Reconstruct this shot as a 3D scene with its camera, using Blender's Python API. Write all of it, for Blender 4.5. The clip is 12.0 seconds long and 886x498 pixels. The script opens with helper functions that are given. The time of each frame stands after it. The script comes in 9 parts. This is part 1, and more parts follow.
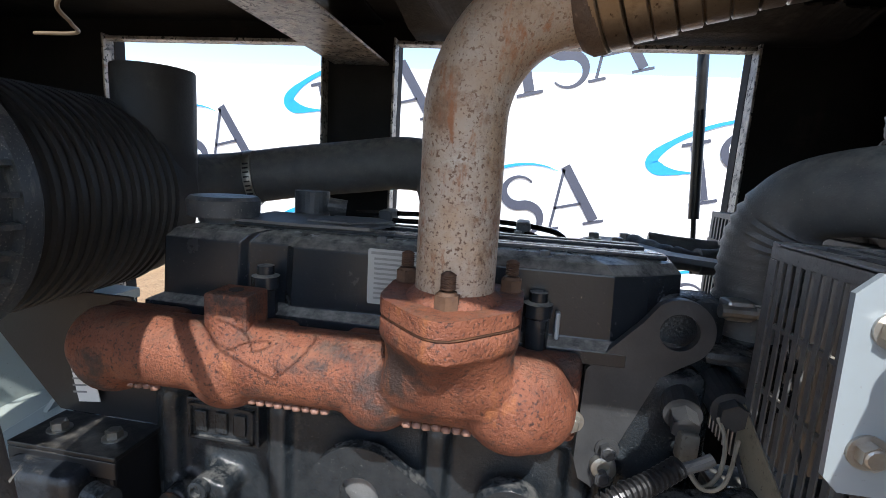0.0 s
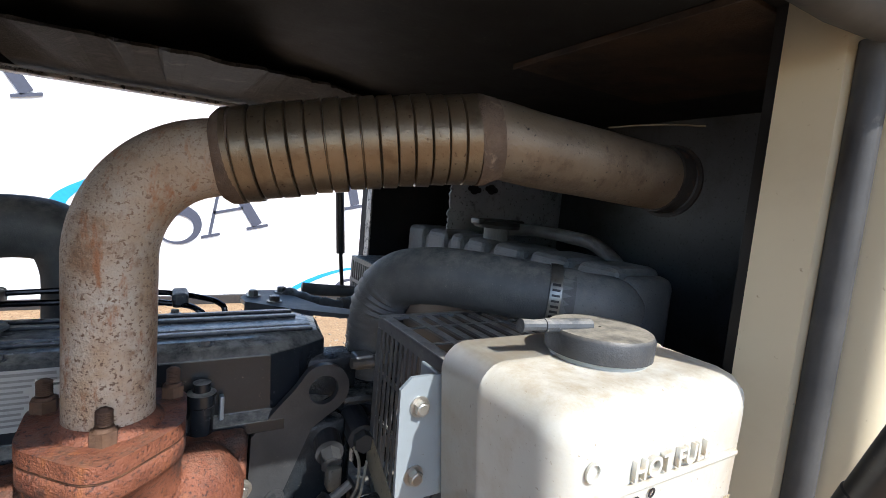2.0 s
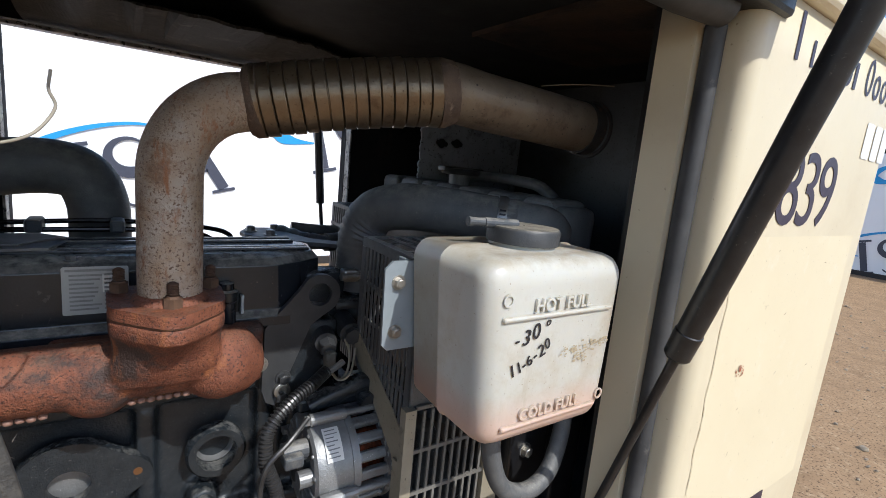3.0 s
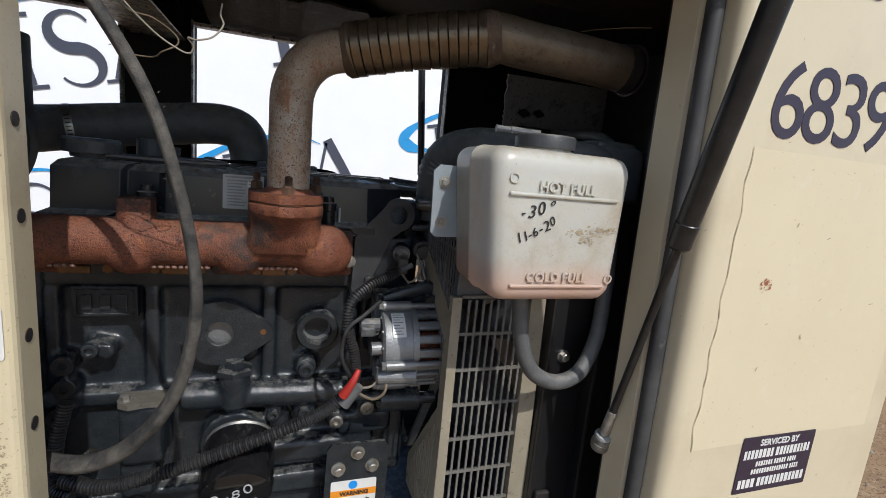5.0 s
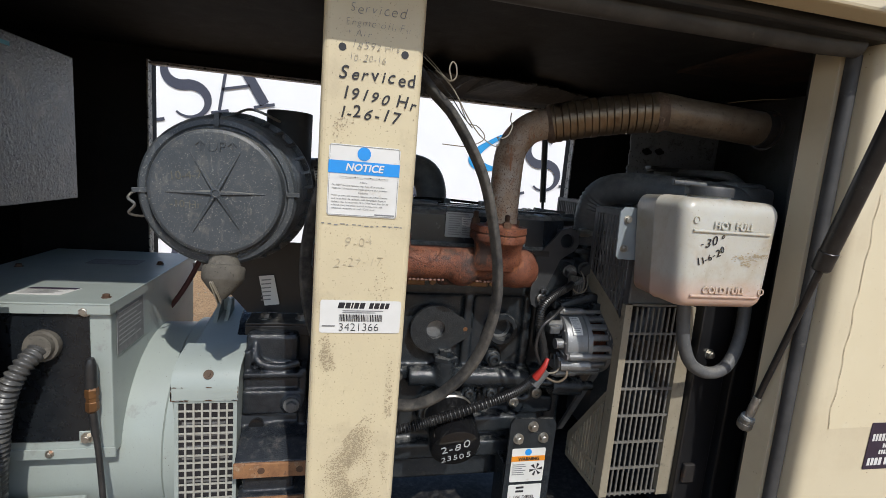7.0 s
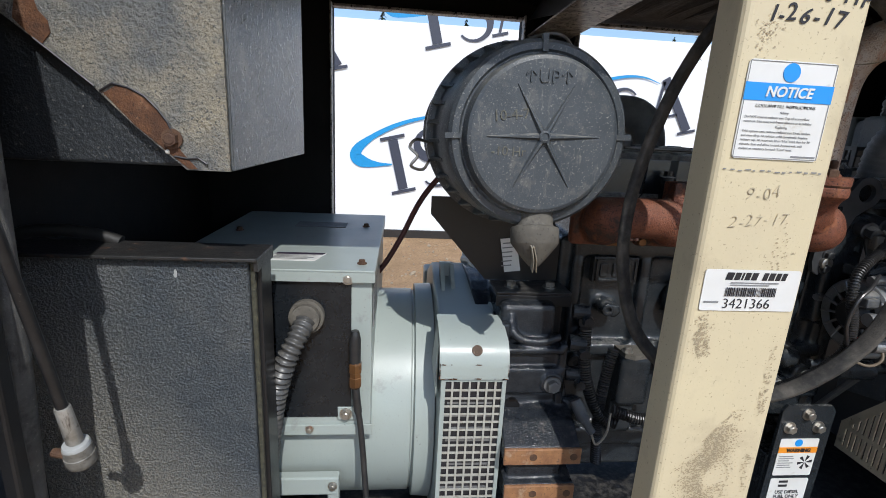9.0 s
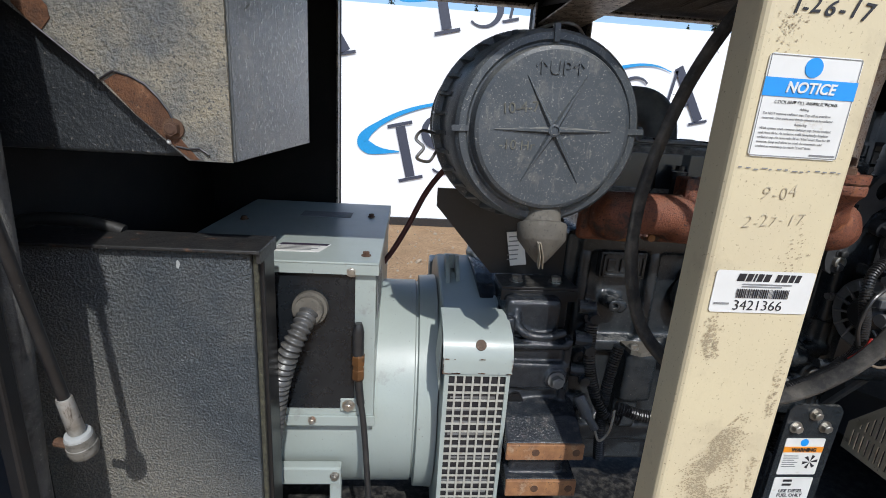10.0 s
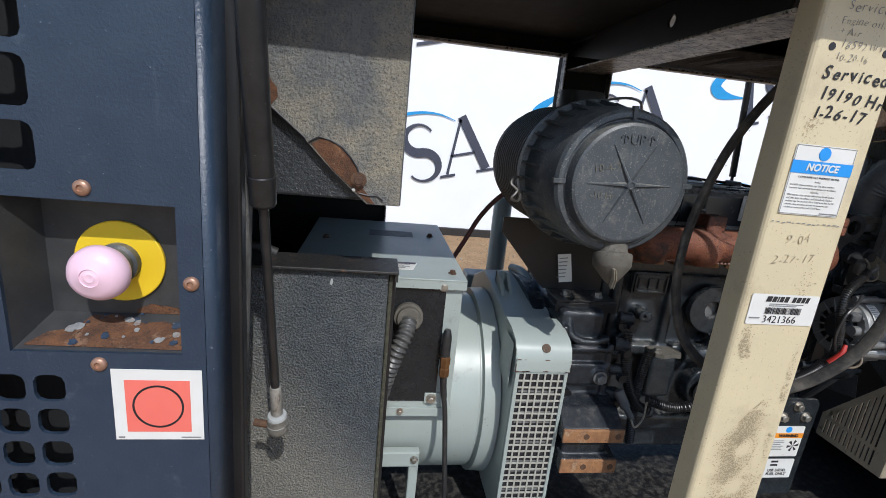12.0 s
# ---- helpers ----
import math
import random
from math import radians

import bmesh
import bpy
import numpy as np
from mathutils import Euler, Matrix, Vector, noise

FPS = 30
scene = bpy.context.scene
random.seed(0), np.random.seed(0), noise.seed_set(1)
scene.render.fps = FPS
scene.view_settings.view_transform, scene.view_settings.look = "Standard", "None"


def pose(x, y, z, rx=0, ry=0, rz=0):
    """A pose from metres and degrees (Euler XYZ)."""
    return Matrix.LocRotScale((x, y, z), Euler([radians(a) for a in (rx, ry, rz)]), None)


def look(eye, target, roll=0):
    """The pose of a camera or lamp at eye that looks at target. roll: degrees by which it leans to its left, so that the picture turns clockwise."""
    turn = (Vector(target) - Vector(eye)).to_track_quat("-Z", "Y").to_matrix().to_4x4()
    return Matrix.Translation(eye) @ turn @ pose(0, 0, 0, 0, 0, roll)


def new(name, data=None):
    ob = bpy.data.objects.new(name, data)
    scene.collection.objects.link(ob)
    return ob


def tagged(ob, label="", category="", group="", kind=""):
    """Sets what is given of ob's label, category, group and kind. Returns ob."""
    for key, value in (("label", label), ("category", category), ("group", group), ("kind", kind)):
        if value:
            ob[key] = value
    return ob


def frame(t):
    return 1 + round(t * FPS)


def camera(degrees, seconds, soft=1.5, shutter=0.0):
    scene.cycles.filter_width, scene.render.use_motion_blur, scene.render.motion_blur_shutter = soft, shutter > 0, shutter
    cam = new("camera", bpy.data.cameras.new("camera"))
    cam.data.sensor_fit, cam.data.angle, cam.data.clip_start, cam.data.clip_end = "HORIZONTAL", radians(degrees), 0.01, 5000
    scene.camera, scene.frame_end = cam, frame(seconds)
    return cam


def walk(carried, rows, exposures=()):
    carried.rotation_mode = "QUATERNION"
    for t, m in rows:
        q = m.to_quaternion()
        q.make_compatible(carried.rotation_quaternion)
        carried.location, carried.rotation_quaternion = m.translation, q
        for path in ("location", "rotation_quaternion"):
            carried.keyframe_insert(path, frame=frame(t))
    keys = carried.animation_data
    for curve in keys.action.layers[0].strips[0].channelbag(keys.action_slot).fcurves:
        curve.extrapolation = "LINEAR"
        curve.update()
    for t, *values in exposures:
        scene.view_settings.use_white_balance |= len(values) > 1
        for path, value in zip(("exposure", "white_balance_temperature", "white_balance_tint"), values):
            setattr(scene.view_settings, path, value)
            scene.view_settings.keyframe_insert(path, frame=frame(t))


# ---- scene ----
cam = camera(87.1, 12.0, soft=0.4)
PATH = [
    (0, (0.004, 0.006, 1.4), (-0.3, 1.955, 1.071), 3.5),
    (0.5, (0.01, -0.005, 1.455), (0.071, 1.976, 1.189), 5.8),
    (1, (0.006, -0.014, 1.496), (0.496, 1.916, 1.305), 6.4),
    (1.5, (0.005, -0.025, 1.497), (0.834, 1.785, 1.306), 5.9),
    (2, (-0.002, -0.063, 1.493), (1.012, 1.646, 1.272), 5.3),
    (2.5, (-0.035, -0.111, 1.484), (1.069, 1.532, 1.201), 5.1),
    (3, (-0.069, -0.181, 1.466), (1.052, 1.437, 1.114), 5.8),
    (3.2, (-0.08, -0.211, 1.453), (1.034, 1.408, 1.086), 6.1),
    (4.8, (-0.047, -0.349, 1.371), (0.658, 1.488, 1.011), 5.9),
    (5, (-0.047, -0.352, 1.372), (0.624, 1.499, 1.017), 5.6),
    (5.5, (-0.052, -0.361, 1.376), (0.574, 1.506, 1.028), 5.3),
    (6, (-0.082, -0.404, 1.384), (0.509, 1.475, 1.037), 5.2),
    (6.5, (-0.181, -0.486, 1.394), (0.362, 1.411, 1.069), 5.1),
    (7, (-0.327, -0.509, 1.399), (0.101, 1.42, 1.088), 4.8),
    (7.5, (-0.485, -0.399, 1.384), (-0.195, 1.552, 1.057), 4.2),
    (7.7, (-0.534, -0.358, 1.381), (-0.277, 1.596, 1.041), 3.8),
    (9.3, (-0.654, -0.332, 1.347), (-0.47, 1.591, 0.829), 3.2),
    (9.5, (-0.653, -0.328, 1.35), (-0.476, 1.592, 0.818), 3.4),
    (10, (-0.651, -0.326, 1.355), (-0.484, 1.593, 0.815), 3.7),
    (10.5, (-0.649, -0.328, 1.355), (-0.472, 1.588, 0.811), 3.9),
    (11, (-0.655, -0.33, 1.356), (-0.467, 1.586, 0.816), 4.2),
    (11.5, (-0.696, -0.35, 1.363), (-0.481, 1.566, 0.831), 5.2),
    (12, (-0.851, -0.441, 1.404), (-0.552, 1.47, 0.897), 5.8),
]
walk(cam, [(t, look(eye, target, roll)) for t, eye, target, roll in PATH],
     exposures=[(0.0, 1.12, 6050, 10), (1.0, 1.15, 6050, 10), (1.5, 1.25, 6050, 10), (2.0, 1.22, 6050, 10), (3.0, 0.52, 6050, 10), (5.0, 0.05, 6200, 10), (6.5, -0.09, 6350, 10), (7.5, 0.18, 6200, 10), (9.5, 0.19, 6050, 10), (11.0, 0.19, 6050, 10), (12.0, 0.1, 6050, 10)])

# ---- light ----
world = bpy.data.worlds.new("sky")
scene.world = world
world.use_nodes = True
wt = world.node_tree
sky = wt.nodes.new("ShaderNodeTexSky")
sky.sky_type = "NISHITA"
sky.sun_disc = False
SUN_FROM = Vector((0.23, -1.0, 1.08)).normalized()
sky.sun_elevation = math.asin(SUN_FROM.z)
sky.sun_rotation = math.atan2(SUN_FROM.x, SUN_FROM.y)
sky.altitude = 300
wt.links.new(sky.outputs[0], wt.nodes["Background"].inputs[0])
wt.nodes["Background"].inputs[1].default_value = 0.15
sun = new("sun", bpy.data.lights.new("sun", "SUN"))
sun.data.energy = 3.3
sun.data.angle = radians(0.55)
sun.data.color = (1.0, 0.955, 0.88)
sun.matrix_basis = look(SUN_FROM * 10, (0, 0, 0))


# ---- materials ----
def material(name, colour, rough=0.5, metal=0.0, second=None, scale=20.0, amount=0.5, bump=0.0, bump_scale=200.0, speck=None, speck_scale=150.0, speck_from=0.58, speck_to=0.64, level=None,
             third=None, third_scale=4.0, third_from=0.55, third_to=0.75, random_shade=0.0, spec=0.5, rough_var=0.12, stretch=(1, 1, 1), sub=0.0, streak=None, dust=None):
    """A surface: base colour, a second colour in noise patches, a third in larger stains, fine relief."""
    m = bpy.data.materials.new(name)
    m.use_nodes = True
    n, l = m.node_tree.nodes, m.node_tree.links
    b = n["Principled BSDF"]
    b.inputs["Metallic"].default_value = metal
    b.inputs["Specular IOR Level"].default_value = spec
    tc = n.new("ShaderNodeTexCoord")
    mp = n.new("ShaderNodeMapping")
    mp.inputs["Scale"].default_value = stretch
    l.new(tc.outputs["Object"], mp.inputs["Vector"])

    def noise_tex(s, detail=6.0, rg=0.6):
        t = n.new("ShaderNodeTexNoise")
        t.inputs["Scale"].default_value = s
        t.inputs["Detail"].default_value = detail
        t.inputs["Roughness"].default_value = rg
        l.new(mp.outputs[0], t.inputs["Vector"])
        return t

    def mix(fac, a, bb):
        x = n.new("ShaderNodeMix")
        x.data_type = "RGBA"
        l.new(fac, x.inputs["Factor"])
        for s, v in (("A", a), ("B", bb)):
            k = [i for i in x.inputs if i.name == s and i.type == "RGBA"][0]
            if isinstance(v, tuple):
                k.default_value = (*v, 1)
            else:
                l.new(v, k)
        return [o for o in x.outputs if o.type == "RGBA"][0]

    def ramp(fac, a, bb):
        r = n.new("ShaderNodeMapRange")
        r.inputs["From Min"].default_value, r.inputs["From Max"].default_value = a, bb
        l.new(fac, r.inputs["Value"])
        return r.outputs[0]

    t1 = noise_tex(scale)
    col = colour
    if second is None:
        second = tuple(c * 0.8 for c in colour)
    col = mix(ramp(t1.outputs["Fac"], 0.5 - 0.25 * amount, 0.5 + 0.45 * (1.2 - amount)), colour, second)
    if third is not None:
        t3 = noise_tex(third_scale, 8.0, 0.68)
        col = mix(ramp(t3.outputs["Fac"], third_from, third_to), col, third)
    if speck is not None:
        t4 = noise_tex(speck_scale, 3.0, 0.55)
        col = mix(ramp(t4.outputs["Fac"], speck_from, speck_to), col, speck)
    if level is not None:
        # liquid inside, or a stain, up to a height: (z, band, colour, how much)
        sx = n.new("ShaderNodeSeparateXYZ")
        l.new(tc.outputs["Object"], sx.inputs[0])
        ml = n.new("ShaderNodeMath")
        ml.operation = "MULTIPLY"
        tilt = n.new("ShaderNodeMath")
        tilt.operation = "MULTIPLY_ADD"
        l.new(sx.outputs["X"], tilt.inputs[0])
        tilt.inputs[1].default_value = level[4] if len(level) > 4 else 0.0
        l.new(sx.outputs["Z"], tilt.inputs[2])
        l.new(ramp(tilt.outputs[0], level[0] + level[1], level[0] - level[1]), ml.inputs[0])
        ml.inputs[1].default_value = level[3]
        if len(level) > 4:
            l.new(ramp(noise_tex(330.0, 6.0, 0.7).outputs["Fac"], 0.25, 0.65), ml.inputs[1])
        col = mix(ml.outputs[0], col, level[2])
    if streak is not None:
        # runs down the surface: (colour, scale, from, to, length)
        ms = n.new("ShaderNodeMapping")
        ms.inputs["Scale"].default_value = (1, 1, 1 / streak[4])
        l.new(tc.outputs["Object"], ms.inputs["Vector"])
        ts = n.new("ShaderNodeTexNoise")
        ts.inputs["Scale"].default_value = streak[1]
        ts.inputs["Detail"].default_value = 7.0
        ts.inputs["Roughness"].default_value = 0.7
        l.new(ms.outputs[0], ts.inputs["Vector"])
        col = mix(ramp(ts.outputs["Fac"], streak[2], streak[3]), col, streak[0])
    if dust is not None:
        # faces that look up painted paler, for settled dust and skylight: (colour, how much)
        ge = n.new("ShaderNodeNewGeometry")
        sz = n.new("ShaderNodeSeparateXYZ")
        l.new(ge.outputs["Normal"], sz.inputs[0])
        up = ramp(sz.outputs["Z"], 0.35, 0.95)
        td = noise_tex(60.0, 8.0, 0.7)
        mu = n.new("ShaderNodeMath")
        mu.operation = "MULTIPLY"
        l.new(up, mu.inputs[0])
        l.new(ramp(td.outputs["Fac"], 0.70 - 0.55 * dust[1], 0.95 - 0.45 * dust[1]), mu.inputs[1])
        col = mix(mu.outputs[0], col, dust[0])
    if random_shade:
        oi = n.new("ShaderNodeObjectInfo")
        hs = n.new("ShaderNodeHueSaturation")
        l.new(col, hs.inputs["Color"])
        mr = n.new("ShaderNodeMapRange")
        mr.inputs["To Min"].default_value, mr.inputs["To Max"].default_value = 1 - random_shade, 1 + random_shade
        l.new(oi.outputs["Random"], mr.inputs["Value"])
        l.new(mr.outputs[0], hs.inputs["Value"])
        col = hs.outputs[0]
    l.new(col, b.inputs["Base Color"])
    rr = n.new("ShaderNodeMapRange")
    rr.inputs["To Min"].default_value, rr.inputs["To Max"].default_value = max(0.02, rough - rough_var), min(1, rough + rough_var)
    t2 = noise_tex(scale * 2.3)
    l.new(t2.outputs["Fac"], rr.inputs["Value"])
    l.new(rr.outputs[0], b.inputs["Roughness"])
    if sub:
        b.inputs["Subsurface Weight"].default_value = sub
        b.inputs["Subsurface Radius"].default_value = (0.02, 0.015, 0.01)
        b.inputs["Subsurface Scale"].default_value = 0.5
    if bump:
        tb = noise_tex(bump_scale, 4.0)
        bp = n.new("ShaderNodeBump")
        bp.inputs["Strength"].default_value = min(1.0, bump)
        bp.inputs["Distance"].default_value = 0.002 * max(1.0, bump)
        l.new(tb.outputs["Fac"], bp.inputs["Height"])
        l.new(bp.outputs[0], b.inputs["Normal"])
    return m


M_CREAM = material("cream_paint", (0.615, 0.535, 0.375), 0.42, second=(0.575, 0.495, 0.342), scale=7, third=(0.52, 0.43, 0.29), third_scale=5, third_from=0.50, third_to=0.80, bump=0.06, bump_scale=140, speck=(0.36, 0.28, 0.18), speck_scale=160, speck_from=0.70, speck_to=0.78)
M_CREAM_PILLAR = material("cream_pillar_paint", (0.60, 0.515, 0.335), 0.42, second=(0.54, 0.46, 0.31), scale=9, third=(0.41, 0.34, 0.225), third_scale=11, third_from=0.56, third_to=0.82, bump=0.1, bump_scale=180, speck=(0.26, 0.20, 0.13), speck_scale=330, speck_from=0.63, speck_to=0.78)
M_BLACK_SHEET = material("black_sheet_steel", (0.009, 0.009, 0.010), 0.36, second=(0.017, 0.017, 0.018), scale=9, third=(0.042, 0.038, 0.031), third_scale=14, third_from=0.64, third_to=0.84, bump=0.1, bump_scale=200, speck=(0.05, 0.045, 0.038), speck_scale=300, speck_from=0.68, speck_to=0.78, streak=((0.030, 0.028, 0.025), 30, 0.64, 0.84, 6.0), dust=((0.12, 0.112, 0.098), 0.45))
M_NAVY = material("dark_blue_black_paint", (0.021, 0.035, 0.060), 0.36, second=(0.030, 0.047, 0.074), scale=30, third=(0.058, 0.08, 0.11), third_scale=35, third_from=0.60, third_to=0.74, bump=0.3, bump_scale=300, speck=(0.15, 0.18, 0.22), speck_scale=300, speck_from=0.68, speck_to=0.74, streak=((0.055, 0.074, 0.10), 60, 0.62, 0.76, 8.0))
M_SEAL = material("rubber_seal", (0.035, 0.035, 0.036), 0.62, second=(0.085, 0.083, 0.08), scale=16, third=(0.15, 0.14, 0.12), third_scale=40, third_from=0.66, third_to=0.8, bump=0.1)
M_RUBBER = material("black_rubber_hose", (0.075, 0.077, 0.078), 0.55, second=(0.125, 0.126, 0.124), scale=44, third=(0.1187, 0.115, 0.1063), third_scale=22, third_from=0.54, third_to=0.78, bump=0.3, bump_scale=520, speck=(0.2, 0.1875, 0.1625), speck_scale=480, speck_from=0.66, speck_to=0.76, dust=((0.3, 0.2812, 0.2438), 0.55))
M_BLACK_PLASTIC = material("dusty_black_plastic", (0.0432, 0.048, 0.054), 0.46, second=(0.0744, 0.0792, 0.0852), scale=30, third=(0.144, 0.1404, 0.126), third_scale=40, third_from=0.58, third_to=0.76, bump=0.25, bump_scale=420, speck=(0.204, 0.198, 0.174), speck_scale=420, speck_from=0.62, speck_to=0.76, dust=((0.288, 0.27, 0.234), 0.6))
# dust tone also carries the skylight on the cover's top
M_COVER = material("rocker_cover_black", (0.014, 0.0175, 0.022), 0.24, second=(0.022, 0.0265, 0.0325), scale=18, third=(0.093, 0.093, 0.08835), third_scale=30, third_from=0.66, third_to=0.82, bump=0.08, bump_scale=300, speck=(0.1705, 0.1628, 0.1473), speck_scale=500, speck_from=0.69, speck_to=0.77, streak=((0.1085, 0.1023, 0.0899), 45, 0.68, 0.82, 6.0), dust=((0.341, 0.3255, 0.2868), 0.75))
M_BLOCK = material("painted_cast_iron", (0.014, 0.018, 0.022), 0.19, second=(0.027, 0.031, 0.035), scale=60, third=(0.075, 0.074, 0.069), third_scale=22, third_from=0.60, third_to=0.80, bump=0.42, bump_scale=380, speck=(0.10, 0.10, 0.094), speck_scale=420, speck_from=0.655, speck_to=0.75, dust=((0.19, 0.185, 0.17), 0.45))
M_RUST = material("rusted_manifold_iron", (0.118, 0.036, 0.020), 0.58, second=(0.215, 0.078, 0.042), scale=40, amount=1.0, third=(0.052, 0.034, 0.029), third_scale=17, third_from=0.50, third_to=0.60, bump=0.9, bump_scale=420, spec=0.4, speck=(0.042, 0.019, 0.015), speck_scale=380, speck_from=0.54, speck_to=0.68, streak=((0.27, 0.10, 0.04), 60, 0.57, 0.69, 3.0), dust=((0.17, 0.10, 0.066), 0.45))
M_RUST_DARK = material("rusted_bolt_steel", (0.075, 0.042, 0.028), 0.75, second=(0.155, 0.088, 0.05), scale=70, bump=0.4, bump_scale=400, spec=0.3)
M_PIPE = material("heat_stained_pipe", (0.50, 0.46, 0.405), 0.46, metal=0.15, second=(0.40, 0.285, 0.19), scale=40, amount=0.9, third=(0.22, 0.125, 0.072), third_scale=38, third_from=0.52, third_to=0.64, bump=0.8, bump_scale=420, speck=(0.14, 0.082, 0.052), speck_scale=430, speck_from=0.555, speck_to=0.65, streak=((0.27, 0.12, 0.055), 95, 0.545, 0.66, 3.0), level=(1.445, -0.10, (0.215, 0.145, 0.092), 0.75))
M_FLEX = material("bronzed_flex_pipe", (0.215, 0.16, 0.105), 0.34, metal=0.75, second=(0.125, 0.09, 0.056), scale=30, third=(0.08, 0.05, 0.03), third_scale=26, third_from=0.54, third_to=0.70, bump=0.2, bump_scale=300, speck=(0.06, 0.035, 0.02), speck_scale=330, speck_from=0.64, speck_to=0.74)
M_PIPE_BROWN = material("browned_pipe", (0.20, 0.155, 0.11), 0.45, metal=0.5, second=(0.13, 0.09, 0.06), scale=20, third=(0.07, 0.045, 0.03), third_scale=24, third_from=0.54, third_to=0.70, bump=0.3, bump_scale=300, speck=(0.035, 0.025, 0.02), speck_scale=300, speck_from=0.64, speck_to=0.72)
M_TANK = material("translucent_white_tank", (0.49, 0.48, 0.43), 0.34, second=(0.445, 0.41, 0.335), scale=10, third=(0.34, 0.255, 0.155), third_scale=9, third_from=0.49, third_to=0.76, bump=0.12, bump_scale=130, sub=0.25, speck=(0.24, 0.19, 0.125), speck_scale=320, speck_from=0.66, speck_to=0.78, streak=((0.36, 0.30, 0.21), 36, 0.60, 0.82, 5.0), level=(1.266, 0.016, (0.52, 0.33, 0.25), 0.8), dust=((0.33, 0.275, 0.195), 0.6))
M_ZINC = material("zinc_bracket", (0.32, 0.365, 0.395), 0.40, metal=0.3, second=(0.27, 0.30, 0.31), scale=12, third=(0.34, 0.31, 0.20), third_scale=14, third_from=0.56, third_to=0.74, speck=(0.17, 0.14, 0.10), speck_scale=240, speck_from=0.66, speck_to=0.76)
M_BOLT = material("zinc_bolt", (0.42, 0.41, 0.38), 0.38, metal=0.85, second=(0.28, 0.24, 0.19), scale=70, third=(0.2, 0.09, 0.04), third_scale=60, third_from=0.6, third_to=0.75, random_shade=0.25)
M_ALU = material("cast_aluminium", (0.24, 0.243, 0.243), 0.42, metal=0.5, second=(0.155, 0.155, 0.153), scale=40, third=(0.08, 0.078, 0.074), third_scale=22, third_from=0.58, third_to=0.76, bump=0.3, bump_scale=300, speck=(0.45, 0.45, 0.44), speck_scale=300, speck_from=0.66, speck_to=0.76)
M_COPPER = material("copper_winding", (0.36, 0.085, 0.03), 0.4, metal=0.5, second=(0.09, 0.03, 0.015), scale=160, amount=0.9)
M_GREY = material("grey_green_paint", (0.33, 0.37, 0.345), 0.36, second=(0.30, 0.335, 0.315), scale=9, third=(0.21, 0.21, 0.19), third_scale=24, third_from=0.62, third_to=0.80, bump=0.08, bump_scale=180, speck=(0.14, 0.13, 0.115), speck_scale=300, speck_from=0.68, speck_to=0.78, streak=((0.22, 0.215, 0.19), 40, 0.66, 0.82, 6.0))
# dust tone brightened to paint the light that the top slats catch
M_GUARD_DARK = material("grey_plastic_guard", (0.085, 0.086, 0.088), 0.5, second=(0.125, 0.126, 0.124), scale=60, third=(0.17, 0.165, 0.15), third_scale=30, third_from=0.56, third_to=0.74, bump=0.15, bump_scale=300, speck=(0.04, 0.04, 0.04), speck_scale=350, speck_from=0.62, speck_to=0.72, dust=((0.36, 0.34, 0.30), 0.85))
M_GUARD_TAN = material("tan_guard", (0.28, 0.245, 0.18), 0.6, second=(0.215, 0.185, 0.13), scale=24, third=(0.09, 0.075, 0.055), third_scale=36, third_from=0.58, third_to=0.72, bump=0.2, bump_scale=300, speck=(0.07, 0.055, 0.04), speck_scale=240, speck_from=0.66, speck_to=0.74)
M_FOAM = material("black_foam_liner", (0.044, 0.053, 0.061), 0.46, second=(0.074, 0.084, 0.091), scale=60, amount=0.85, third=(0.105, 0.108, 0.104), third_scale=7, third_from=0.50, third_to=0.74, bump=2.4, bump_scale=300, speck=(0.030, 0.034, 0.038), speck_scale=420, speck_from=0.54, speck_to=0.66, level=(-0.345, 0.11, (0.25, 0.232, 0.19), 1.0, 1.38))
M_FOAM_EDGE = material("yellowed_foam_edge", (0.075, 0.071, 0.044), 0.95, second=(0.028, 0.027, 0.02), scale=150, amount=0.8, bump=0.9, bump_scale=260, third=(0.16, 0.15, 0.09), third_scale=120, third_from=0.60, third_to=0.72)
M_WORN_EDGE = material("worn_steel_edge", (0.06, 0.058, 0.054), 0.42, second=(0.55, 0.52, 0.46), scale=40, amount=0.8, third=(0.20, 0.11, 0.06), third_scale=34, third_from=0.58, third_to=0.7, bump=0.4, bump_scale=250, speck=(0.015, 0.015, 0.015), speck_scale=140, speck_from=0.55, speck_to=0.61)
M_RUST_PATCH = material("bare_rust", (0.155, 0.072, 0.036), 0.85, second=(0.075, 0.040, 0.026), scale=70, amount=0.9, third=(0.27, 0.16, 0.10), third_scale=55, third_from=0.56, third_to=0.76, bump=0.6, bump_scale=400, spec=0.2, speck=(0.05, 0.034, 0.027), speck_scale=300, speck_from=0.58, speck_to=0.7)
M_ORANGE_RUST = material("orange_machined_rust", (0.33, 0.165, 0.072), 0.6, second=(0.19, 0.09, 0.045), scale=70, amount=0.8, third=(0.40, 0.29, 0.19), third_scale=50, third_from=0.56, third_to=0.72, bump=0.3, bump_scale=300, speck=(0.08, 0.045, 0.03), speck_scale=260, speck_from=0.62, speck_to=0.72)
M_GLOSS_BLACK = material("gloss_black_filter", (0.007, 0.007, 0.008), 0.14, second=(0.014, 0.014, 0.014), scale=30, third=(0.04, 0.038, 0.034), third_scale=22, third_from=0.66, third_to=0.85)
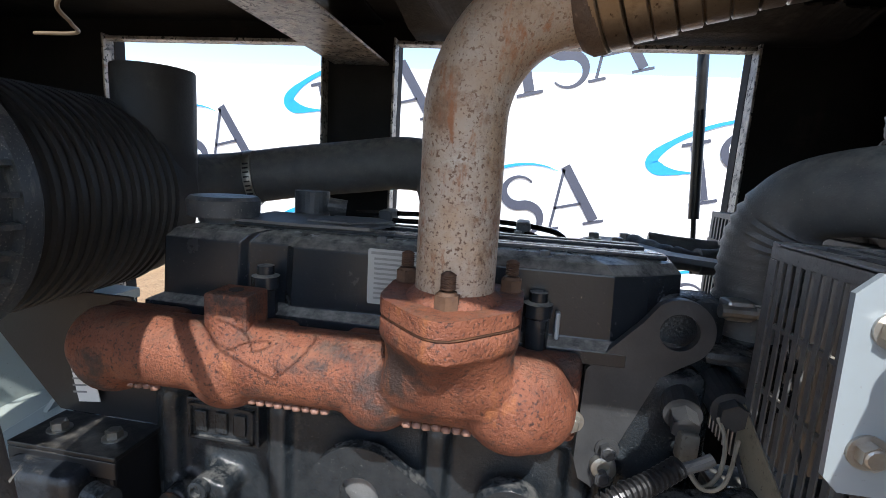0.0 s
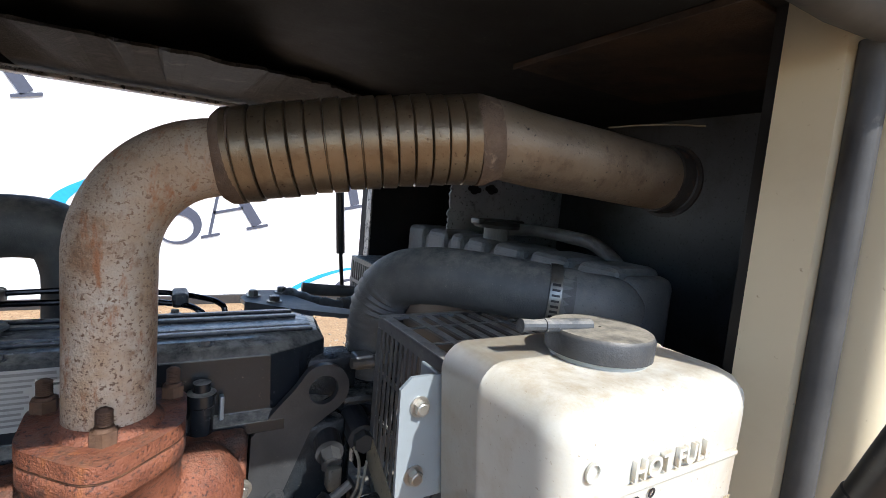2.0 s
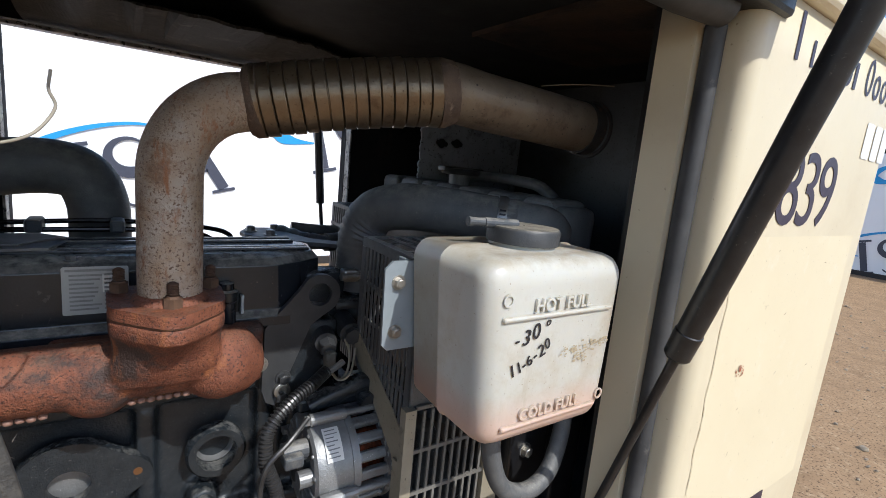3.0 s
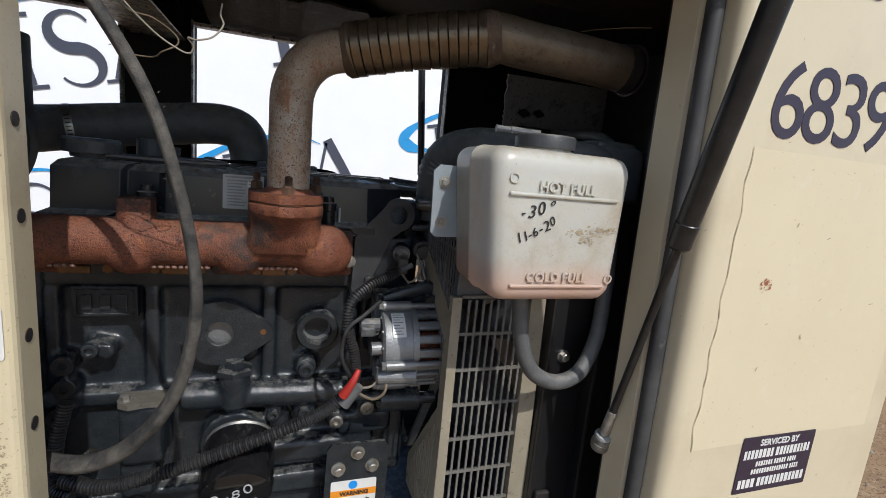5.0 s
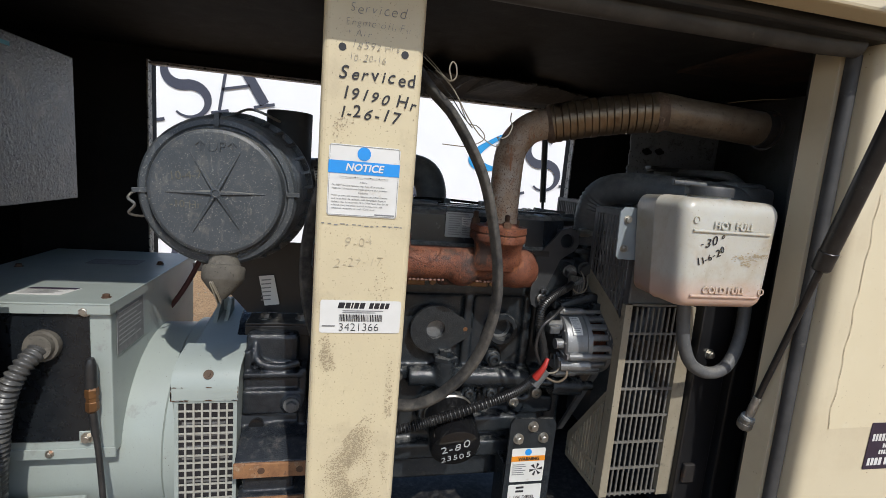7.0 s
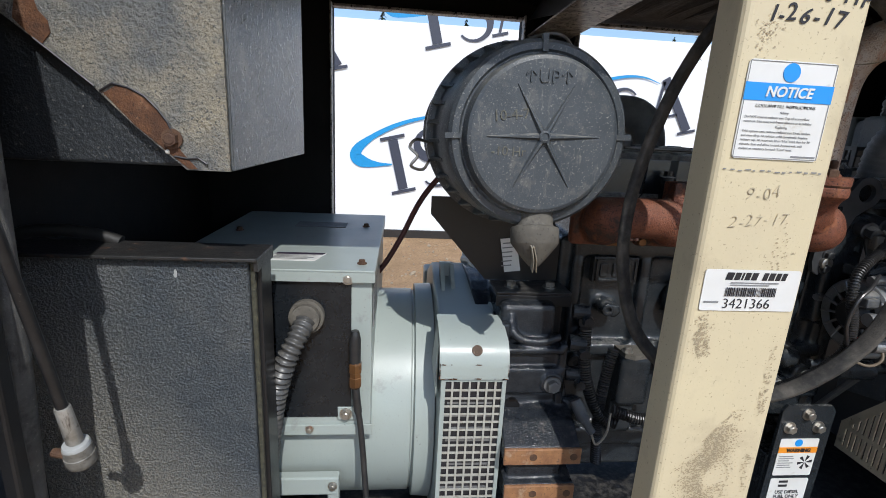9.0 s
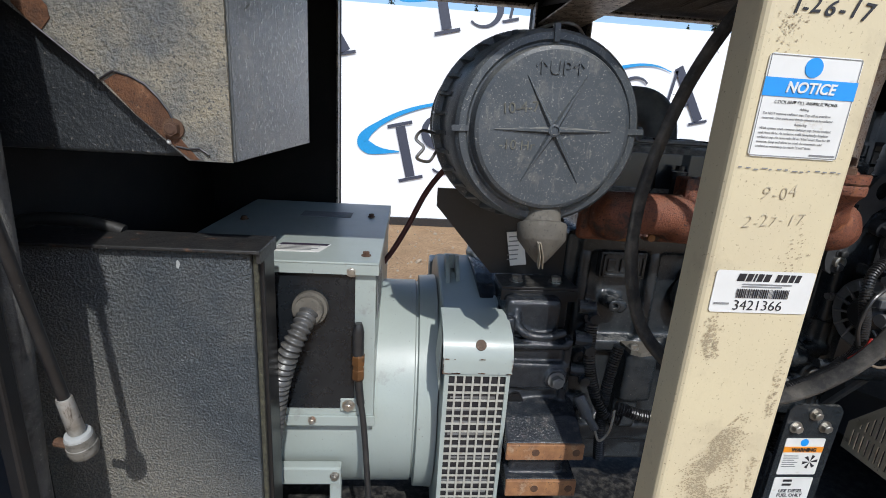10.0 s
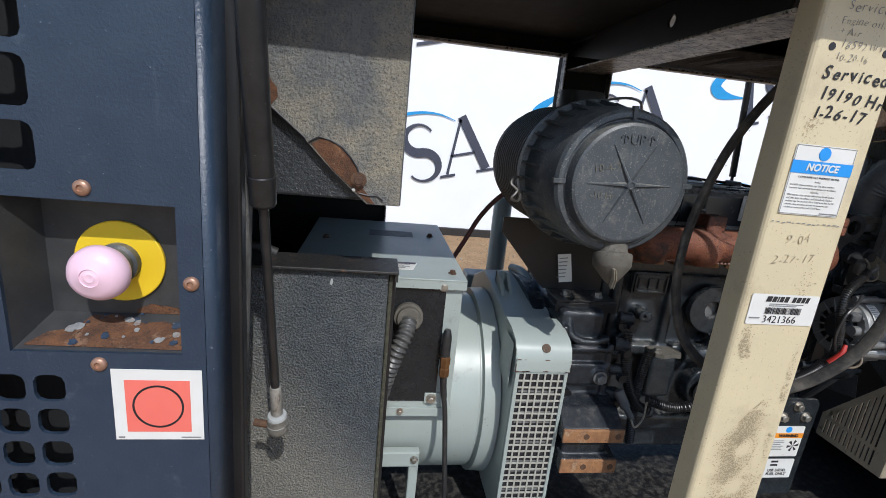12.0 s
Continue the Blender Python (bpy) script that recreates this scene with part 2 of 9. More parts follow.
M_CONDUIT = material("split_loom", (0.018, 0.018, 0.019), 0.32, second=(0.042, 0.041, 0.040), scale=40, third=(0.075, 0.07, 0.06), third_scale=30, third_from=0.6, third_to=0.8)
M_GREY_CONDUIT = material("grey_flex_conduit", (0.075, 0.074, 0.072), 0.36, second=(0.030, 0.030, 0.029), scale=60, third=(0.12, 0.113, 0.098), third_scale=40, third_from=0.55, third_to=0.72, dust=((0.21, 0.196, 0.17), 0.4))
M_LABEL = material("white_label", (0.70, 0.69, 0.66), 0.4, second=(0.62, 0.61, 0.57), scale=20, third=(0.42, 0.35, 0.25), third_scale=34, third_from=0.62, third_to=0.74)
M_LABEL_METAL = material("silver_label", (0.40, 0.41, 0.40), 0.42, metal=0.1, second=(0.33, 0.33, 0.315), scale=40, third=(0.22, 0.21, 0.185), third_scale=50, third_from=0.58, third_to=0.75)
M_BLUE = material("label_blue", (0.02, 0.27, 0.72), 0.4, second=(0.03, 0.24, 0.6), scale=20)
M_ORANGE = material("label_orange", (0.75, 0.27, 0.02), 0.4, second=(0.65, 0.22, 0.02), scale=20)
M_INK = material("black_ink", (0.012, 0.011, 0.014), 0.5, second=(0.03, 0.028, 0.03), scale=60)
M_INK_PURPLE = material("plum_black_ink", (0.028, 0.018, 0.035), 0.45, second=(0.04, 0.028, 0.045), scale=40)
M_INK_FAINT = material("faded_ink", (0.20, 0.165, 0.11), 0.6, second=(0.60, 0.52, 0.37), scale=110, amount=0.95)
M_WHITE_INK = material("white_marker", (0.55, 0.56, 0.56), 0.6, second=(0.4, 0.41, 0.41), scale=60)
M_TEAL_INK = material("teal_marker", (0.05, 0.28, 0.36), 0.5)
M_GREY_INK = material("grey_print", (0.18, 0.18, 0.18), 0.6, second=(0.28, 0.28, 0.27), scale=80)
M_YELLOW = material("yellow_plastic", (0.80, 0.56, 0.02), 0.38, second=(0.72, 0.48, 0.02), scale=12)
M_PINK = material("sun_bleached_red_plastic", (0.80, 0.56, 0.66), 0.34, second=(0.76, 0.49, 0.59), scale=14)
M_RED_LABEL = material("faded_red_label", (0.78, 0.17, 0.13), 0.42, second=(0.72, 0.14, 0.11), scale=18)
M_RED = material("red_tape", (0.42, 0.028, 0.020), 0.42, second=(0.30, 0.03, 0.022), scale=80)
M_BROWN_CABLE = material("brown_red_cable", (0.11, 0.035, 0.03), 0.5)
M_BELT = material("weathered_strap", (0.060, 0.054, 0.046), 0.8, second=(0.125, 0.112, 0.092), scale=80, third=(0.02, 0.019, 0.018), third_scale=24, third_from=0.45, third_to=0.62, bump=0.5, bump_scale=500)
M_WIRE_WHITE = material("dirty_white_wire", (0.30, 0.265, 0.205), 0.6, second=(0.15, 0.125, 0.09), scale=60)
M_WIRE_TAN = material("tan_wire", (0.17, 0.13, 0.085), 0.5, second=(0.10, 0.075, 0.05), scale=60)
M_CHROME = material("bright_steel_rod", (0.55, 0.53, 0.49), 0.25, metal=0.95, second=(0.38, 0.33, 0.26), scale=30)
M_STRUT = material("black_strut_paint", (0.0117, 0.0117, 0.0126), 0.34, second=(0.027, 0.027, 0.027), scale=60, third=(0.099, 0.0945, 0.0855), third_scale=90, third_from=0.64, third_to=0.72, speck=(0.108, 0.1035, 0.09), speck_scale=400, speck_from=0.68, speck_to=0.76)
M_BRASS = material("dull_brass", (0.20, 0.095, 0.035), 0.45, metal=0.5, second=(0.11, 0.055, 0.026), scale=50, third=(0.05, 0.035, 0.025), third_scale=60, third_from=0.55, third_to=0.7)
M_VALVE = material("dust_grey_rubber", (0.085, 0.076, 0.062), 0.85, second=(0.135, 0.123, 0.10), scale=40, third=(0.19, 0.175, 0.145), third_scale=26, third_from=0.58, third_to=0.72, bump=0.3, bump_scale=300, speck=(0.04, 0.036, 0.03), speck_scale=260, speck_from=0.60, speck_to=0.72)
M_BANNER = material("white_banner", (0.80, 0.81, 0.82), 0.55, second=(0.76, 0.77, 0.79), scale=1.2, bump=0.02, bump_scale=3)
M_BANNER_BLUE = material("banner_blue", (0.015, 0.28, 0.62), 0.5)
M_BANNER_SLATE = material("banner_slate", (0.045, 0.05, 0.075), 0.5)
M_GROUND = material("dry_gravelly_dirt", (0.33, 0.215, 0.12), 0.95, second=(0.22, 0.14, 0.078), scale=3.5, third=(0.42, 0.30, 0.18), third_scale=14, third_from=0.52, third_to=0.7, bump=1.4, bump_scale=45, spec=0.1, speck=(0.14, 0.09, 0.055), speck_scale=38, speck_from=0.56, speck_to=0.62)
M_STONE = material("pebble", (0.34, 0.28, 0.2), 0.9, second=(0.22, 0.17, 0.12), scale=30, spec=0.2)
M_CHALK = material("rubbed_chalk", (0.165, 0.16, 0.125), 0.8, second=(0.07, 0.069, 0.06), scale=220, amount=0.9)
M_MESH = material("pale_dusty_mesh", (0.40, 0.39, 0.345), 0.5, second=(0.31, 0.30, 0.26), scale=60, third=(0.18, 0.11, 0.065), third_scale=50, third_from=0.57, third_to=0.72)
M_BEAD = material("pale_weld_bead", (0.24, 0.135, 0.10), 0.6, second=(0.18, 0.085, 0.055), scale=120)
M_EYE = material("satin_black_steel", (0.0312, 0.0324, 0.0348), 0.42, second=(0.054, 0.0552, 0.0564), scale=40, third=(0.108, 0.102, 0.09), third_scale=50, third_from=0.66, third_to=0.8, bump=0.15, bump_scale=300)
M_LINER = material("dark_torn_liner", (0.022, 0.021, 0.021), 0.9, second=(0.042, 0.040, 0.038), scale=60, third=(0.10, 0.092, 0.08), third_scale=18, third_from=0.55, third_to=0.75, bump=0.6, bump_scale=180)
M_BLISTER = material("blistered_grey_paint", (0.16, 0.165, 0.17), 0.6, second=(0.30, 0.29, 0.27), scale=120, third=(0.2, 0.09, 0.04), third_scale=90, third_from=0.55, third_to=0.7)
M_FOAM_DUCT = material("dusty_grey_foam", (0.100, 0.106, 0.108), 0.55, second=(0.145, 0.146, 0.138), scale=70, amount=0.85, third=(0.30, 0.262, 0.185), third_scale=7, third_from=0.44, third_to=0.66, bump=2.0, bump_scale=260, speck=(0.075, 0.076, 0.074), speck_scale=450, speck_from=0.54, speck_to=0.68)
M_CRINKLE = material("crinkled_vinyl", (0.055, 0.060, 0.064), 0.30, second=(0.090, 0.095, 0.096), scale=70, amount=0.8, third=(0.20, 0.19, 0.165), third_scale=16, third_from=0.54, third_to=0.72, bump=0.7, bump_scale=170, speck=(0.23, 0.22, 0.20), speck_scale=420, speck_from=0.65, speck_to=0.75)
M_SEAL_DUSTY = material("dusty_grey_seal", (0.095, 0.093, 0.087), 0.7, second=(0.155, 0.15, 0.137), scale=70, third=(0.032, 0.031, 0.03), third_scale=36, third_from=0.52, third_to=0.70, bump=0.4, bump_scale=320, speck=(0.28, 0.265, 0.23), speck_scale=260, speck_from=0.67, speck_to=0.75, streak=((0.04, 0.038, 0.036), 60, 0.54, 0.70, 9.0))
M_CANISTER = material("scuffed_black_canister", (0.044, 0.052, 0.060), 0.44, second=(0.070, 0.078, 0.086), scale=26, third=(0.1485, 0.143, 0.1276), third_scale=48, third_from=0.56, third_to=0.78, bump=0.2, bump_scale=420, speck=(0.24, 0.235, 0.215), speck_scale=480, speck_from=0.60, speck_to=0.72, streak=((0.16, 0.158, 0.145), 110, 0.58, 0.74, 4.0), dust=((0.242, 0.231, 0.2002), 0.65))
M_RUST_EDGE = material("rust_edged_black_steel", (0.014, 0.013, 0.013), 0.6, second=(0.03, 0.024, 0.02), scale=30, third=(0.13, 0.06, 0.03), third_scale=40, third_from=0.58, third_to=0.72, bump=0.3)
M_COLLAR = material("blistered_collar", (0.075, 0.048, 0.033), 0.75, second=(0.15, 0.10, 0.065), scale=40, third=(0.30, 0.22, 0.15), third_scale=45, third_from=0.58, third_to=0.7, bump=0.8, bump_scale=260)
# matt black, its colour lifted a little for lens haze over the darks
M_MATT_BLACK = material("matt_black_sheet", (0.0108, 0.0114, 0.0125), 0.75, second=(0.017, 0.0175, 0.0185), scale=12, third=(0.04, 0.035, 0.03), third_scale=10, third_from=0.60, third_to=0.8, bump=0.2, bump_scale=120, spec=0.25, speck=(0.05, 0.046, 0.04), speck_scale=200, speck_from=0.68, speck_to=0.78, streak=((0.035, 0.03, 0.026), 20, 0.60, 0.78, 6.0))
# darker copy of the canister plastic, with the shade put into its colour
M_DARK_BODY = material("shade_darkened_plastic", (0.017, 0.016, 0.015), 0.6, second=(0.028, 0.026, 0.024), scale=20, third=(0.055, 0.05, 0.042), third_scale=26, third_from=0.60, third_to=0.78, bump=0.2, bump_scale=300)
M_COPPERY_BOLT = material("browned_bolt", (0.40, 0.235, 0.16), 0.42, metal=0.5, second=(0.28, 0.15, 0.10), scale=60, third=(0.14, 0.06, 0.03), third_scale=60, third_from=0.6, third_to=0.75)
M_LIP = material("chipped_black_lip", (0.016, 0.016, 0.016), 0.45, second=(0.035, 0.033, 0.031), scale=50, third=(0.13, 0.065, 0.038), third_scale=45, third_from=0.60, third_to=0.70, bump=0.4, bump_scale=250, speck=(0.22, 0.21, 0.19), speck_scale=140, speck_from=0.68, speck_to=0.73)
M_SOCKET = material("grimy_beige_socket", (0.20, 0.19, 0.168), 0.5, second=(0.13, 0.12, 0.10), scale=90, amount=0.8, third=(0.05, 0.045, 0.038), third_scale=60, third_from=0.56, third_to=0.70)
M_DUSTY_PLATE = material("dusty_grey_plate", (0.105, 0.107, 0.108), 0.5, second=(0.16, 0.157, 0.148), scale=30, third=(0.22, 0.21, 0.185), third_scale=26, third_from=0.54, third_to=0.76, speck=(0.05, 0.05, 0.05), speck_scale=300, speck_from=0.64, speck_to=0.74, bump=0.1)
M_RED_RUST = material("red_rust_freckle", (0.30, 0.085, 0.04), 0.8, second=(0.42, 0.17, 0.09), scale=200)
M_GRIME = material("oily_grime", (0.40, 0.325, 0.21), 0.6, second=(0.31, 0.25, 0.165), scale=160)
M_PANEL = material("blue_black_panel", (0.009, 0.011, 0.014), 0.28, second=(0.016, 0.019, 0.022), scale=30, third=(0.05, 0.05, 0.048), third_scale=50, third_from=0.63, third_to=0.8, bump=0.1, speck=(0.09, 0.09, 0.085), speck_scale=420, speck_from=0.68, speck_to=0.77, streak=((0.045, 0.045, 0.043), 90, 0.66, 0.8, 8.0))
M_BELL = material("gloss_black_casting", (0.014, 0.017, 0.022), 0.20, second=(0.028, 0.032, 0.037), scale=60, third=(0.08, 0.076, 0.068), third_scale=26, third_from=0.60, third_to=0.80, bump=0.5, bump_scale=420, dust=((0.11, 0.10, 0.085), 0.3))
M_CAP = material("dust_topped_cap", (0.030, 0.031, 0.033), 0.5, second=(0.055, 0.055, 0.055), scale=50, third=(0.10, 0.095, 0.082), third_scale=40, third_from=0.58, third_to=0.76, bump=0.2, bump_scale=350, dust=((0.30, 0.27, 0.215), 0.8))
# bluish pale tone stands in for the sheen of bounced light on the wall
M_SHEEN_PLATE = material("pitted_sheen_steel", (0.42, 0.44, 0.485), 0.42, second=(0.31, 0.325, 0.365), scale=26, third=(0.12, 0.125, 0.135), third_scale=30, third_from=0.56, third_to=0.70, bump=0.35, bump_scale=300, speck=(0.025, 0.027, 0.03), speck_scale=170, speck_from=0.62, speck_to=0.68)
# dusty black plastic, its colour raised for fill light missing in that corner
M_RADIATOR = material("lifted_radiator_plastic", (0.13, 0.134, 0.137), 0.55, second=(0.185, 0.185, 0.18), scale=26, third=(0.20, 0.19, 0.165), third_scale=40, third_from=0.58, third_to=0.76, bump=0.25, bump_scale=420, speck=(0.05, 0.05, 0.05), speck_scale=380, speck_from=0.62, speck_to=0.74, dust=((0.31, 0.29, 0.25), 0.6))
M_GUARD_BAR = material("grey_tan_bar", (0.150, 0.142, 0.125), 0.6, second=(0.105, 0.10, 0.09), scale=40, third=(0.20, 0.18, 0.14), third_scale=30, third_from=0.56, third_to=0.74, bump=0.2, bump_scale=300, speck=(0.05, 0.045, 0.04), speck_scale=300, speck_from=0.62, speck_to=0.72)
M_FERRULE = material("scuffed_dull_steel", (0.46, 0.44, 0.40), 0.42, metal=0.5, second=(0.22, 0.205, 0.175), scale=70, third=(0.09, 0.075, 0.055), third_scale=60, third_from=0.58, third_to=0.72, streak=((0.12, 0.10, 0.08), 160, 0.58, 0.70, 6.0))
# grey of the wall's reflected light is put into the base colour
M_BULKHEAD = material("sheen_grey_bulkhead", (0.042, 0.047, 0.052), 0.42, second=(0.060, 0.066, 0.072), scale=9, third=(0.018, 0.018, 0.018), third_scale=14, third_from=0.52, third_to=0.75, bump=0.15, bump_scale=200, speck=(0.012, 0.015, 0.016), speck_scale=200, speck_from=0.60, speck_to=0.70, streak=((0.03, 0.03, 0.03), 26, 0.58, 0.76, 6.0))
M_CASING = material("speckled_black_casing", (0.020, 0.023, 0.026), 0.4, second=(0.034, 0.037, 0.040), scale=40, third=(0.065, 0.064, 0.058), third_scale=24, third_from=0.58, third_to=0.76, bump=0.8, bump_scale=240, speck=(0.13, 0.125, 0.11), speck_scale=260, speck_from=0.64, speck_to=0.70)
M_DIM_RUST = material("dark_rust_sheet", (0.036, 0.024, 0.017), 0.75, second=(0.070, 0.042, 0.026), scale=22, third=(0.015, 0.013, 0.012), third_scale=12, third_from=0.46, third_to=0.64, bump=0.4, bump_scale=260, spec=0.3)
M_TREE = material("far_conifer", (0.018, 0.03, 0.016), 0.9, second=(0.035, 0.05, 0.025), scale=0.8, spec=0.1)


# ---- mesh helpers ----
def part(name, bm, mat, parent=None, label="", smooth=None):
    """Links a bmesh as ONE mesh object under a thing or a part; its vertices are in world metres."""
    me = bpy.data.meshes.new(name)
    bmesh.ops.recalc_face_normals(bm, faces=bm.faces)
    if smooth is not None:
        for f in bm.faces:
            f.smooth = True
        for e in bm.edges:
            if len(e.link_faces) == 2 and e.calc_face_angle(0) > radians(smooth):
                e.smooth = False
    bm.to_mesh(me)
    bm.free()
    ob = new(name, me)
    me.materials.append(mat)
    if parent is not None:
        ob.parent = parent
        if parent.type == "EMPTY":
            ob.matrix_parent_inverse = Matrix.Translation(parent.location).inverted()
    if label:
        tagged(ob, label)
    return ob


def thing(name, base, label, category, group="", kind=""):
    ob = new(name)
    ob.empty_display_size = 0.02
    ob.location = base
    return tagged(ob, label, category, group, kind)


def structure(name, bm, mat, label, category, smooth=None):
    ob = part(name, bm, mat, None, "", smooth)
    return tagged(ob, label, category, kind="structure")


def bm_new():
    return bmesh.new()


def box(bm, lo, hi, bevel=0.0, segs=2, m=None):
    lo, hi = Vector(lo), Vector(hi)
    r = bmesh.ops.create_cube(bm, size=1.0, matrix=(m or Matrix()) @ Matrix.LocRotScale((lo + hi) / 2, None, hi - lo))
    if bevel:
        es = {e for v in r["verts"] for e in v.link_edges}
        bmesh.ops.bevel(bm, geom=list(es), offset=bevel, segments=segs, affect="EDGES", profile=0.5)
    return bm


def frame_of(d):
    d = Vector(d).normalized()
    a = Vector((0, 0, 1)) if abs(d.z) < 0.9 else Vector((1, 0, 0))
    u = d.cross(a).normalized()
    return u, d.cross(u).normalized()


def rod(bm, a, b, r, segs=16, r2=None, caps=True):
    a, b = Vector(a), Vector(b)
    q = (b - a).to_track_quat("Z", "Y").to_matrix().to_4x4()
    bmesh.ops.create_cone(bm, cap_ends=caps, segments=segs, radius1=r, radius2=r if r2 is None else r2, depth=(b - a).length, matrix=Matrix.Translation((a + b) / 2) @ q)
    return bm


def spline(points, per=8):
    """Catmull-Rom through the points."""
    p = [Vector(c) for c in points]
    p = [2 * p[0] - p[1]] + p + [2 * p[-1] - p[-2]]
    out = []
    for i in range(1, len(p) - 2):
        for k in range(per):
            t = k / per
            out.append(0.5 * (2 * p[i] + (p[i + 1] - p[i - 1]) * t + (2 * p[i - 1] - 5 * p[i] + 4 * p[i + 1] - p[i + 2]) * t * t + (3 * p[i] - p[i - 1] - 3 * p[i + 1] + p[i + 2]) * t ** 3))
    out.append(p[-2])
    return out


def sweep(bm, path, radius, segs=14, caps=True, flat=None, up=None):
    """A tube along a path; radius may be a function of the path's length in metres; flat: (half width, half thickness)."""
    path = [Vector(c) for c in path]
    rings, s, u = [], 0.0, None
    for i, c in enumerate(path):
        d = (path[min(i + 1, len(path) - 1)] - path[max(i - 1, 0)]).normalized()
        if u is None:
            u = frame_of(d)[0] if up is None else (Vector(up) - d * d.dot(Vector(up))).normalized()
        else:
            u = (u - d * d.dot(u)).normalized()
        v = d.cross(u)
        if i:
            s += (c - path[i - 1]).length
        r = radius(s) if callable(radius) else radius
        ring = []
        for k in range(segs):
            a = 2 * math.pi * k / segs
            if flat:
                ca, sa = math.cos(a), math.sin(a)
                e = 0.45
                off = u * (flat[0] * math.copysign(abs(ca) ** e, ca)) + v * (flat[1] * math.copysign(abs(sa) ** e, sa))
            else:
                off = u * (r * math.cos(a)) + v * (r * math.sin(a))
            ring.append(bm.verts.new(c + off))
        rings.append(ring)
    for a, b in zip(rings, rings[1:]):
        for k in range(segs):
            bm.faces.new((a[k], a[(k + 1) % segs], b[(k + 1) % segs], b[k]))
    if caps:
        bm.faces.new(rings[0][::-1])
        bm.faces.new(rings[-1])
    return bm


def lathe(bm, origin, axis, profile, segs=40, caps=True):
    """Profile of (distance along the axis, radius)."""
    o, d = Vector(origin), Vector(axis).normalized()
    u, v = frame_of(d)
    rings = []
    for h, r in profile:
        rings.append([bm.verts.new(o + d * h + (u * math.cos(2 * math.pi * k / segs) + v * math.sin(2 * math.pi * k / segs)) * max(r, 1e-4)) for k in range(segs)])
    for a, b in zip(rings, rings[1:]):
        for k in range(segs):
            bm.faces.new((a[k], a[(k + 1) % segs], b[(k + 1) % segs], b[k]))
    if caps:
        bm.faces.new(rings[0][::-1])
        bm.faces.new(rings[-1])
    return bm


def prism(bm, outline, plane, lo, hi):
    """Extrudes a 2D outline: plane 'xz' along y, 'yz' along x, 'xy' along z."""
    def at(a, b, c):
        return {"xz": (a, c, b), "yz": (c, a, b), "xy": (a, b, c)}[plane]
    f = [bm.verts.new(at(a, b, lo)) for a, b in outline]
    g = [bm.verts.new(at(a, b, hi)) for a, b in outline]
    n = len(outline)
    bm.faces.new(f)
    bm.faces.new(g[::-1])
    for i in range(n):
        bm.faces.new((f[i], g[i], g[(i + 1) % n], f[(i + 1) % n]))
    return bm


def plate_hole(bm, centre, radius, outline, plane, lo, hi, segs=48):
    """A plate whose outline is star-shaped about a round hole."""
    def at(a, b, c):
        return {"xz": (a, c, b), "yz": (c, a, b), "xy": (a, b, c)}[plane]
    n, rings = len(outline), []
    for k in range(segs):
        a = 2 * math.pi * k / segs
        d = (math.cos(a), math.sin(a))
        best = 1e9
        for i in range(n):
            p, q = outline[i], outline[(i + 1) % n]
            ex, ez = q[0] - p[0], q[1] - p[1]
            den = d[0] * ez - d[1] * ex
            if abs(den) < 1e-12:
                continue
            wx, wz = p[0] - centre[0], p[1] - centre[1]
            t = (wx * ez - wz * ex) / den
            s = (wx * d[1] - wz * d[0]) / den
            if t > 0 and -1e-6 <= s <= 1 + 1e-6:
                best = min(best, t)
        best = max(best, radius * 1.05)
        rings.append([bm.verts.new(at(centre[0] + d[0] * r, centre[1] + d[1] * r, c)) for r, c in ((radius, lo), (best, lo), (best, hi), (radius, hi))])
    for k in range(segs):
        a, b = rings[k], rings[(k + 1) % segs]
        for j in range(4):
            bm.faces.new((a[j], a[(j + 1) % 4], b[(j + 1) % 4], b[j]))
    return bm


def hexbolt(name, at, axis, size, parent, mat=None, washer=True, length=None):
    """A hex head with its washer, built as one piece; size is the width of the head."""
    bm = bm_new()
    a, d = Vector(at), Vector(axis).normalized()
    if washer:
        rod(bm, a, a + d * size * 0.12, size * 0.78, 20)
    rod(bm, a + d * size * 0.10, a + d * size * 0.62, size * 0.56, 6)
    rod(bm, a + d * size * 0.60, a + d * size * 0.68, size * 0.46, 12, size * 0.36)
    return part(name, bm, mat or M_BOLT, parent)


def remeshed(ob, voxel, smooth_steps=4):
    r = ob.modifiers.new("cast", "REMESH")
    r.mode = "VOXEL"
    r.voxel_size = voxel
    r.use_smooth_shade = True
    s = ob.modifiers.new("soften", "SMOOTH")
    s.iterations = smooth_steps
    s.factor = 0.5
    return ob


def lettering(name, body, at, size, right, up, mat, parent, depth=0.0004, align="LEFT", shear=0.0, spacing=1.0, bold=0.0):
    """Writing in the built-in font as a mesh, lying in the plane of right and up."""
    cu = bpy.data.curves.new(name, "FONT")
    cu.body, cu.size, cu.extrude, cu.align_x, cu.shear, cu.space_character, cu.offset = body, size, depth, align, shear, spacing, bold
    cu.resolution_u = 4
    tmp = bpy.data.objects.new(name, cu)
    me = bpy.data.meshes.new_from_object(tmp)
    bpy.data.objects.remove(tmp)
    r, u = Vector(right).normalized(), Vector(up)
    u = (u - r * r.dot(u)).normalized()
    m = Matrix.Translation(at) @ Matrix((r, u, r.cross(u))).transposed().to_4x4()
    me.transform(m)
    ob = new(name, me)
    me.materials.clear()
    me.materials.append(mat)
    if parent is not None:
        ob.parent = parent
        if parent.type == "EMPTY":
            ob.matrix_parent_inverse = Matrix.Translation(parent.location).inverted()
    return ob


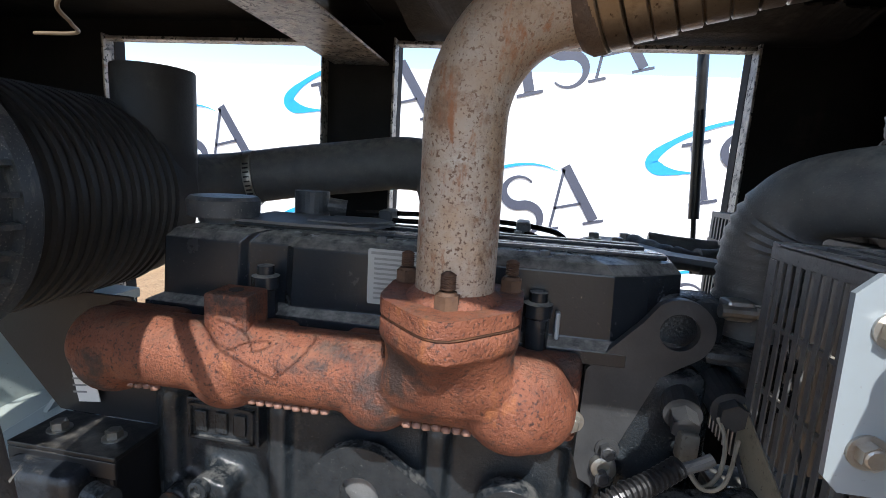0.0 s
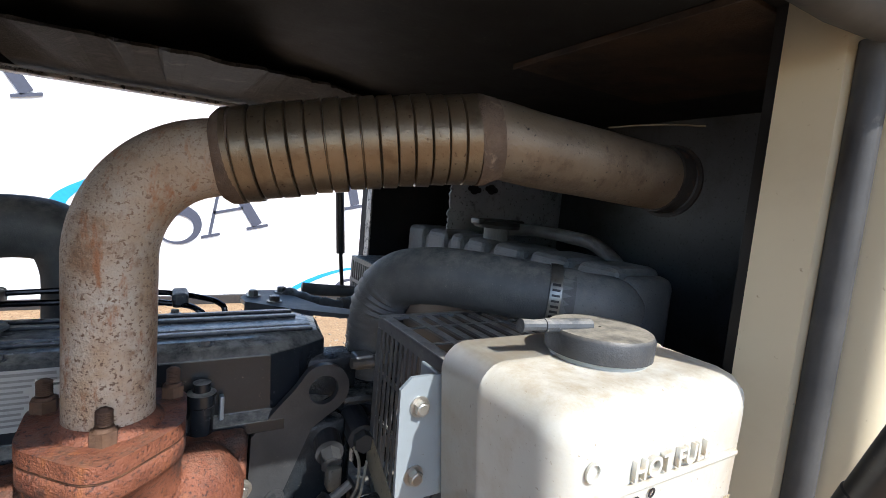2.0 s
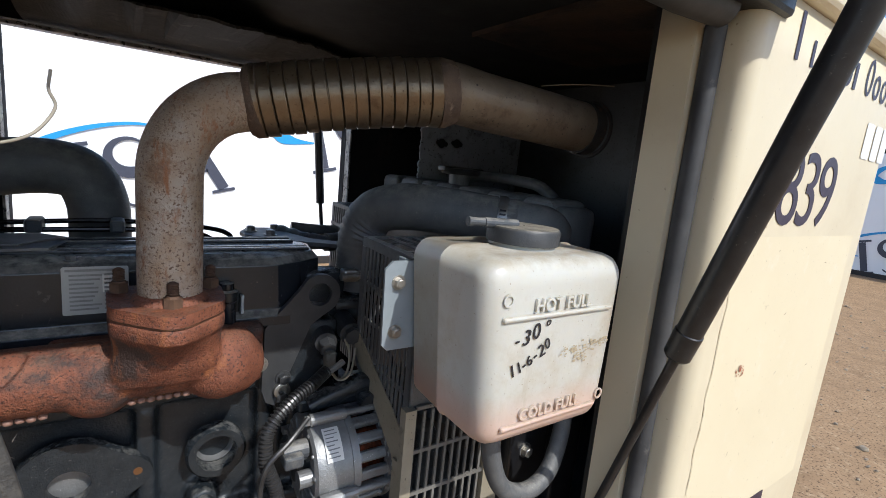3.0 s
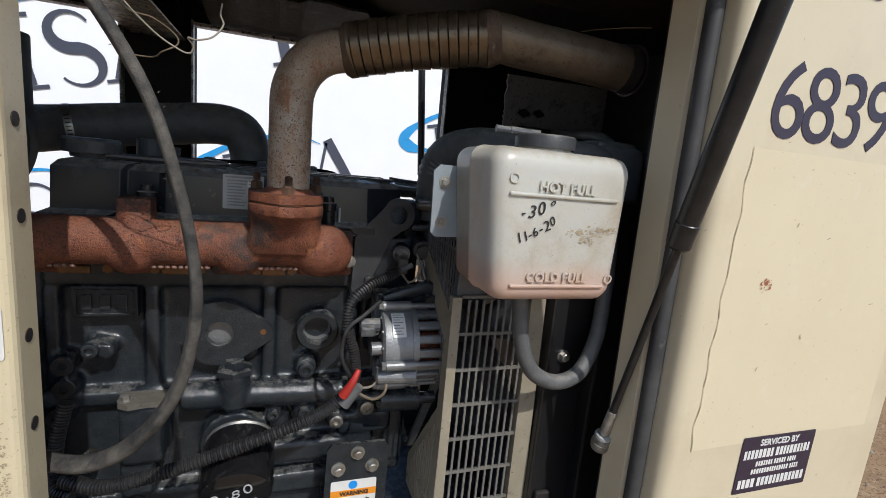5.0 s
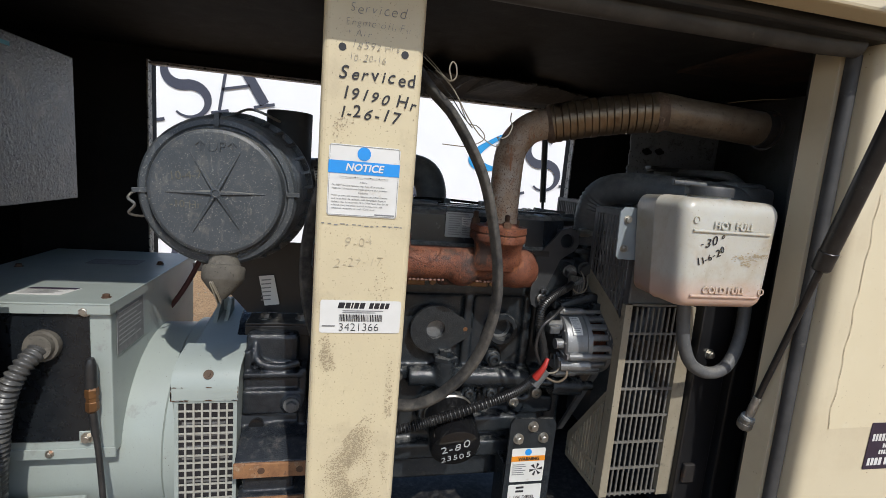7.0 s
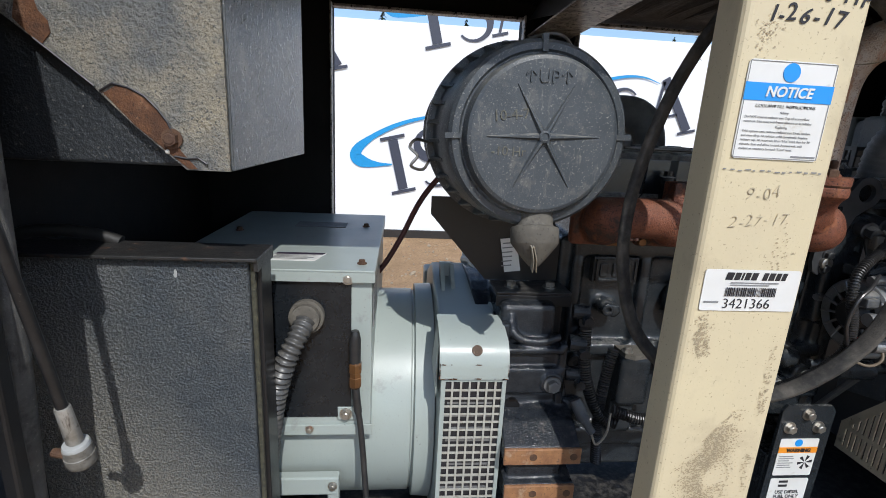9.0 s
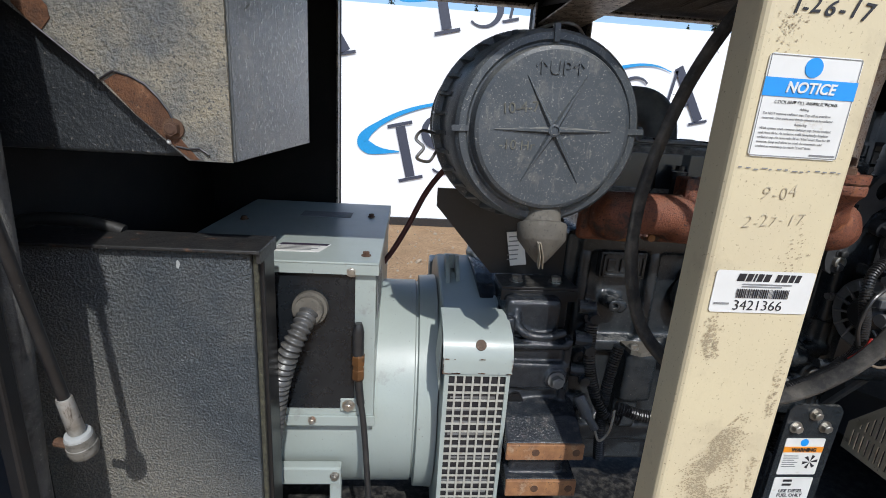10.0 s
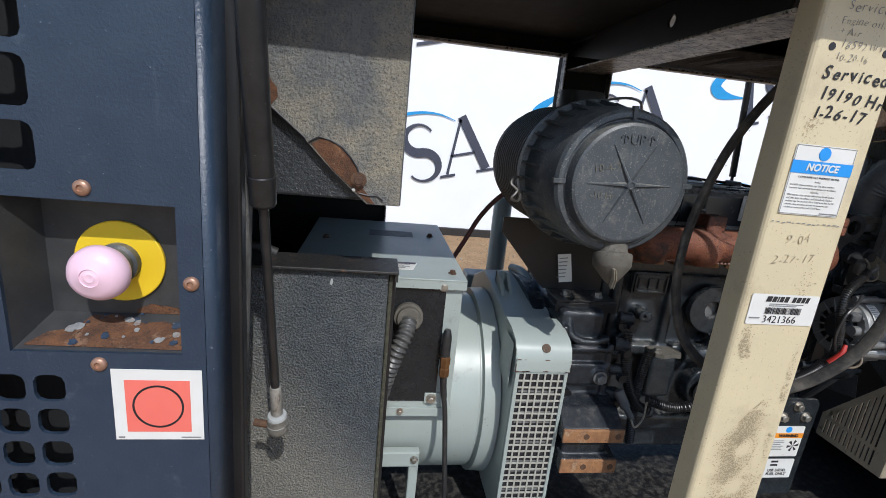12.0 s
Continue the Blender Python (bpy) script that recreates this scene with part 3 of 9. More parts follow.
def scrawl(name, body, at, size, right, up, mat, parent, depth=0.0003, shear=0.1, bold=0.0, seed=1):
    """Hand lettering: every character by itself, a little crooked and uneven."""
    rnd = random.Random(seed)
    r, u = Vector(right).normalized(), Vector(up)
    u = (u - r * r.dot(u)).normalized()
    cursor = Vector(at)
    for ch in body:
        if ch == " ":
            cursor = cursor + r * size * 0.30
            continue
        g = rnd.uniform(-0.13, 0.13)
        r2 = r * math.cos(g) + u * math.sin(g)
        ob = lettering(name, ch, cursor + u * size * rnd.uniform(-0.07, 0.07), size * rnd.uniform(0.86, 1.12), r2, u, mat, parent, depth=depth, shear=shear + rnd.uniform(-0.12, 0.12), bold=bold)
        far = max((v.co - cursor).dot(r) for v in ob.data.vertices)
        cursor = cursor + r * (far + size * rnd.uniform(0.05, 0.13))


def bars(bm, at, right, up, widths, height, gap, normal, depth=0.0004):
    """Lines of unreadable print: one bar for each width."""
    r, u, n = Vector(right).normalized(), Vector(up).normalized(), Vector(normal).normalized()
    for i, w in enumerate(widths):
        o = Vector(at) - u * (i * (height + gap))
        vs = [bm.verts.new(o + r * x - u * z + n * depth) for x, z in ((0, 0), (w, 0), (w, height), (0, height))]
        bm.faces.new(vs)
    return bm


def card(bm, at, right, up, w, h, normal, t=0.0006, corner=0.0):
    """A thin sticker with rounded corners; at is its lower left corner."""
    r, u, n = Vector(right).normalized(), Vector(up).normalized(), Vector(normal).normalized()
    pts = []
    for cx, cz, a0 in ((w - corner, h - corner, 0), (corner, h - corner, 90), (corner, corner, 180), (w - corner, corner, 270)):
        for k in range(5 if corner else 1):
            a = radians(a0 + 22.5 * k)
            pts.append((cx + corner * math.cos(a), cz + corner * math.sin(a)))
    f = [bm.verts.new(Vector(at) + r * x + u * z + n * t) for x, z in pts]
    g = [bm.verts.new(Vector(at) + r * x + u * z) for x, z in pts]
    bm.faces.new(f)
    for i in range(len(pts)):
        j = (i + 1) % len(pts)
        bm.faces.new((f[i], g[i], g[j], f[j]))
    return bm


X, Y, Z = Vector((1, 0, 0)), Vector((0, 1, 0)), Vector((0, 0, 1))
GROUND = -0.95

# ---- ground and distance ----
bm = bm_new()
R = random.Random(4)
N = 60
grid = {}
xs = [-60 + i * 120 / N for i in range(N + 1)]
for i, gx in enumerate(xs):
    for j, gy in enumerate(xs):
        grid[i, j] = bm.verts.new((gx * (abs(gx) / 60) ** 0.6 * 5, gy * (abs(gy) / 60) ** 0.6 * 5, GROUND))
for i in range(N):
    for j in range(N):
        bm.faces.new((grid[i, j], grid[i + 1, j], grid[i + 1, j + 1], grid[i, j + 1]))
structure("ground", bm, M_GROUND, "dry brown dirt and gravel yard, rutted and stony", "ground")

bm = bm_new()
for k in range(1500):
    if k < 1000:
        px, py = R.uniform(1.2, 15.0), R.uniform(-0.6, 8.8)
    else:
        px, py = R.uniform(-4.0, 1.5), R.uniform(3.0, 9.5)
    s = R.uniform(0.010, 0.032) * (1 + 1.2 * (R.random() < 0.08))
    bmesh.ops.create_icosphere(bm, subdivisions=1, radius=s, matrix=Matrix.LocRotScale((px, py, GROUND + s * 0.15), Euler((R.random(), R.random(), R.random() * 6)), (1, R.uniform(0.6, 1), R.uniform(0.4, 0.7))))
tagged(part("loose_stones", bm, M_STONE), "small loose stones scattered over the dirt yard", "stones", kind="stuff")

# the white printed banner wall behind, and its far return
def banner_wall(name, a, b, height, logos):
    a, b = Vector(a), Vector(b)
    d = (b - a).normalized()
    n = Vector((d.y, -d.x, 0))
    w = thing(name, a, "long white banner wall printed with blue swooshes and dark slate marks", "banner wall", kind="structure")
    bm = bm_new()
    L = (b - a).length
    steps = 24
    cols = []
    for i in range(steps + 1):
        c = a + d * (L * i / steps)
        cols.append([bm.verts.new(c + n * 0.012 * math.sin(i * 1.7 + k) + Z * (height * k / 4)) for k in range(5)])
    for p, q in zip(cols, cols[1:]):
        for k in range(4):
            bm.faces.new((p[k], q[k], q[k + 1], p[k + 1]))
    sheet = part("banner_sheet", bm, M_BANNER, w)
    sheet.modifiers.new("thick", "SOLIDIFY").thickness = 0.01
    bm = bm_new()
    m = Matrix.Translation(a) @ Matrix((d, Vector((-n.x, -n.y, 0)), Z)).transposed().to_4x4()
    box(bm, (0, -0.06, -0.02), (L, 0.03, 0.17), 0.01, m=m)
    part("foot_rail", bm, M_RUST_EDGE, w, "dark rail along the foot")
    swoosh, marks = bm_new(), bm_new()
    for cx, cz in logos:
        def P(x, z):
            c, sn = 1.88 * math.cos(radians(13.7)), 1.88 * math.sin(radians(13.7))
            return a + d * (cx + x * c - z * sn) + Z * (cz + x * sn + z * c) + n * 0.035
        def quad_strip(bmx, line, widths):
            prev = None
            for i, (x, z) in enumerate(line):
                x0, z0 = line[max(i - 1, 0)]
                x1, z1 = line[min(i + 1, len(line) - 1)]
                t = Vector((x1 - x0, z1 - z0)).normalized()
                wd = widths(i / (len(line) - 1)) / 2
                cur = (bmx.verts.new(P(x - t.y * wd, z + t.x * wd)), bmx.verts.new(P(x + t.y * wd, z - t.x * wd)))
                if prev:
                    bmx.faces.new((prev[0], prev[1], cur[1], cur[0]))
                prev = cur
        # swoosh: thin over the marks, swelling round their left end
        curve = [Vector((*p, 0)) for p in ((0.36, 0.295), (0.20, 0.385), (0.0, 0.435), (-0.25, 0.440), (-0.50, 0.408), (-0.72, 0.345), (-0.88, 0.265), (-0.93, 0.185), (-0.87, 0.110), (-0.74, 0.055), (-0.56, 0.015))]
        quad_strip(swoosh, [(p.x, p.y) for p in spline(curve, 6)], lambda s: 0.008 + (0.05 * s / 0.5 if s < 0.5 else 0.05 + 0.075 * math.sin(math.pi * (s - 0.5) / 0.5)) * (1 - 0.85 * max(0, (s - 0.8) / 0.2)))
        # upright slab with feet
        for x0, x1, z0, z1 in ((-0.545, -0.440, -0.28, 0.28), (-0.630, -0.355, -0.32, -0.285), (-0.630, -0.355, 0.285, 0.32)):
            marks.faces.new([marks.verts.new(P(*c)) for c in ((x0, z0), (x1, z0), (x1, z1), (x0, z1))])
        # double curve
        s_line = [(-0.075 + 0.165 * math.cos(radians(g)), 0.155 + 0.155 * math.sin(radians(g))) for g in range(25, 271, 12)] + [(-0.075 + 0.175 * math.cos(radians(g)), -0.16 + 0.16 * math.sin(radians(g))) for g in range(78, -156, -12)]
        quad_strip(marks, s_line, lambda s: 0.022 + 0.085 * math.sin(math.pi * s) ** 2.2)
        # open wedge with a thin bar
        quad_strip(marks, [(0.185, -0.288), (0.425, 0.30)], lambda s: 0.03)
        quad_strip(marks, [(0.440, 0.33), (0.645, -0.288)], lambda s: 0.10)
        for x0, x1, z0, z1 in ((0.10, 0.275, -0.32, -0.29), (0.53, 0.745, -0.32, -0.29), (0.26, 0.54, -0.10, -0.072)):
            marks.faces.new([marks.verts.new(P(*c)) for c in ((x0, z0), (x1, z0), (x1, z1), (x0, z1))])
    part("blue_swoosh_print", swoosh, M_BANNER_BLUE, w, "blue printed swooshes")
    part("dark_mark_print", marks, M_BANNER_SLATE, w, "dark slate printed marks")
    return w


BANNER_Y = 9.72
LOGOS = []
for i in range(-4, 9):
    for j in range(-6, 7):
        cx, cz = 0.194 + 4.05 * i - 3.45 * j, 0.843 + 1.03 * i + 1.90 * j
        if -12.5 < cx < 19.5 and -1.2 < cz < 3.9:
            LOGOS.append((cx + 14.0, cz - GROUND))
banner_wall("banner_wall", (-14.0, BANNER_Y, GROUND), (22.0, BANNER_Y, GROUND), 4.36, LOGOS)
banner_wall("banner_wall", (22.0, BANNER_Y, GROUND), (22.0, -12.0, GROUND), 4.36, [(2.5, 2.4), (5.6, 0.9), (6.2, 3.6), (9.3, 2.3), (12.4, 1.0), (12.8, 3.7), (16.0, 2.2), (19.2, 1.2)])

# a far line of conifers above the banner
TR = random.Random(9)
def conifer(x, y, h):
    t = thing("tree", (x, y, GROUND), "dark green conifer standing far beyond the yard", "tree", group="far conifers")
    bm = bm_new()
    rod(bm, (x, y, GROUND), (x, y, GROUND + h * 0.96), h * 0.02, 8, 0.01)
    part("trunk", bm, M_RUST_DARK, t)
    bm = bm_new()
    for k in range(420):
        f = TR.random() ** 0.8
        a = TR.uniform(0, 6.283)
        rr = h * 0.20 * (1 - f) * TR.uniform(0.35, 1.1) + 0.03
        c = Vector((x + rr * math.cos(a), y + rr * math.sin(a), GROUND + h * (0.12 + 0.88 * f)))
        s = h * 0.05 * (1.15 - f)
        u = Vector((math.cos(a), math.sin(a), -0.55)) * s * 1.6
        v = Vector((-math.sin(a), math.cos(a), TR.uniform(-0.2, 0.2))) * s * 0.6
        bm.faces.new([bm.verts.new(p) for p in (c - v, c + u, c + v, c - u * 0.3 + Z * s * 0.5)])
    part("crown", bm, M_TREE, t)


for k in range(16):
    conifer(-6 + k * 3.6 + TR.uniform(-1, 1), 44 + TR.uniform(-3, 3), TR.uniform(10.6, 12.8))
for k in range(7):
    conifer(48 + TR.uniform(-3, 3), -10 + k * 4.0 + TR.uniform(-1, 1), TR.uniform(9, 12))

# pale post standing behind the machine
bm = bm_new()
lathe(bm, (-0.418, 1.10, GROUND), (0, 0, 1), [(0, 0.031), (2.13, 0.031), (2.14, 0.028), (2.145, 0.001)], 28)
tagged(part("post", bm, M_GREY, None, "", 40), "pale grey steel post standing behind the machine", "post")

# ---- the machine's housing ----
XL, XR, YF, YB, ZT = -1.02, 0.74, 0.04, 0.87, 1.66
RX0, RX1 = -1.9, 0.84

# base: skid beams, pan and sill
bm = bm_new()
for y0 in (0.07, 0.78):
    box(bm, (RX0, y0, 0.20), (RX1, y0 + 0.08, 0.34), 0.006)
    for x0 in (RX0 + 0.05, RX1 - 0.15):
        box(bm, (x0, y0 - 0.01, GROUND), (x0 + 0.10, y0 + 0.09, 0.20), 0.006)
part_base = structure("skid_base", bm, M_BLACK_SHEET, "black steel skid beams on square stands under the machine", "skid")
bm = bm_new()
box(bm, (RX0, YF + 0.01, 0.34), (RX1, YB + 0.01, 0.60), 0.004)
structure("floor", bm, M_BLACK_SHEET, "black oily steel base pan of the engine bay", "floor")


def jamb_lean(x, z):
    """Leans the right door edge inwards towards the top, to fit its slant in the camera's view."""
    w = min(1.0, max(0.0, (0.78 - x) / 0.34))
    return x - 0.020 * (z - 1.25) * w


def sheet_run(name, plan, z0, z1, mat, label, category, thick=0.003, lean=None):
    """A folded sheet: a plan polyline drawn up from z0 to z1, with thickness."""
    bm = bm_new()
    zs = [z0 + (z1 - z0) * k / 20 for k in range(21)]
    cols = [[bm.verts.new((lean(x, z) if lean else x, y, z)) for z in zs] for x, y in plan]
    for a, b in zip(cols, cols[1:]):
        for k in range(20):
            bm.faces.new((a[k], b[k], b[k + 1], a[k + 1]))
    ob = structure(name, bm, mat, label, category, 40)
    s = ob.modifiers.new("thick", "SOLIDIFY")
    s.thickness, s.offset = thick, 0
    return ob


def arc(cx, cy, r, a0, a1, n=6):
    return [(cx + r * math.cos(radians(a0 + (a1 - a0) * k / n)), cy + r * math.sin(radians(a0 + (a1 - a0) * k / n))) for k in range(n + 1)]


# right front skin with its rounded corner, reveal and jamb strip
plan = [(RX1, YB)] + arc(RX1 - 0.02, YF + 0.02, 0.02, 0, -90) + arc(0.4255, YF + 0.016, 0.016, 270, 180) + [(0.4095, 0.062), (0.4100, 0.074), (0.406, 0.0835), (0.3975, 0.0850), (0.3930, 0.0875), (0.3905, 0.1245), (0.42, 0.1260)]
wall_right = sheet_run("wall_front_right", plan, 0.60, 1.655, M_CREAM, "cream painted steel side panel with scratches and a faded patch", "panel", lean=jamb_lean)
# front sill under the opening
bm = bm_new()
box(bm, (-0.99, YF, 0.60), (0.43, YF + 0.05, 0.66), 0.004)
structure("sill", bm, M_CREAM, "cream painted sill under the door opening", "sill")
# right bulkhead
bm = bm_new()
box(bm, (XR, 0.126, 0.60), (XR + 0.02, YB, ZT), 0.0)
structure("wall_right", bm, M_BULKHEAD, "black bulkhead behind the radiator", "wall")
bm = bm_new()
prism(bm, [(XR, 0.60), (XR, ZT), (jamb_lean(0.397, ZT), ZT), (jamb_lean(0.397, 0.60), 0.60)], "xz", 0.128, 0.137)
structure("wall_jamb", bm, M_BLACK_SHEET, "black return beside the door jamb", "wall")
# far end of the housing
bm = bm_new()
box(bm, (RX0 - 0.004, 0.004, 0.60), (RX0, YB + 0.025, ZT + 0.012), 0.0)
structure("wall_end", bm, M_CREAM, "cream painted end panel of the housing", "panel")
# left partition
bm = bm_new()
box(bm, (XL - 0.13, 0.104, 0.60), (XL - 0.11, YB, ZT), 0.0)
structure("wall_left", bm, M_MATT_BLACK, "black partition beside the control cabinet", "wall")
# rear wall with two door openings
D1A, D1B, D2A, D2B = -0.820, -0.370, -0.232, 0.354
bm = bm_new()
for lo, hi in (((RX0, YB, 0.60), (D1A, YB + 0.025, ZT)), ((D1B, YB, 0.60), (D2A, YB + 0.025, ZT)), ((D2B, YB, 0.60), (RX1, YB + 0.025, ZT)),
               ((D1A, YB, 1.626), (D1B, YB + 0.025, ZT)), ((D2A, YB, 1.627), (D2B, YB + 0.025, ZT)),
               ((D1A, YB, 0.60), (D1B, YB + 0.025, 0.70)), ((D2A, YB, 0.60), (D2B, YB + 0.025, 0.70))):
    box(bm, lo, hi)
structure("wall_rear", bm, M_MATT_BLACK, "black rear wall with two open doorways", "wall")
# folded flanges round the rear doorways
bm = bm_new()
for x0, x1 in ((D1A, D1B), (D2A, D2B)):
    box(bm, (x0 - 0.004, YB - 0.028, 0.70), (x0, YB - 0.002, 1.625), 0.001)
    box(bm, (x1, YB - 0.028, 0.70), (x1 + 0.004, YB - 0.002, 1.625), 0.001)
    box(bm, (x0 + 0.003, YB - 0.028, 1.614), (x1 - 0.003, YB - 0.002, 1.620), 0.001)
structure("trim", bm, M_WORN_EDGE, "worn black steel flanges round the rear doorways", "trim")
# roof and its liner
bm = bm_new()
box(bm, (RX0, YF - 0.012, ZT + 0.012), (RX1, YB + 0.03, ZT + 0.03), 0.008)
structure("roof", bm, M_CREAM, "cream painted steel canopy roof", "roof")
bm = bm_new()
box(bm, (RX0 + 0.01, YF + 0.005, ZT - 0.002), (RX1 - 0.01, YB + 0.02, ZT + 0.008), 0.0)
structure("ceiling", bm, M_MATT_BLACK, "matt black ceiling of the engine bay", "ceiling")
bm = bm_new()
box(bm, (0.45, YF - 0.016, ZT - 0.004), (RX1 + 0.004, YF + 0.02, ZT + 0.028), 0.012, 4)
structure("roof_rim", bm, M_CREAM, "rounded cream roof rim over the side panel", "trim")
# header over the front opening
bm = bm_new()
box(bm, (-1.0, YF - 0.008, 1.632), (0.45, YF + 0.055, ZT), 0.006)
structure("header", bm, M_BLACK_SHEET, "black header over the door opening", "trim")
# unseen strip, set out so its edge casts the shadow line on pillar and duct
bm = bm_new()
box(bm, (-1.0, -0.012, 1.644), (0.44, YF - 0.012, ZT + 0.03), 0.004)
structure("hinge_rail", bm, M_CREAM, "unseen cream strip added along the roof edge to cast the shadow line", "trim")

# torn ceiling liner hanging near the rear
LR = random.Random(21)
TORN = [(-0.20, 0.70), (-0.145, 0.60), (-0.128, 0.492), (-0.112, 0.56), (-0.10, 0.61), (-0.062, 0.615), (-0.056, 0.53), (-0.046, 0.58), (-0.015, 0.60), (-0.009, 0.484), (0.05, 0.50), (0.093, 0.53), (0.098, 0.60), (0.14, 0.64), (0.20, 0.66), (0.27, 0.70), (0.46, 0.75)]
bm = bm_new()
prev = None
for i in range(133):
    x = -0.20 + 0.005 * i
    k = max(j for j in range(len(TORN) - 1) if TORN[j][0] <= x + 1e-9)
    (xa, ya), (xb, yb) = TORN[k], TORN[k + 1]
    y_front = ya + (yb - ya) * (x - xa) / (xb - xa) + 0.005 * LR.uniform(-1, 1) + 0.012 * noise.noise((x * 40, 0.3, 0))
    z_front = 1.611 + 0.036 * min(1.0, max(0.0, (y_front - 0.48) / 0.17)) + 0.003 * noise.noise((x * 30, 1, 0))
    c = [bm.verts.new(p) for p in ((x, y_front, z_front), (x, (y_front + 0.80) / 2, (z_front + 1.635) / 2), (x, 0.80, 1.632), (x, YB - 0.004, 1.630))]
    if prev:
        for k in range(3):
            bm.faces.new((prev[k], c[k], c[k + 1], prev[k + 1]))
    prev = c
liner = structure("ceiling_liner", bm, M_LINER, "torn grey foam liner peeling from the ceiling", "liner")
liner.modifiers.new("thick", "SOLIDIFY").thickness = 0.004
# roof angle joining wall and ceiling at right
bm = bm_new()
box(bm, (0.346, 0.125, 1.6505), (0.3485, 0.40, 1.6575), 0.0008)
box(bm, (0.3487, 0.138, 1.6535), (0.60, 0.40, 1.6575), 0.0008)
structure("ceiling_angle", bm, M_DIM_RUST, "rust-edged steel angle under the ceiling", "trim")

# cross beam from the pillar to the rear post
beam = thing("roof_beam", (-0.29, 0.5, 1.6), "black angle beam with a worn rusty lower edge", "beam", kind="structure")
bm = bm_new()
plate_hole(bm, (0.40, 1.622), 0.011, [(0.13, 1.588), (YB - 0.002, 1.588), (YB - 0.002, 1.656), (0.13, 1.656)], "yz", -0.354, -0.350)
box(bm, (-0.350, 0.13, 1.6515), (-0.26, YB - 0.002, 1.656), 0.001)
part("web", bm, M_BLACK_SHEET, beam)
bm = bm_new()
box(bm, (-0.355, 0.13, 1.583), (-0.250, YB - 0.002, 1.5875), 0.0015)
part("lower_flange", bm, M_WORN_EDGE, beam, "worn lower flange, paint rubbed to bare steel")

# bulb seals round the front opening
bm = bm_new()
sweep(bm, [(jamb_lean(0.4005, z), 0.0740, z) for z in (0.62, 1.0, 1.3, 1.620)], 0.0098, 18)
structure("seal_right", bm, M_SEAL, "grey-black hollow rubber bulb seal down the jamb", "seal", 50)
bm = bm_new()
sweep(bm, [(-0.99, 0.075, 1.630), (0.0, 0.075, 1.630), (0.33, 0.072, 1.631), (0.385, 0.066, 1.632)], 0.0165, 18)
structure("seal_top", bm, M_SEAL, "black rubber bulb seal along the header", "seal", 50)
bm = bm_new()
sweep(bm, [(-1.020, 0.085, 0.62), (-1.0110, 0.085, 0.99), (-1.0020, 0.085, 1.15), (-0.9965, 0.085, 1.35), (-0.994, 0.085, 1.615)], 0.0145, 18)
structure("seal_left", bm, M_SEAL_DUSTY, "dusty grey rubber bulb seal beside the cabinet", "seal", 50)

# ---- centre pillar ----
pillar = thing("pillar", (-0.297, 0.1, 0.66), "cream steel channel pillar with stickers, handwriting and oily smudges", "pillar", kind="structure")
bm = bm_new()
PX0, PX1, PY = -0.3595, -0.2395, 0.0825
prof = [(PX0 + 0.004, 0.121), (PX0, 0.121)] + arc(PX0 + 0.008, PY + 0.008, 0.008, 180, 270, 4) + arc(PX1 - 0.008, PY + 0.008, 0.008, 270, 360, 4) + [(PX1, 0.121), (PX1 - 0.004, 0.121)] + arc(PX1 - 0.010, PY + 0.010, 0.006, 0, -90, 3) + arc(PX0 + 0.010, PY + 0.010, 0.006, 270, 180, 3)
prism(bm, prof, "xy", 0.66, ZT)
part("channel", bm, M_CREAM_PILLAR, pillar, "cream painted channel with black handling smudges")
# bolt holes: dark plugs
for hx, hz in ((-0.3365, 1.538), (-0.2625, 1.538)):
    bm = bm_new()
    rod(bm, (hx, PY - 0.0006, hz), (hx, PY + 0.003, hz), 0.0045, 16)
    part("bolt_hole", bm, M_INK, pillar, "dark empty bolt hole")
for hz in (1.02, 1.12, 1.20, 1.30, 1.375, 1.47, 1.55):
    bm = bm_new()
    rod(bm, (PX1 - 0.003, 0.104, hz), (PX1 + 0.0008, 0.104, hz), 0.006, 14)
    part("bolt_hole", bm, M_RUST_EDGE, pillar, "rust-rimmed empty bolt hole")


def pillar_at(x, z, d=0.0012):
    return Vector((x - 0.003, PY - d, z + 0.001))


N_OUT = Vector((0, -1, 0))
notice = thing("notice_label", (-0.30, PY, 1.34), "white notice label with blue band and small print on the pillar", "label")
bm = bm_new()
card(bm, pillar_at(-0.3435, 1.3385, 0.0006), X, Z, 0.0865, 0.087, N_OUT, 0.0008, 0.004)
part("sheet", bm, M_LABEL, notice)
bm = bm_new()
card(bm, pillar_at(-0.3435, 1.3905, 0.0016), X, Z, 0.0865, 0.0155, N_OUT, 0.0004)
rod(bm, pillar_at(-0.3015, 1.4155, 0.0014), pillar_at(-0.3015, 1.4155, 0.0021), 0.0082, 24)
part("blue_band", bm, M_BLUE, notice, "bright blue band and disc")
lettering("notice_word", "NOTICE", pillar_at(-0.3005, 1.3945, 0.0024), 0.0125, X, Z, M_LABEL, notice, align="CENTER", shear=0.2, bold=0.0003)
lettering("heading", "COOLANT FILL INSTRUCTIONS", pillar_at(-0.3005, 1.3848, 0.0018), 0.0042, X, Z, M_GREY_INK, notice, align="CENTER", bold=-0.0002)
lr = random.Random(3)
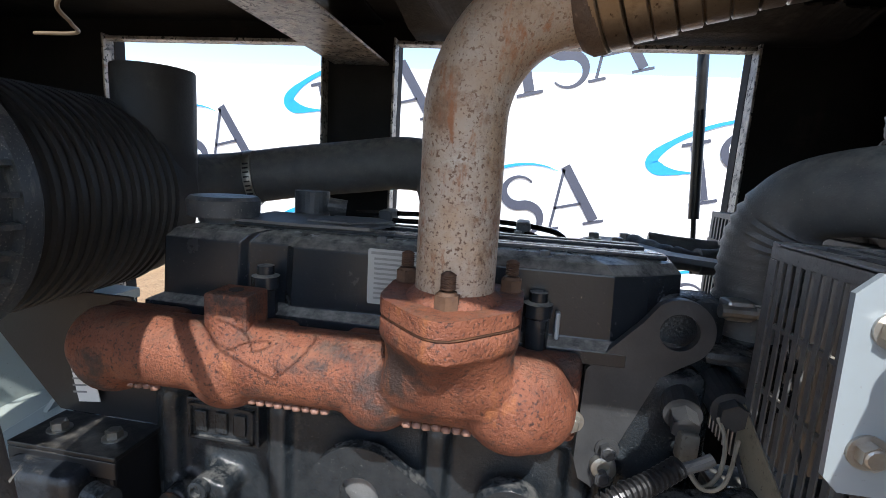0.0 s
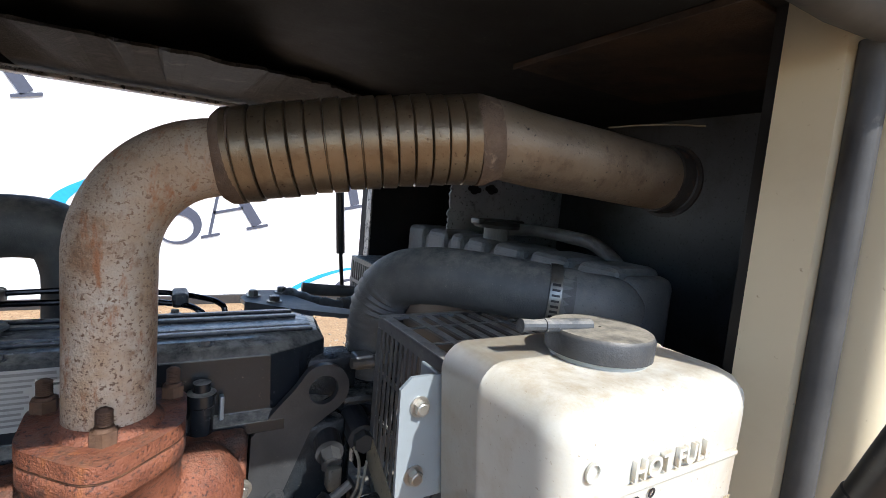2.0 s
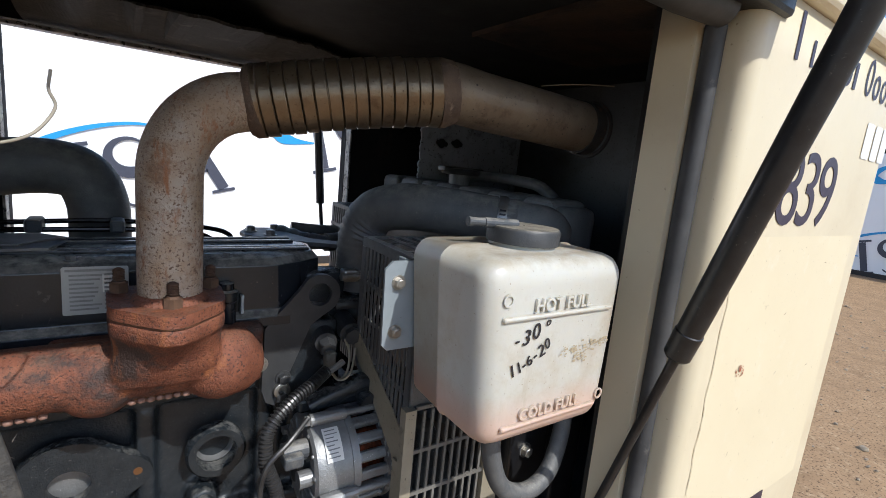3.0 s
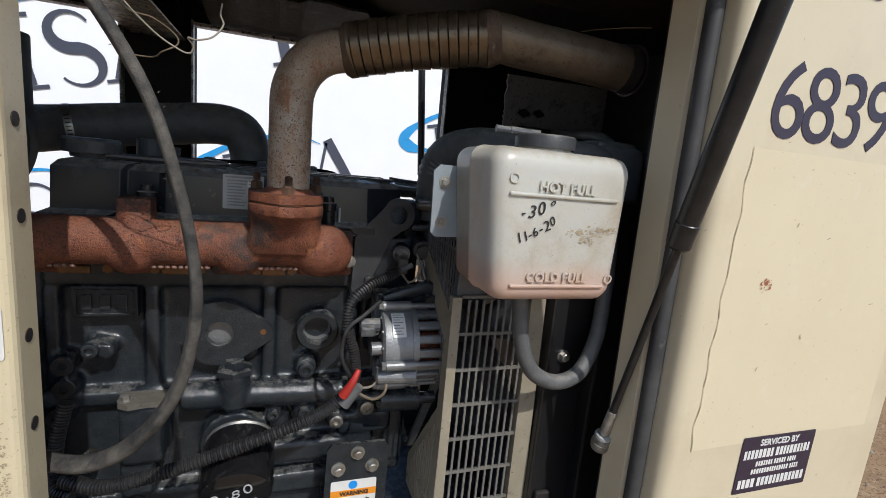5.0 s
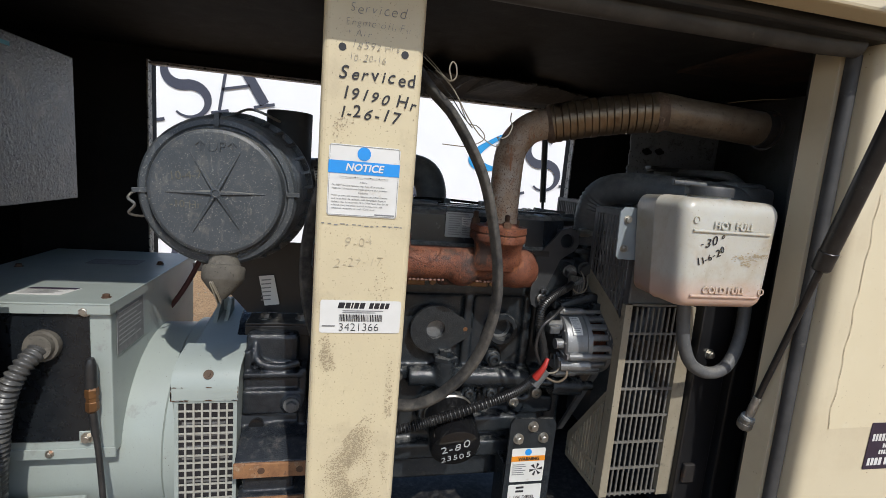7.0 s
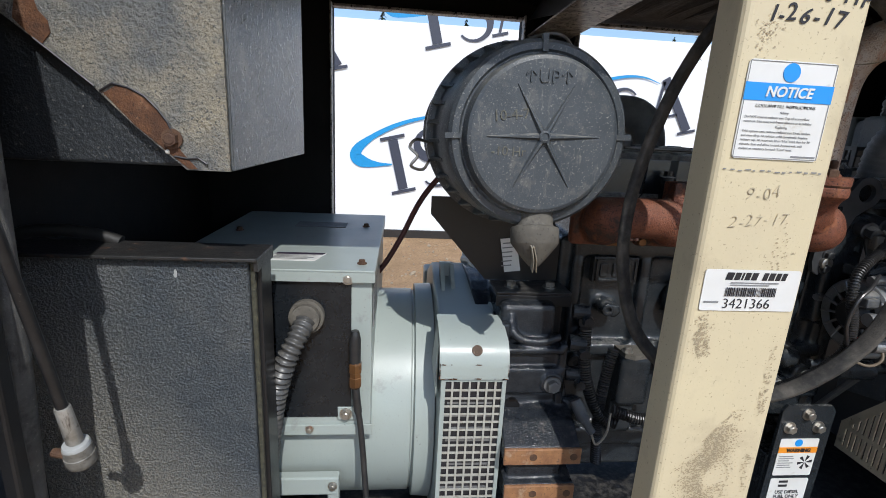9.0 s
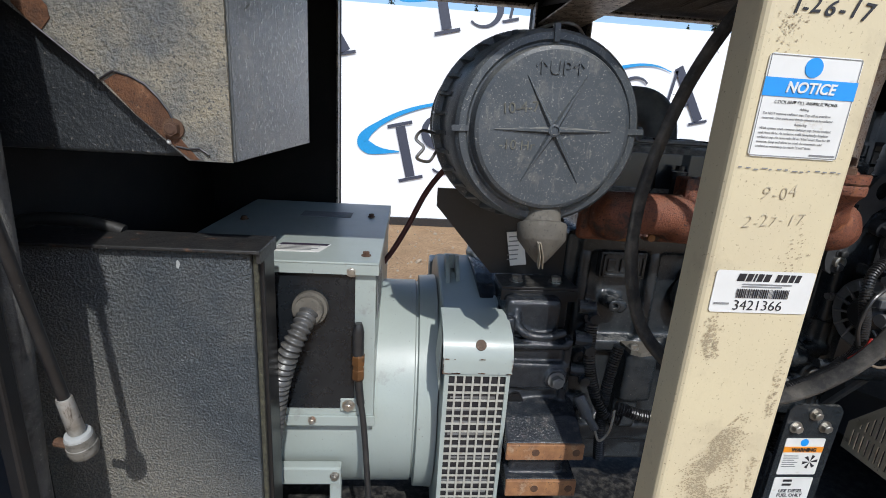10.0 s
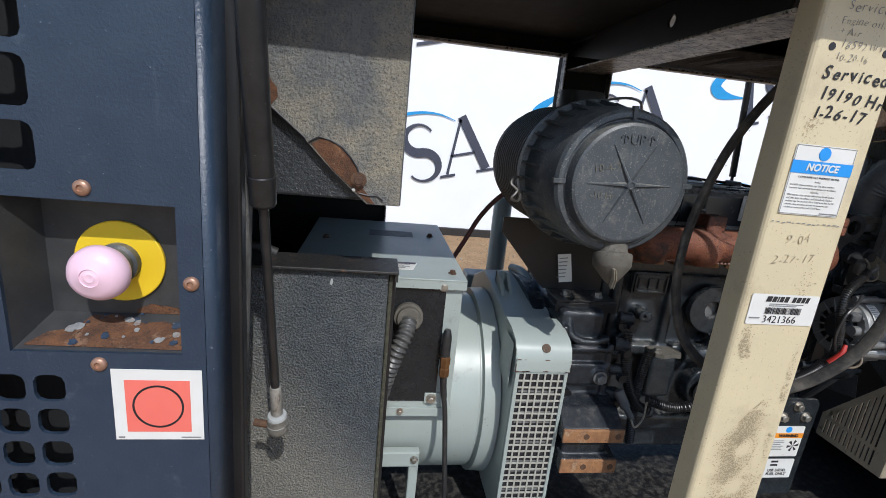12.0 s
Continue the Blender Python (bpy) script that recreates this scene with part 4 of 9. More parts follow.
for body, hx, hz, al in (("Adding", -0.3005, 1.3798, "CENTER"), ("Do NOT remove radiator cap. Top off at overflow", -0.3385, 1.3752, "LEFT"), ("reservoir. Use same anti-freeze mixture as in radiator.", -0.3385, 1.3713, "LEFT"),
                         ("Replacing", -0.3005, 1.3668, "CENTER"), ("With system cool, remove radiator cap. Drain coolant", -0.3385, 1.3625, "LEFT"), ("and rinse dirty. At radiator, refill completely. Replace", -0.3385, 1.3586, "LEFT"),
                         ("radiator cap. At reservoir, fill to \"Hot\" level. Run for 30", -0.3385, 1.3547, "LEFT"), ("minutes. Stop and allow to cool. At reservoir, add", -0.3385, 1.3508, "LEFT"), ("coolant as necessary to reach \"Cool\" level.", -0.3385, 1.3469, "LEFT")):
    lettering("small_print", body, pillar_at(hx, hz, 0.0018), 0.0031, X, Z, M_GREY_INK, notice, align=al, depth=0.0001)
bm = bm_new()
for x0, z0, w, h in ((-0.3425, 1.3395, 0.0845, 0.0005), (-0.3425, 1.4240, 0.0845, 0.0005), (-0.3425, 1.3402, 0.0005, 0.0836), (-0.2585, 1.3402, 0.0005, 0.0836), (-0.285, 1.3412, 0.025, 0.0015)):
    card(bm, pillar_at(x0, z0, 0.0017), X, Z, w, h, N_OUT, 0.0002)
part("border", bm, M_GREY_INK, notice, "thin grey border line")
# bar-code sticker
bc = thing("barcode_sticker", (-0.295, PY, 1.185), "white sticker with black bars, bar code and number 3421366", "sticker")
bm = bm_new()
card(bm, pillar_at(-0.346, 1.1865, 0.0006), X, Z, 0.103, 0.0435, N_OUT, 0.0008, 0.003)
part("sheet", bm, M_LABEL, bc)
bm = bm_new()
bx = -0.3245
for w in (0.0078, 0.0062, 0.0022, 0.0058, 0.0064, 0.0, 0.0052, 0.0062, 0.0052, 0.0050):
    if w:
        sl_ = [pillar_at(bx + dx, 1.2195 + dz, 0.0019) for dx, dz in ((0, 0), (w, 0), (w + 0.0018, 0.0078), (0.0018, 0.0078))]
        bm.faces.new([bm.verts.new(p) for p in sl_])
    bx += w + 0.0013 if w else 0.0045
part("brand_bar", bm, M_INK, bc, "black slanted brand bars")
bm = bm_new()
bars(bm, pillar_at(-0.318, 1.2172, 0.0018), X, Z, [0.052, 0.042], 0.0012, 0.0012, N_OUT)
bars(bm, pillar_at(-0.343, 1.197, 0.0018), X, Z, [0.016], 0.002, 0, N_OUT)
part("small_print", bm, M_GREY_INK, bc)
xx = -0.322
while xx < -0.268:
    w = lr.choice((0.0005, 0.0009, 0.0014))
    bm = bm_new()
    bars(bm, pillar_at(xx, 1.2117, 0.0018), X, Z, [w], 0.0095, 0, N_OUT)
    part("bar", bm, M_INK, bc)
    xx += w + lr.choice((0.0006, 0.0009))
lettering("number", "3421366", pillar_at(-0.2965, 1.1895, 0.0018), 0.0150, X, Z, M_INK, bc, align="CENTER", bold=-0.00025)
# handwriting on the pillar
hw = thing("handwriting", (-0.3, PY, 1.46), "black marker service notes handwritten on the cream pillar", "handwriting")
for body, hx, hz, sz, mt, tilt, bd in (("Serviced", -0.327, 1.5765, 0.0165, M_GREY_INK, 0.03, -0.0003), ("Engine oil, Fu", -0.331, 1.5625, 0.0125, M_GREY_INK, 0.0, -0.0003), ("+ Air", -0.330, 1.5505, 0.0115, M_GREY_INK, 0.0, -0.0003),
                                    ("18592 Hrs", -0.324, 1.5370, 0.0125, M_GREY_INK, 0.03, -0.0003), ("10-20-16", -0.326, 1.5225, 0.0115, M_GREY_INK, 0.03, -0.0003),
                                    ("Serviced", -0.337, 1.5010, 0.0215, M_INK, 0.0, 0.0002), ("19190 Hr", -0.333, 1.4800, 0.0205, M_INK, -0.06, 0.0002), ("1-26-17", -0.335, 1.4580, 0.0195, M_INK, -0.02, 0.0002),
                                    ("9-04", -0.322, 1.2990, 0.0165, M_INK_FAINT, 0.10, -0.0003), ("2-27-17", -0.333, 1.2720, 0.0170, M_INK_FAINT, 0.10, -0.0003)):
    scrawl("written_letter", body, pillar_at(hx, hz, 0.0009), sz * 0.96, Vector((1, 0, tilt)), Z, mt, hw, 0.0002, 0.20, bd, int(hz * 1e4))
bm = bm_new()
for k in range(14):
    zz = 1.3285 + lr.uniform(-0.0012, 0.0012)
    xk = -0.349 + k * 0.0075
    bars(bm, pillar_at(xk, zz, 0.0009), X, Z, [lr.uniform(0.002, 0.006)], 0.0012, 0, N_OUT, 0.0002)
part("smeared_line", bm, M_GREY_INK, hw, "thin smeared black line")

# oily hand smudges on the pillar: fields of tiny flecks
bm = bm_new()
for cx, cz, rx, rz, cnt in ((-0.300, 1.00, 0.028, 0.085, 4600), (-0.285, 0.90, 0.034, 0.06, 2600), (-0.335, 1.155, 0.011, 0.025, 420), (-0.27, 1.25, 0.012, 0.03, 110), (-0.33, 1.445, 0.012, 0.02, 90), (-0.252, 1.05, 0.006, 0.12, 320)):
    for k in range(cnt):
        x, z = cx + rx * lr.gauss(0, 0.5), cz + rz * lr.gauss(0, 0.5)
        # the grain of a hand rubbed over rippled paint
        x, z = round(x / 0.0022) * 0.0022 + lr.uniform(-0.0010, 0.0010), round((z - x * 0.5) / 0.0030) * 0.0030 + x * 0.5 + lr.uniform(-0.0013, 0.0013)
        if not PX0 + 0.009 < x < PX1 - 0.006 or noise.noise((x * 30, z * 30, 3)) < lr.uniform(-0.45, 0.25) or z - 1.085 > (x + 0.27) * 1.3 > -0.14 and cnt > 1000:
            continue
        s = lr.uniform(0.0003, 0.0010)
        c = pillar_at(x, z, 0.0004 + 0.0008 * lr.random())
        bm.faces.new([bm.verts.new(c + Vector(p) * s) for p in ((-1, 0, -0.8), (1.1, 0, -0.6), (0.8, 0, 1), (-0.9, 0, 0.7))])
tagged(part("smudges", bm, M_GRIME), "grey oily hand smudges on the cream pillar", "smudges", kind="stuff")

# ---- writing and stickers on the right panel ----
def skin_at(x, z, d=0.0022):
    return Vector((x, YF - d, z))


num = thing("unit_number", (0.58, YF, 1.44), "large plum-black stuck-on digits 6839 on the cream panel", "number")
for ch, cx in zip("6839", (0.4885, 0.5405, 0.5935, 0.6455)):
    lettering("digit", ch, skin_at(cx, 1.4385), 0.122, X, Z, M_INK_PURPLE, num, depth=0.0003, align="CENTER")
lg = thing("brand_mark", (0.65, YF, 1.6), "plain dark brand bars and pale model bars on the cream panel", "brand mark")
for x0, w, h in ((0.479, 0.014, 0.045), (0.518, 0.012, 0.026), (0.540, 0.024, 0.030), (0.572, 0.036, 0.030), (0.616, 0.024, 0.030), (0.648, 0.016, 0.030), (0.690, 0.024, 0.044), (0.721, 0.024, 0.030), (0.752, 0.024, 0.030), (0.784, 0.014, 0.030), (0.804, 0.022, 0.030)):
    bm = bm_new()
    if w < 0.017:
        card(bm, skin_at(x0, 1.6035), X, Z, w * 0.55, h, N_OUT, 0.0003, 0.001)
        part("dark_bar", bm, M_INK_PURPLE, lg)
    else:
        cxx, czz, rx, rz = x0 + w / 2, 1.6035 + h / 2, w / 2, h / 2
        rings = [[bm.verts.new(skin_at(cxx + k * rx * math.cos(g), czz + (rz - (1 - k) * rx) * math.sin(g), 0.0025)) for g in [radians(12 * i) for i in range(30)]] for k in (1.0, 0.58)]
        for i in range(30):
            bm.faces.new((rings[0][i], rings[0][(i + 1) % 30], rings[1][(i + 1) % 30], rings[1][i]))
        part("dark_ring", bm, M_INK_PURPLE, lg)
bm = bm_new()
for x0, w in ((0.735, 0.030), (0.771, 0.028), (0.804, 0.026)):
    card(bm, skin_at(x0, 1.530), X, Z, w, 0.046, N_OUT, 0.0003, 0.004)
part("pale_bar", bm, M_LABEL, lg, "pale model bars")
pr0 = random.Random(41)
svc = thing("service_sticker", (0.63, YF, 0.96), "black service sticker with white print bars on the cream panel", "sticker")
m_svc = Vector((1, 0, -0.01))
bm = bm_new()
card(bm, skin_at(0.540, 0.973), m_svc, Z, 0.141, 0.084, N_OUT, 0.0006, 0.002)
part("sheet", bm, M_INK_PURPLE, svc)
lettering("heading", "SERVICED BY", skin_at(0.610, 1.0425, 0.0030), 0.0128, m_svc, Z, M_LABEL, svc, align="CENTER", bold=0.0003)
bm = bm_new()
for x0, x1, zt, hh, ww in ((0.546, 0.674, 1.0375, 0.013, 0.0058), (0.572, 0.650, 1.0195, 0.0075, 0.0040), (0.566, 0.656, 1.0080, 0.0075, 0.0040), (0.546, 0.668, 0.9940, 0.0135, 0.0062)):
    x = x0
    while x < x1:
        w = ww * pr0.uniform(0.7, 1.1)
        bars(bm, skin_at(x, zt, 0.0030), m_svc, Z, [w], hh, 0, N_OUT)
        x += w + (ww * 0.9 if pr0.random() < 0.16 else ww * 0.32)
tagged(part("white_print", bm, M_LABEL, svc, "white bars of print"), kind="stuff")
# paler repainted patch with a ragged edge
bm = bm_new()
pr = random.Random(12)
left = [(0.4485 + 0.006 * noise.noise((z * 30, 2, 0)), z) for z in [1.424 - 0.0125 * k for k in range(31)]]
vs = [bm.verts.new(skin_at(x, z, 0.0018)) for x, z in left] + [bm.verts.new(skin_at(0.79, 1.052, 0.0018)), bm.verts.new(skin_at(0.79, 1.426, 0.0018))]
bm.faces.new(vs)
tagged(part("repainted_patch", bm, material("faded_cream_patch", (0.645, 0.56, 0.385), 0.5, second=(0.61, 0.52, 0.35), scale=6, third=(0.66, 0.60, 0.46), third_scale=22, third_from=0.58, third_to=0.75, speck=(0.42, 0.34, 0.22), speck_scale=200, speck_from=0.68, speck_to=0.78)), "slightly darker cream patch left by an old decal", "decal patch", kind="structure")
bm = bm_new()
for k in range(30):
    x, z = left[k]
    x2, z2 = left[k + 1]
    w = pr.uniform(0.0001, 0.0006)
    bm.faces.new([bm.verts.new(skin_at(*c, 0.0026)) for c in ((x - w, z), (x + w, z), (x2 + w, z2), (x2 - w, z2))])
for k in range(10):
    x, z, a, s = pr.uniform(0.50, 0.78), pr.uniform(1.08, 1.40), pr.uniform(0, 3), pr.uniform(0.001, 0.005)
    u, v = Vector((math.cos(a), 0, math.sin(a))) * s, Vector((-math.sin(a), 0, math.cos(a))) * 0.0006
    c = skin_at(x, z, 0.0026)
    bm.faces.new([bm.verts.new(p) for p in (c - u - v, c + u - v, c + u + v, c - u + v)])
tagged(part("paint_scratches", bm, M_GRIME), "thin brown scratches and chips in the cream paint", "scratches", kind="stuff")
bm = bm_new()
for k in range(34):
    a, r = pr.uniform(0, 6.28), 0.008 * pr.random() ** 0.7
    c = skin_at(0.516 + r * 1.2 * math.cos(a), 1.266 + r * math.sin(a), 0.0024 + 0.0008 * pr.random())
    s = pr.uniform(0.0004, 0.0013)
    bm.faces.new([bm.verts.new(c + Vector(p) * s) for p in ((-1, 0, -1), (1, 0, -1), (1, 0, 1), (-1, 0, 1))])
tagged(part("rust_spot", bm, M_RED_RUST), "small reddish rust spot on the cream panel", "rust spot", kind="stuff")

# ---- engine ----
engine = thing("engine", (-0.1, 0.55, 0.62), "four-cylinder black painted diesel engine, oily and dusty", "engine")
EY = 0.385
bm = bm_new()
box(bm, (-0.365, EY + 0.02, 0.74), (0.150, 0.72, 1.19), 0.008)            # crankcase
box(bm, (-0.345, EY + 0.005, 1.16), (0.150, 0.70, 1.245), 0.006)          # head
box(bm, (-0.36, EY + 0.0, 0.98), (0.145, EY + 0.05, 1.005), 0.006)
box(bm, (-0.36, EY - 0.005, 0.80), (0.145, EY + 0.06, 0.84), 0.008)        # sump rail
for x in (-0.335, -0.215, -0.055, 0.075, 0.13):                           # upright ribs
    box(bm, (x - 0.010, EY + 0.004, 1.00), (x + 0.010, EY + 0.04, 1.16), 0.005)
rod(bm, (-0.175, EY - 0.004, 0.992), (0.085, EY - 0.004, 0.985), 0.021, 20)        # oil gallery
for x, z, r in ((-0.318, 1.052, 0.014), (-0.318, 1.018, 0.014), (-0.327, 0.975, 0.015), (-0.285, 1.075, 0.011), (0.003, 1.030, 0.017), (0.003, 0.955, 0.017), (-0.045, 0.955, 0.014), (0.055, 0.935, 0.016), (0.09, 1.165, 0.012), (-0.27, 1.07, 0.012), (0.105, 0.955, 0.017)):
    rod(bm, (x, EY + 0.03, z), (x, EY - 0.012, z), r, 20)
rod(bm, (-0.102, EY + 0.03, 0.99), (-0.102, EY - 0.02, 1.0), 0.024, 24)
rod(bm, (-0.102, EY - 0.012, 0.975), (-0.102, EY - 0.012, 1.032), 0.022, 24)      # filler boss
box(bm, (-0.252, EY - 0.03, 0.90), (-0.196, EY + 0.03, 0.994), 0.006)             # pump mount
box(bm, (-0.255, EY - 0.02, 0.84), (-0.21, EY + 0.03, 0.91), 0.006)
box(bm, (-0.10, EY - 0.01, 0.86), (0.12, EY + 0.04, 0.90), 0.008)
box(bm, (0.06, EY - 0.012, 0.905), (0.15, EY + 0.03, 0.945), 0.006)
rod(bm, (-0.10, EY - 0.02, 0.915), (-0.10, EY + 0.05, 0.915), 0.050, 28)          # filter head
box(bm, (0.10, EY - 0.01, 1.05), (0.165, EY + 0.05, 1.25), 0.008)                 # timing case edge
box(bm, (0.145, EY + 0.02, 0.80), (0.185, 0.66, 1.24), 0.012)
box(bm, (-0.055, EY + 0.002, 0.92), (-0.02, EY + 0.03, 1.0), 0.008)
block = remeshed(part("block", bm, M_BLOCK, engine, "black painted cast-iron block, dusty on its ledges"), 0.0042, 3)

# model plate cast into the block
bm = bm_new()
for x0, x1, z0, z1 in ((-0.306, -0.236, 1.120, 1.1225), (-0.306, -0.236, 1.1545, 1.157), (-0.306, -0.3035, 1.120, 1.157), (-0.2385, -0.236, 1.120, 1.157)):
    box(bm, (x0, EY - 0.0005, z0), (x1, EY + 0.02, z1))
for x0 in (-0.299, -0.277, -0.257):
    box(bm, (x0, EY - 0.0005, 1.128), (x0 + 0.013, EY + 0.02, 1.150), 0.001)
box(bm, (-0.31, EY + 0.003, 1.116), (-0.232, EY + 0.02, 1.161), 0.001)
part("cast_plate", bm, M_BLOCK, engine, "raised cast plate with plain bars")

# injection pump covers / ports on the block's side
bm = bm_new()
out = [(-0.124 + (0.052 if not (-40 < g < 40) else 0.052 + 0.024 * math.cos(radians(g * 2.25))) * math.cos(radians(g)), 1.090 + 0.050 * math.sin(radians(g))) for g in range(-180, 180, 8)]
plate_hole(bm, (-0.124, 1.090), 0.0195, out, "xz", EY - 0.006, EY + 0.008)
part("port_flange", bm, M_BLOCK, engine, "eared flange round an open port", 35)
bm = bm_new()
rod(bm, (-0.124, EY + 0.012, 1.09), (-0.124, EY + 0.02, 1.09), 0.0225, 20)
part("port_inside", bm, M_ALU, engine, "dull metal inside the port")
bm = bm_new()
rod(bm, (-0.063, EY - 0.0068, 1.092), (-0.063, EY - 0.0045, 1.092), 0.0045, 12)
part("ear_hole", bm, M_BRASS, engine, "brass-coloured hole in the ear")
bm = bm_new()
lathe(bm, (0.018, EY + 0.01, 1.091), (0, -1, 0), [(0, 0.022), (0, 0.034), (0.014, 0.034), (0.018, 0.031), (0.018, 0.023), (0.004, 0.0215), (0.0, 0.0215)], 32, caps=False)
part("core_plug_ring", bm, M_BLOCK, engine, "", 40)
bm = bm_new()
lathe(bm, (0.018, EY + 0.012, 1.091), (0, -1, 0), [(0.0, 0.022), (0.0, 0.0205), (-0.010, 0.0185), (-0.014, 0.014), (-0.015, 0.001)], 28, caps=False)
part("core_plug", bm, M_ALU, engine, "bright cup plug", 60)
# filler cap
bm = bm_new()
lathe(bm, (-0.102, EY - 0.012, 1.030), (0, 0, 1), [(0, 0.027), (0.008, 0.027), (0.010, 0.024)], 6)
rod(bm, (-0.102, EY - 0.012, 1.039), (-0.102, EY - 0.012, 1.050), 0.0145, 6)
part("oil_plug", bm, M_BLOCK, engine, "hex oil plug")
# dusty cover plate
bm = bm_new()
out = [(-0.256, 0.395), (-0.250, 0.352), (-0.236, 0.344), (-0.212, 0.350), (-0.196, 0.348), (-0.188, 0.362), (-0.196, 0.40)]
prism(bm, out, "xy", 0.994, 1.002)
part("cover_plate", bm, M_VALVE, engine, "dust-covered cover plate")
hexbolt("bolt", (-0.243, 0.360, 1.002), Z, 0.012, engine)
bm = bm_new()
lathe(bm, (-0.292, 0.362, 0.915), (1, -0.6, 0), [(0, 0.012), (0.004, 0.016), (0.006, 0.012)], 24)
part("lifting_ring", bm, M_CHROME, engine)
for x, z, s in ((0.003, 1.030, 0.014), (0.003, 0.955, 0.012), (-0.045, 0.955, 0.011), (0.055, 0.935, 0.013), (0.105, 0.955, 0.014), (0.09, 1.165, 0.012), (-0.285, 1.075, 0.012)):
    bm = bm_new()
    lathe(bm, (x, EY - 0.012, z), (0, -1, 0), [(0, s * 0.9), (0.008, s * 0.85), (0.009, s * 0.7), (0.009, s * 0.45), (0.004, s * 0.42), (0.004, 0.0001)], 18, caps=False)
    part("socket_screw", bm, M_BOLT if x > 0.05 else M_BLOCK, engine, "", 40)
for x, z in ((-0.318, 1.052), (-0.318, 1.018), (-0.327, 0.975)):
    bm = bm_new()
    lathe(bm, (x, EY - 0.0135, z), (0, -1, 0), [(0, 0.013), (0.002, 0.013), (0.002, 0.006), (-0.004, 0.0055), (-0.004, 0.0001)], 18, caps=False)
    part("threaded_hole", bm, M_RUST_EDGE, engine, "dark threaded hole", 40)

# rocker cover
rc = thing("rocker_cover", (-0.09, 0.52, 1.243), "black ribbed rocker cover with a paper emissions label", "engine cover")
bm = bm_new()
outline = [(-0.345, 0.432), (-0.262, 0.430), (-0.255, 0.438), (-0.215, 0.438), (-0.205, 0.430), (0.095, 0.430), (0.128, 0.446), (0.162, 0.470), (0.172, 0.545), (0.150, 0.575), (-0.345, 0.575)]


def loft_outline(bm, outline, levels):
    """Stacked copies of an outline, each drawn in by an inset towards its centre."""
    cx = sum(p[0] for p in outline) / len(outline)
    cy = sum(p[1] for p in outline) / len(outline)
    rings = []
    for z, inset in levels:
        ring = []
        for x, y in outline:
            ring.append(bm.verts.new((x + inset * (1 if x < cx else -1), y + inset * (1 if y < cy else -1), z)))
        rings.append(ring)
    n = len(outline)
    for a, b in zip(rings, rings[1:]):
        for k in range(n):
            bm.faces.new((a[k], a[(k + 1) % n], b[(k + 1) % n], b[k]))
    bm.faces.new(rings[0][::-1])
    bm.faces.new(rings[-1])


loft_outline(bm, outline, [(1.243, -0.012), (1.256, -0.012), (1.259, -0.006), (1.262, 0.0), (1.320, 0.002), (1.3285, 0.009), (1.3325, 0.022)])
body = part("body", bm, M_COVER, rc)
bv = body.modifiers.new("round", "BEVEL")
bv.width, bv.segments, bv.limit_method = 0.003, 2, "ANGLE"
for y in (0.468, 0.4805, 0.522, 0.544):
    bm = bm_new()
    box(bm, (-0.325, y, 1.3315), (0.138 if y > 0.5 else 0.145, y + 0.0085, 1.3362), 0.0016)
    part("top_rib", bm, M_COVER, rc)
bm = bm_new()
prism(bm, [(-0.287, 0.462), (-0.215, 0.460), (-0.140, 0.468), (-0.128, 0.520), (-0.150, 0.552), (-0.292, 0.556)], "xy", 1.3366, 1.3395)
part("top_plate", bm, M_DUSTY_PLATE, rc, "grey dusty flat plate")
bm = bm_new()
prism(bm, [(-0.215, 0.485), (-0.165, 0.478), (-0.150, 0.500), (-0.130, 0.522), (-0.158, 0.548), (-0.205, 0.540)], "xy", 1.3400, 1.3420)
part("breather_plate", bm, M_DUSTY_PLATE, rc, "grey flat breather plate")
bm = bm_new()
lathe(bm, (-0.309, 0.482, 1.3325), (0, 0, 1), [(0, 0.026), (0.006, 0.027), (0.007, 0.0365), (0.024, 0.0375), (0.028, 0.034), (0.0285, 0.001)], 14, caps=False)
part("oil_cap", bm, M_BLACK_PLASTIC, rc, "round black filler cap", 35)
bm = bm_new()
rod(bm, (-0.255, 0.585, 1.320), (-0.255, 0.585, 1.366), 0.022, 24)
rod(bm, (-0.255, 0.585, 1.350), (-0.215, 0.600, 1.345), 0.011, 16)
part("breather", bm, M_BLACK_PLASTIC, rc)
for x in (-0.225, 0.03):
    bm = bm_new()
    lathe(bm, (x, 0.420, 1.235), (0, 0, 1), [(0, 0.011), (0.045, 0.011), (0.047, 0.013), (0.058, 0.013), (0.060, 0.008), (0.068, 0.008)], 20)
    part("cover_stud", bm, M_COVER, rc, "", 40)
bm = bm_new()
box(bm, (0.046, 0.419, 1.262), (0.050, 0.428, 1.286), 0.001)
part("clip", bm, M_ZINC, rc, "small pale clip")
for x, y, z in ((0.033, 0.446, 1.330), (-0.12, 0.446, 1.330), (0.008, 0.561, 1.3325)):
    hexbolt("bolt", (x, y, z), Z, 0.0085, rc, M_DUSTY_PLATE)
VIEW_EYE = (-0.054, -0.363, 1.378)


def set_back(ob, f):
    """Scales a thing about the camera's place at 5.5 s: its depth shifts, its look from there stays."""
    m = Matrix.Translation(VIEW_EYE) @ Matrix.Scale(f, 4) @ Matrix.Translation(-Vector(VIEW_EYE))
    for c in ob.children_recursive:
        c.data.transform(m)


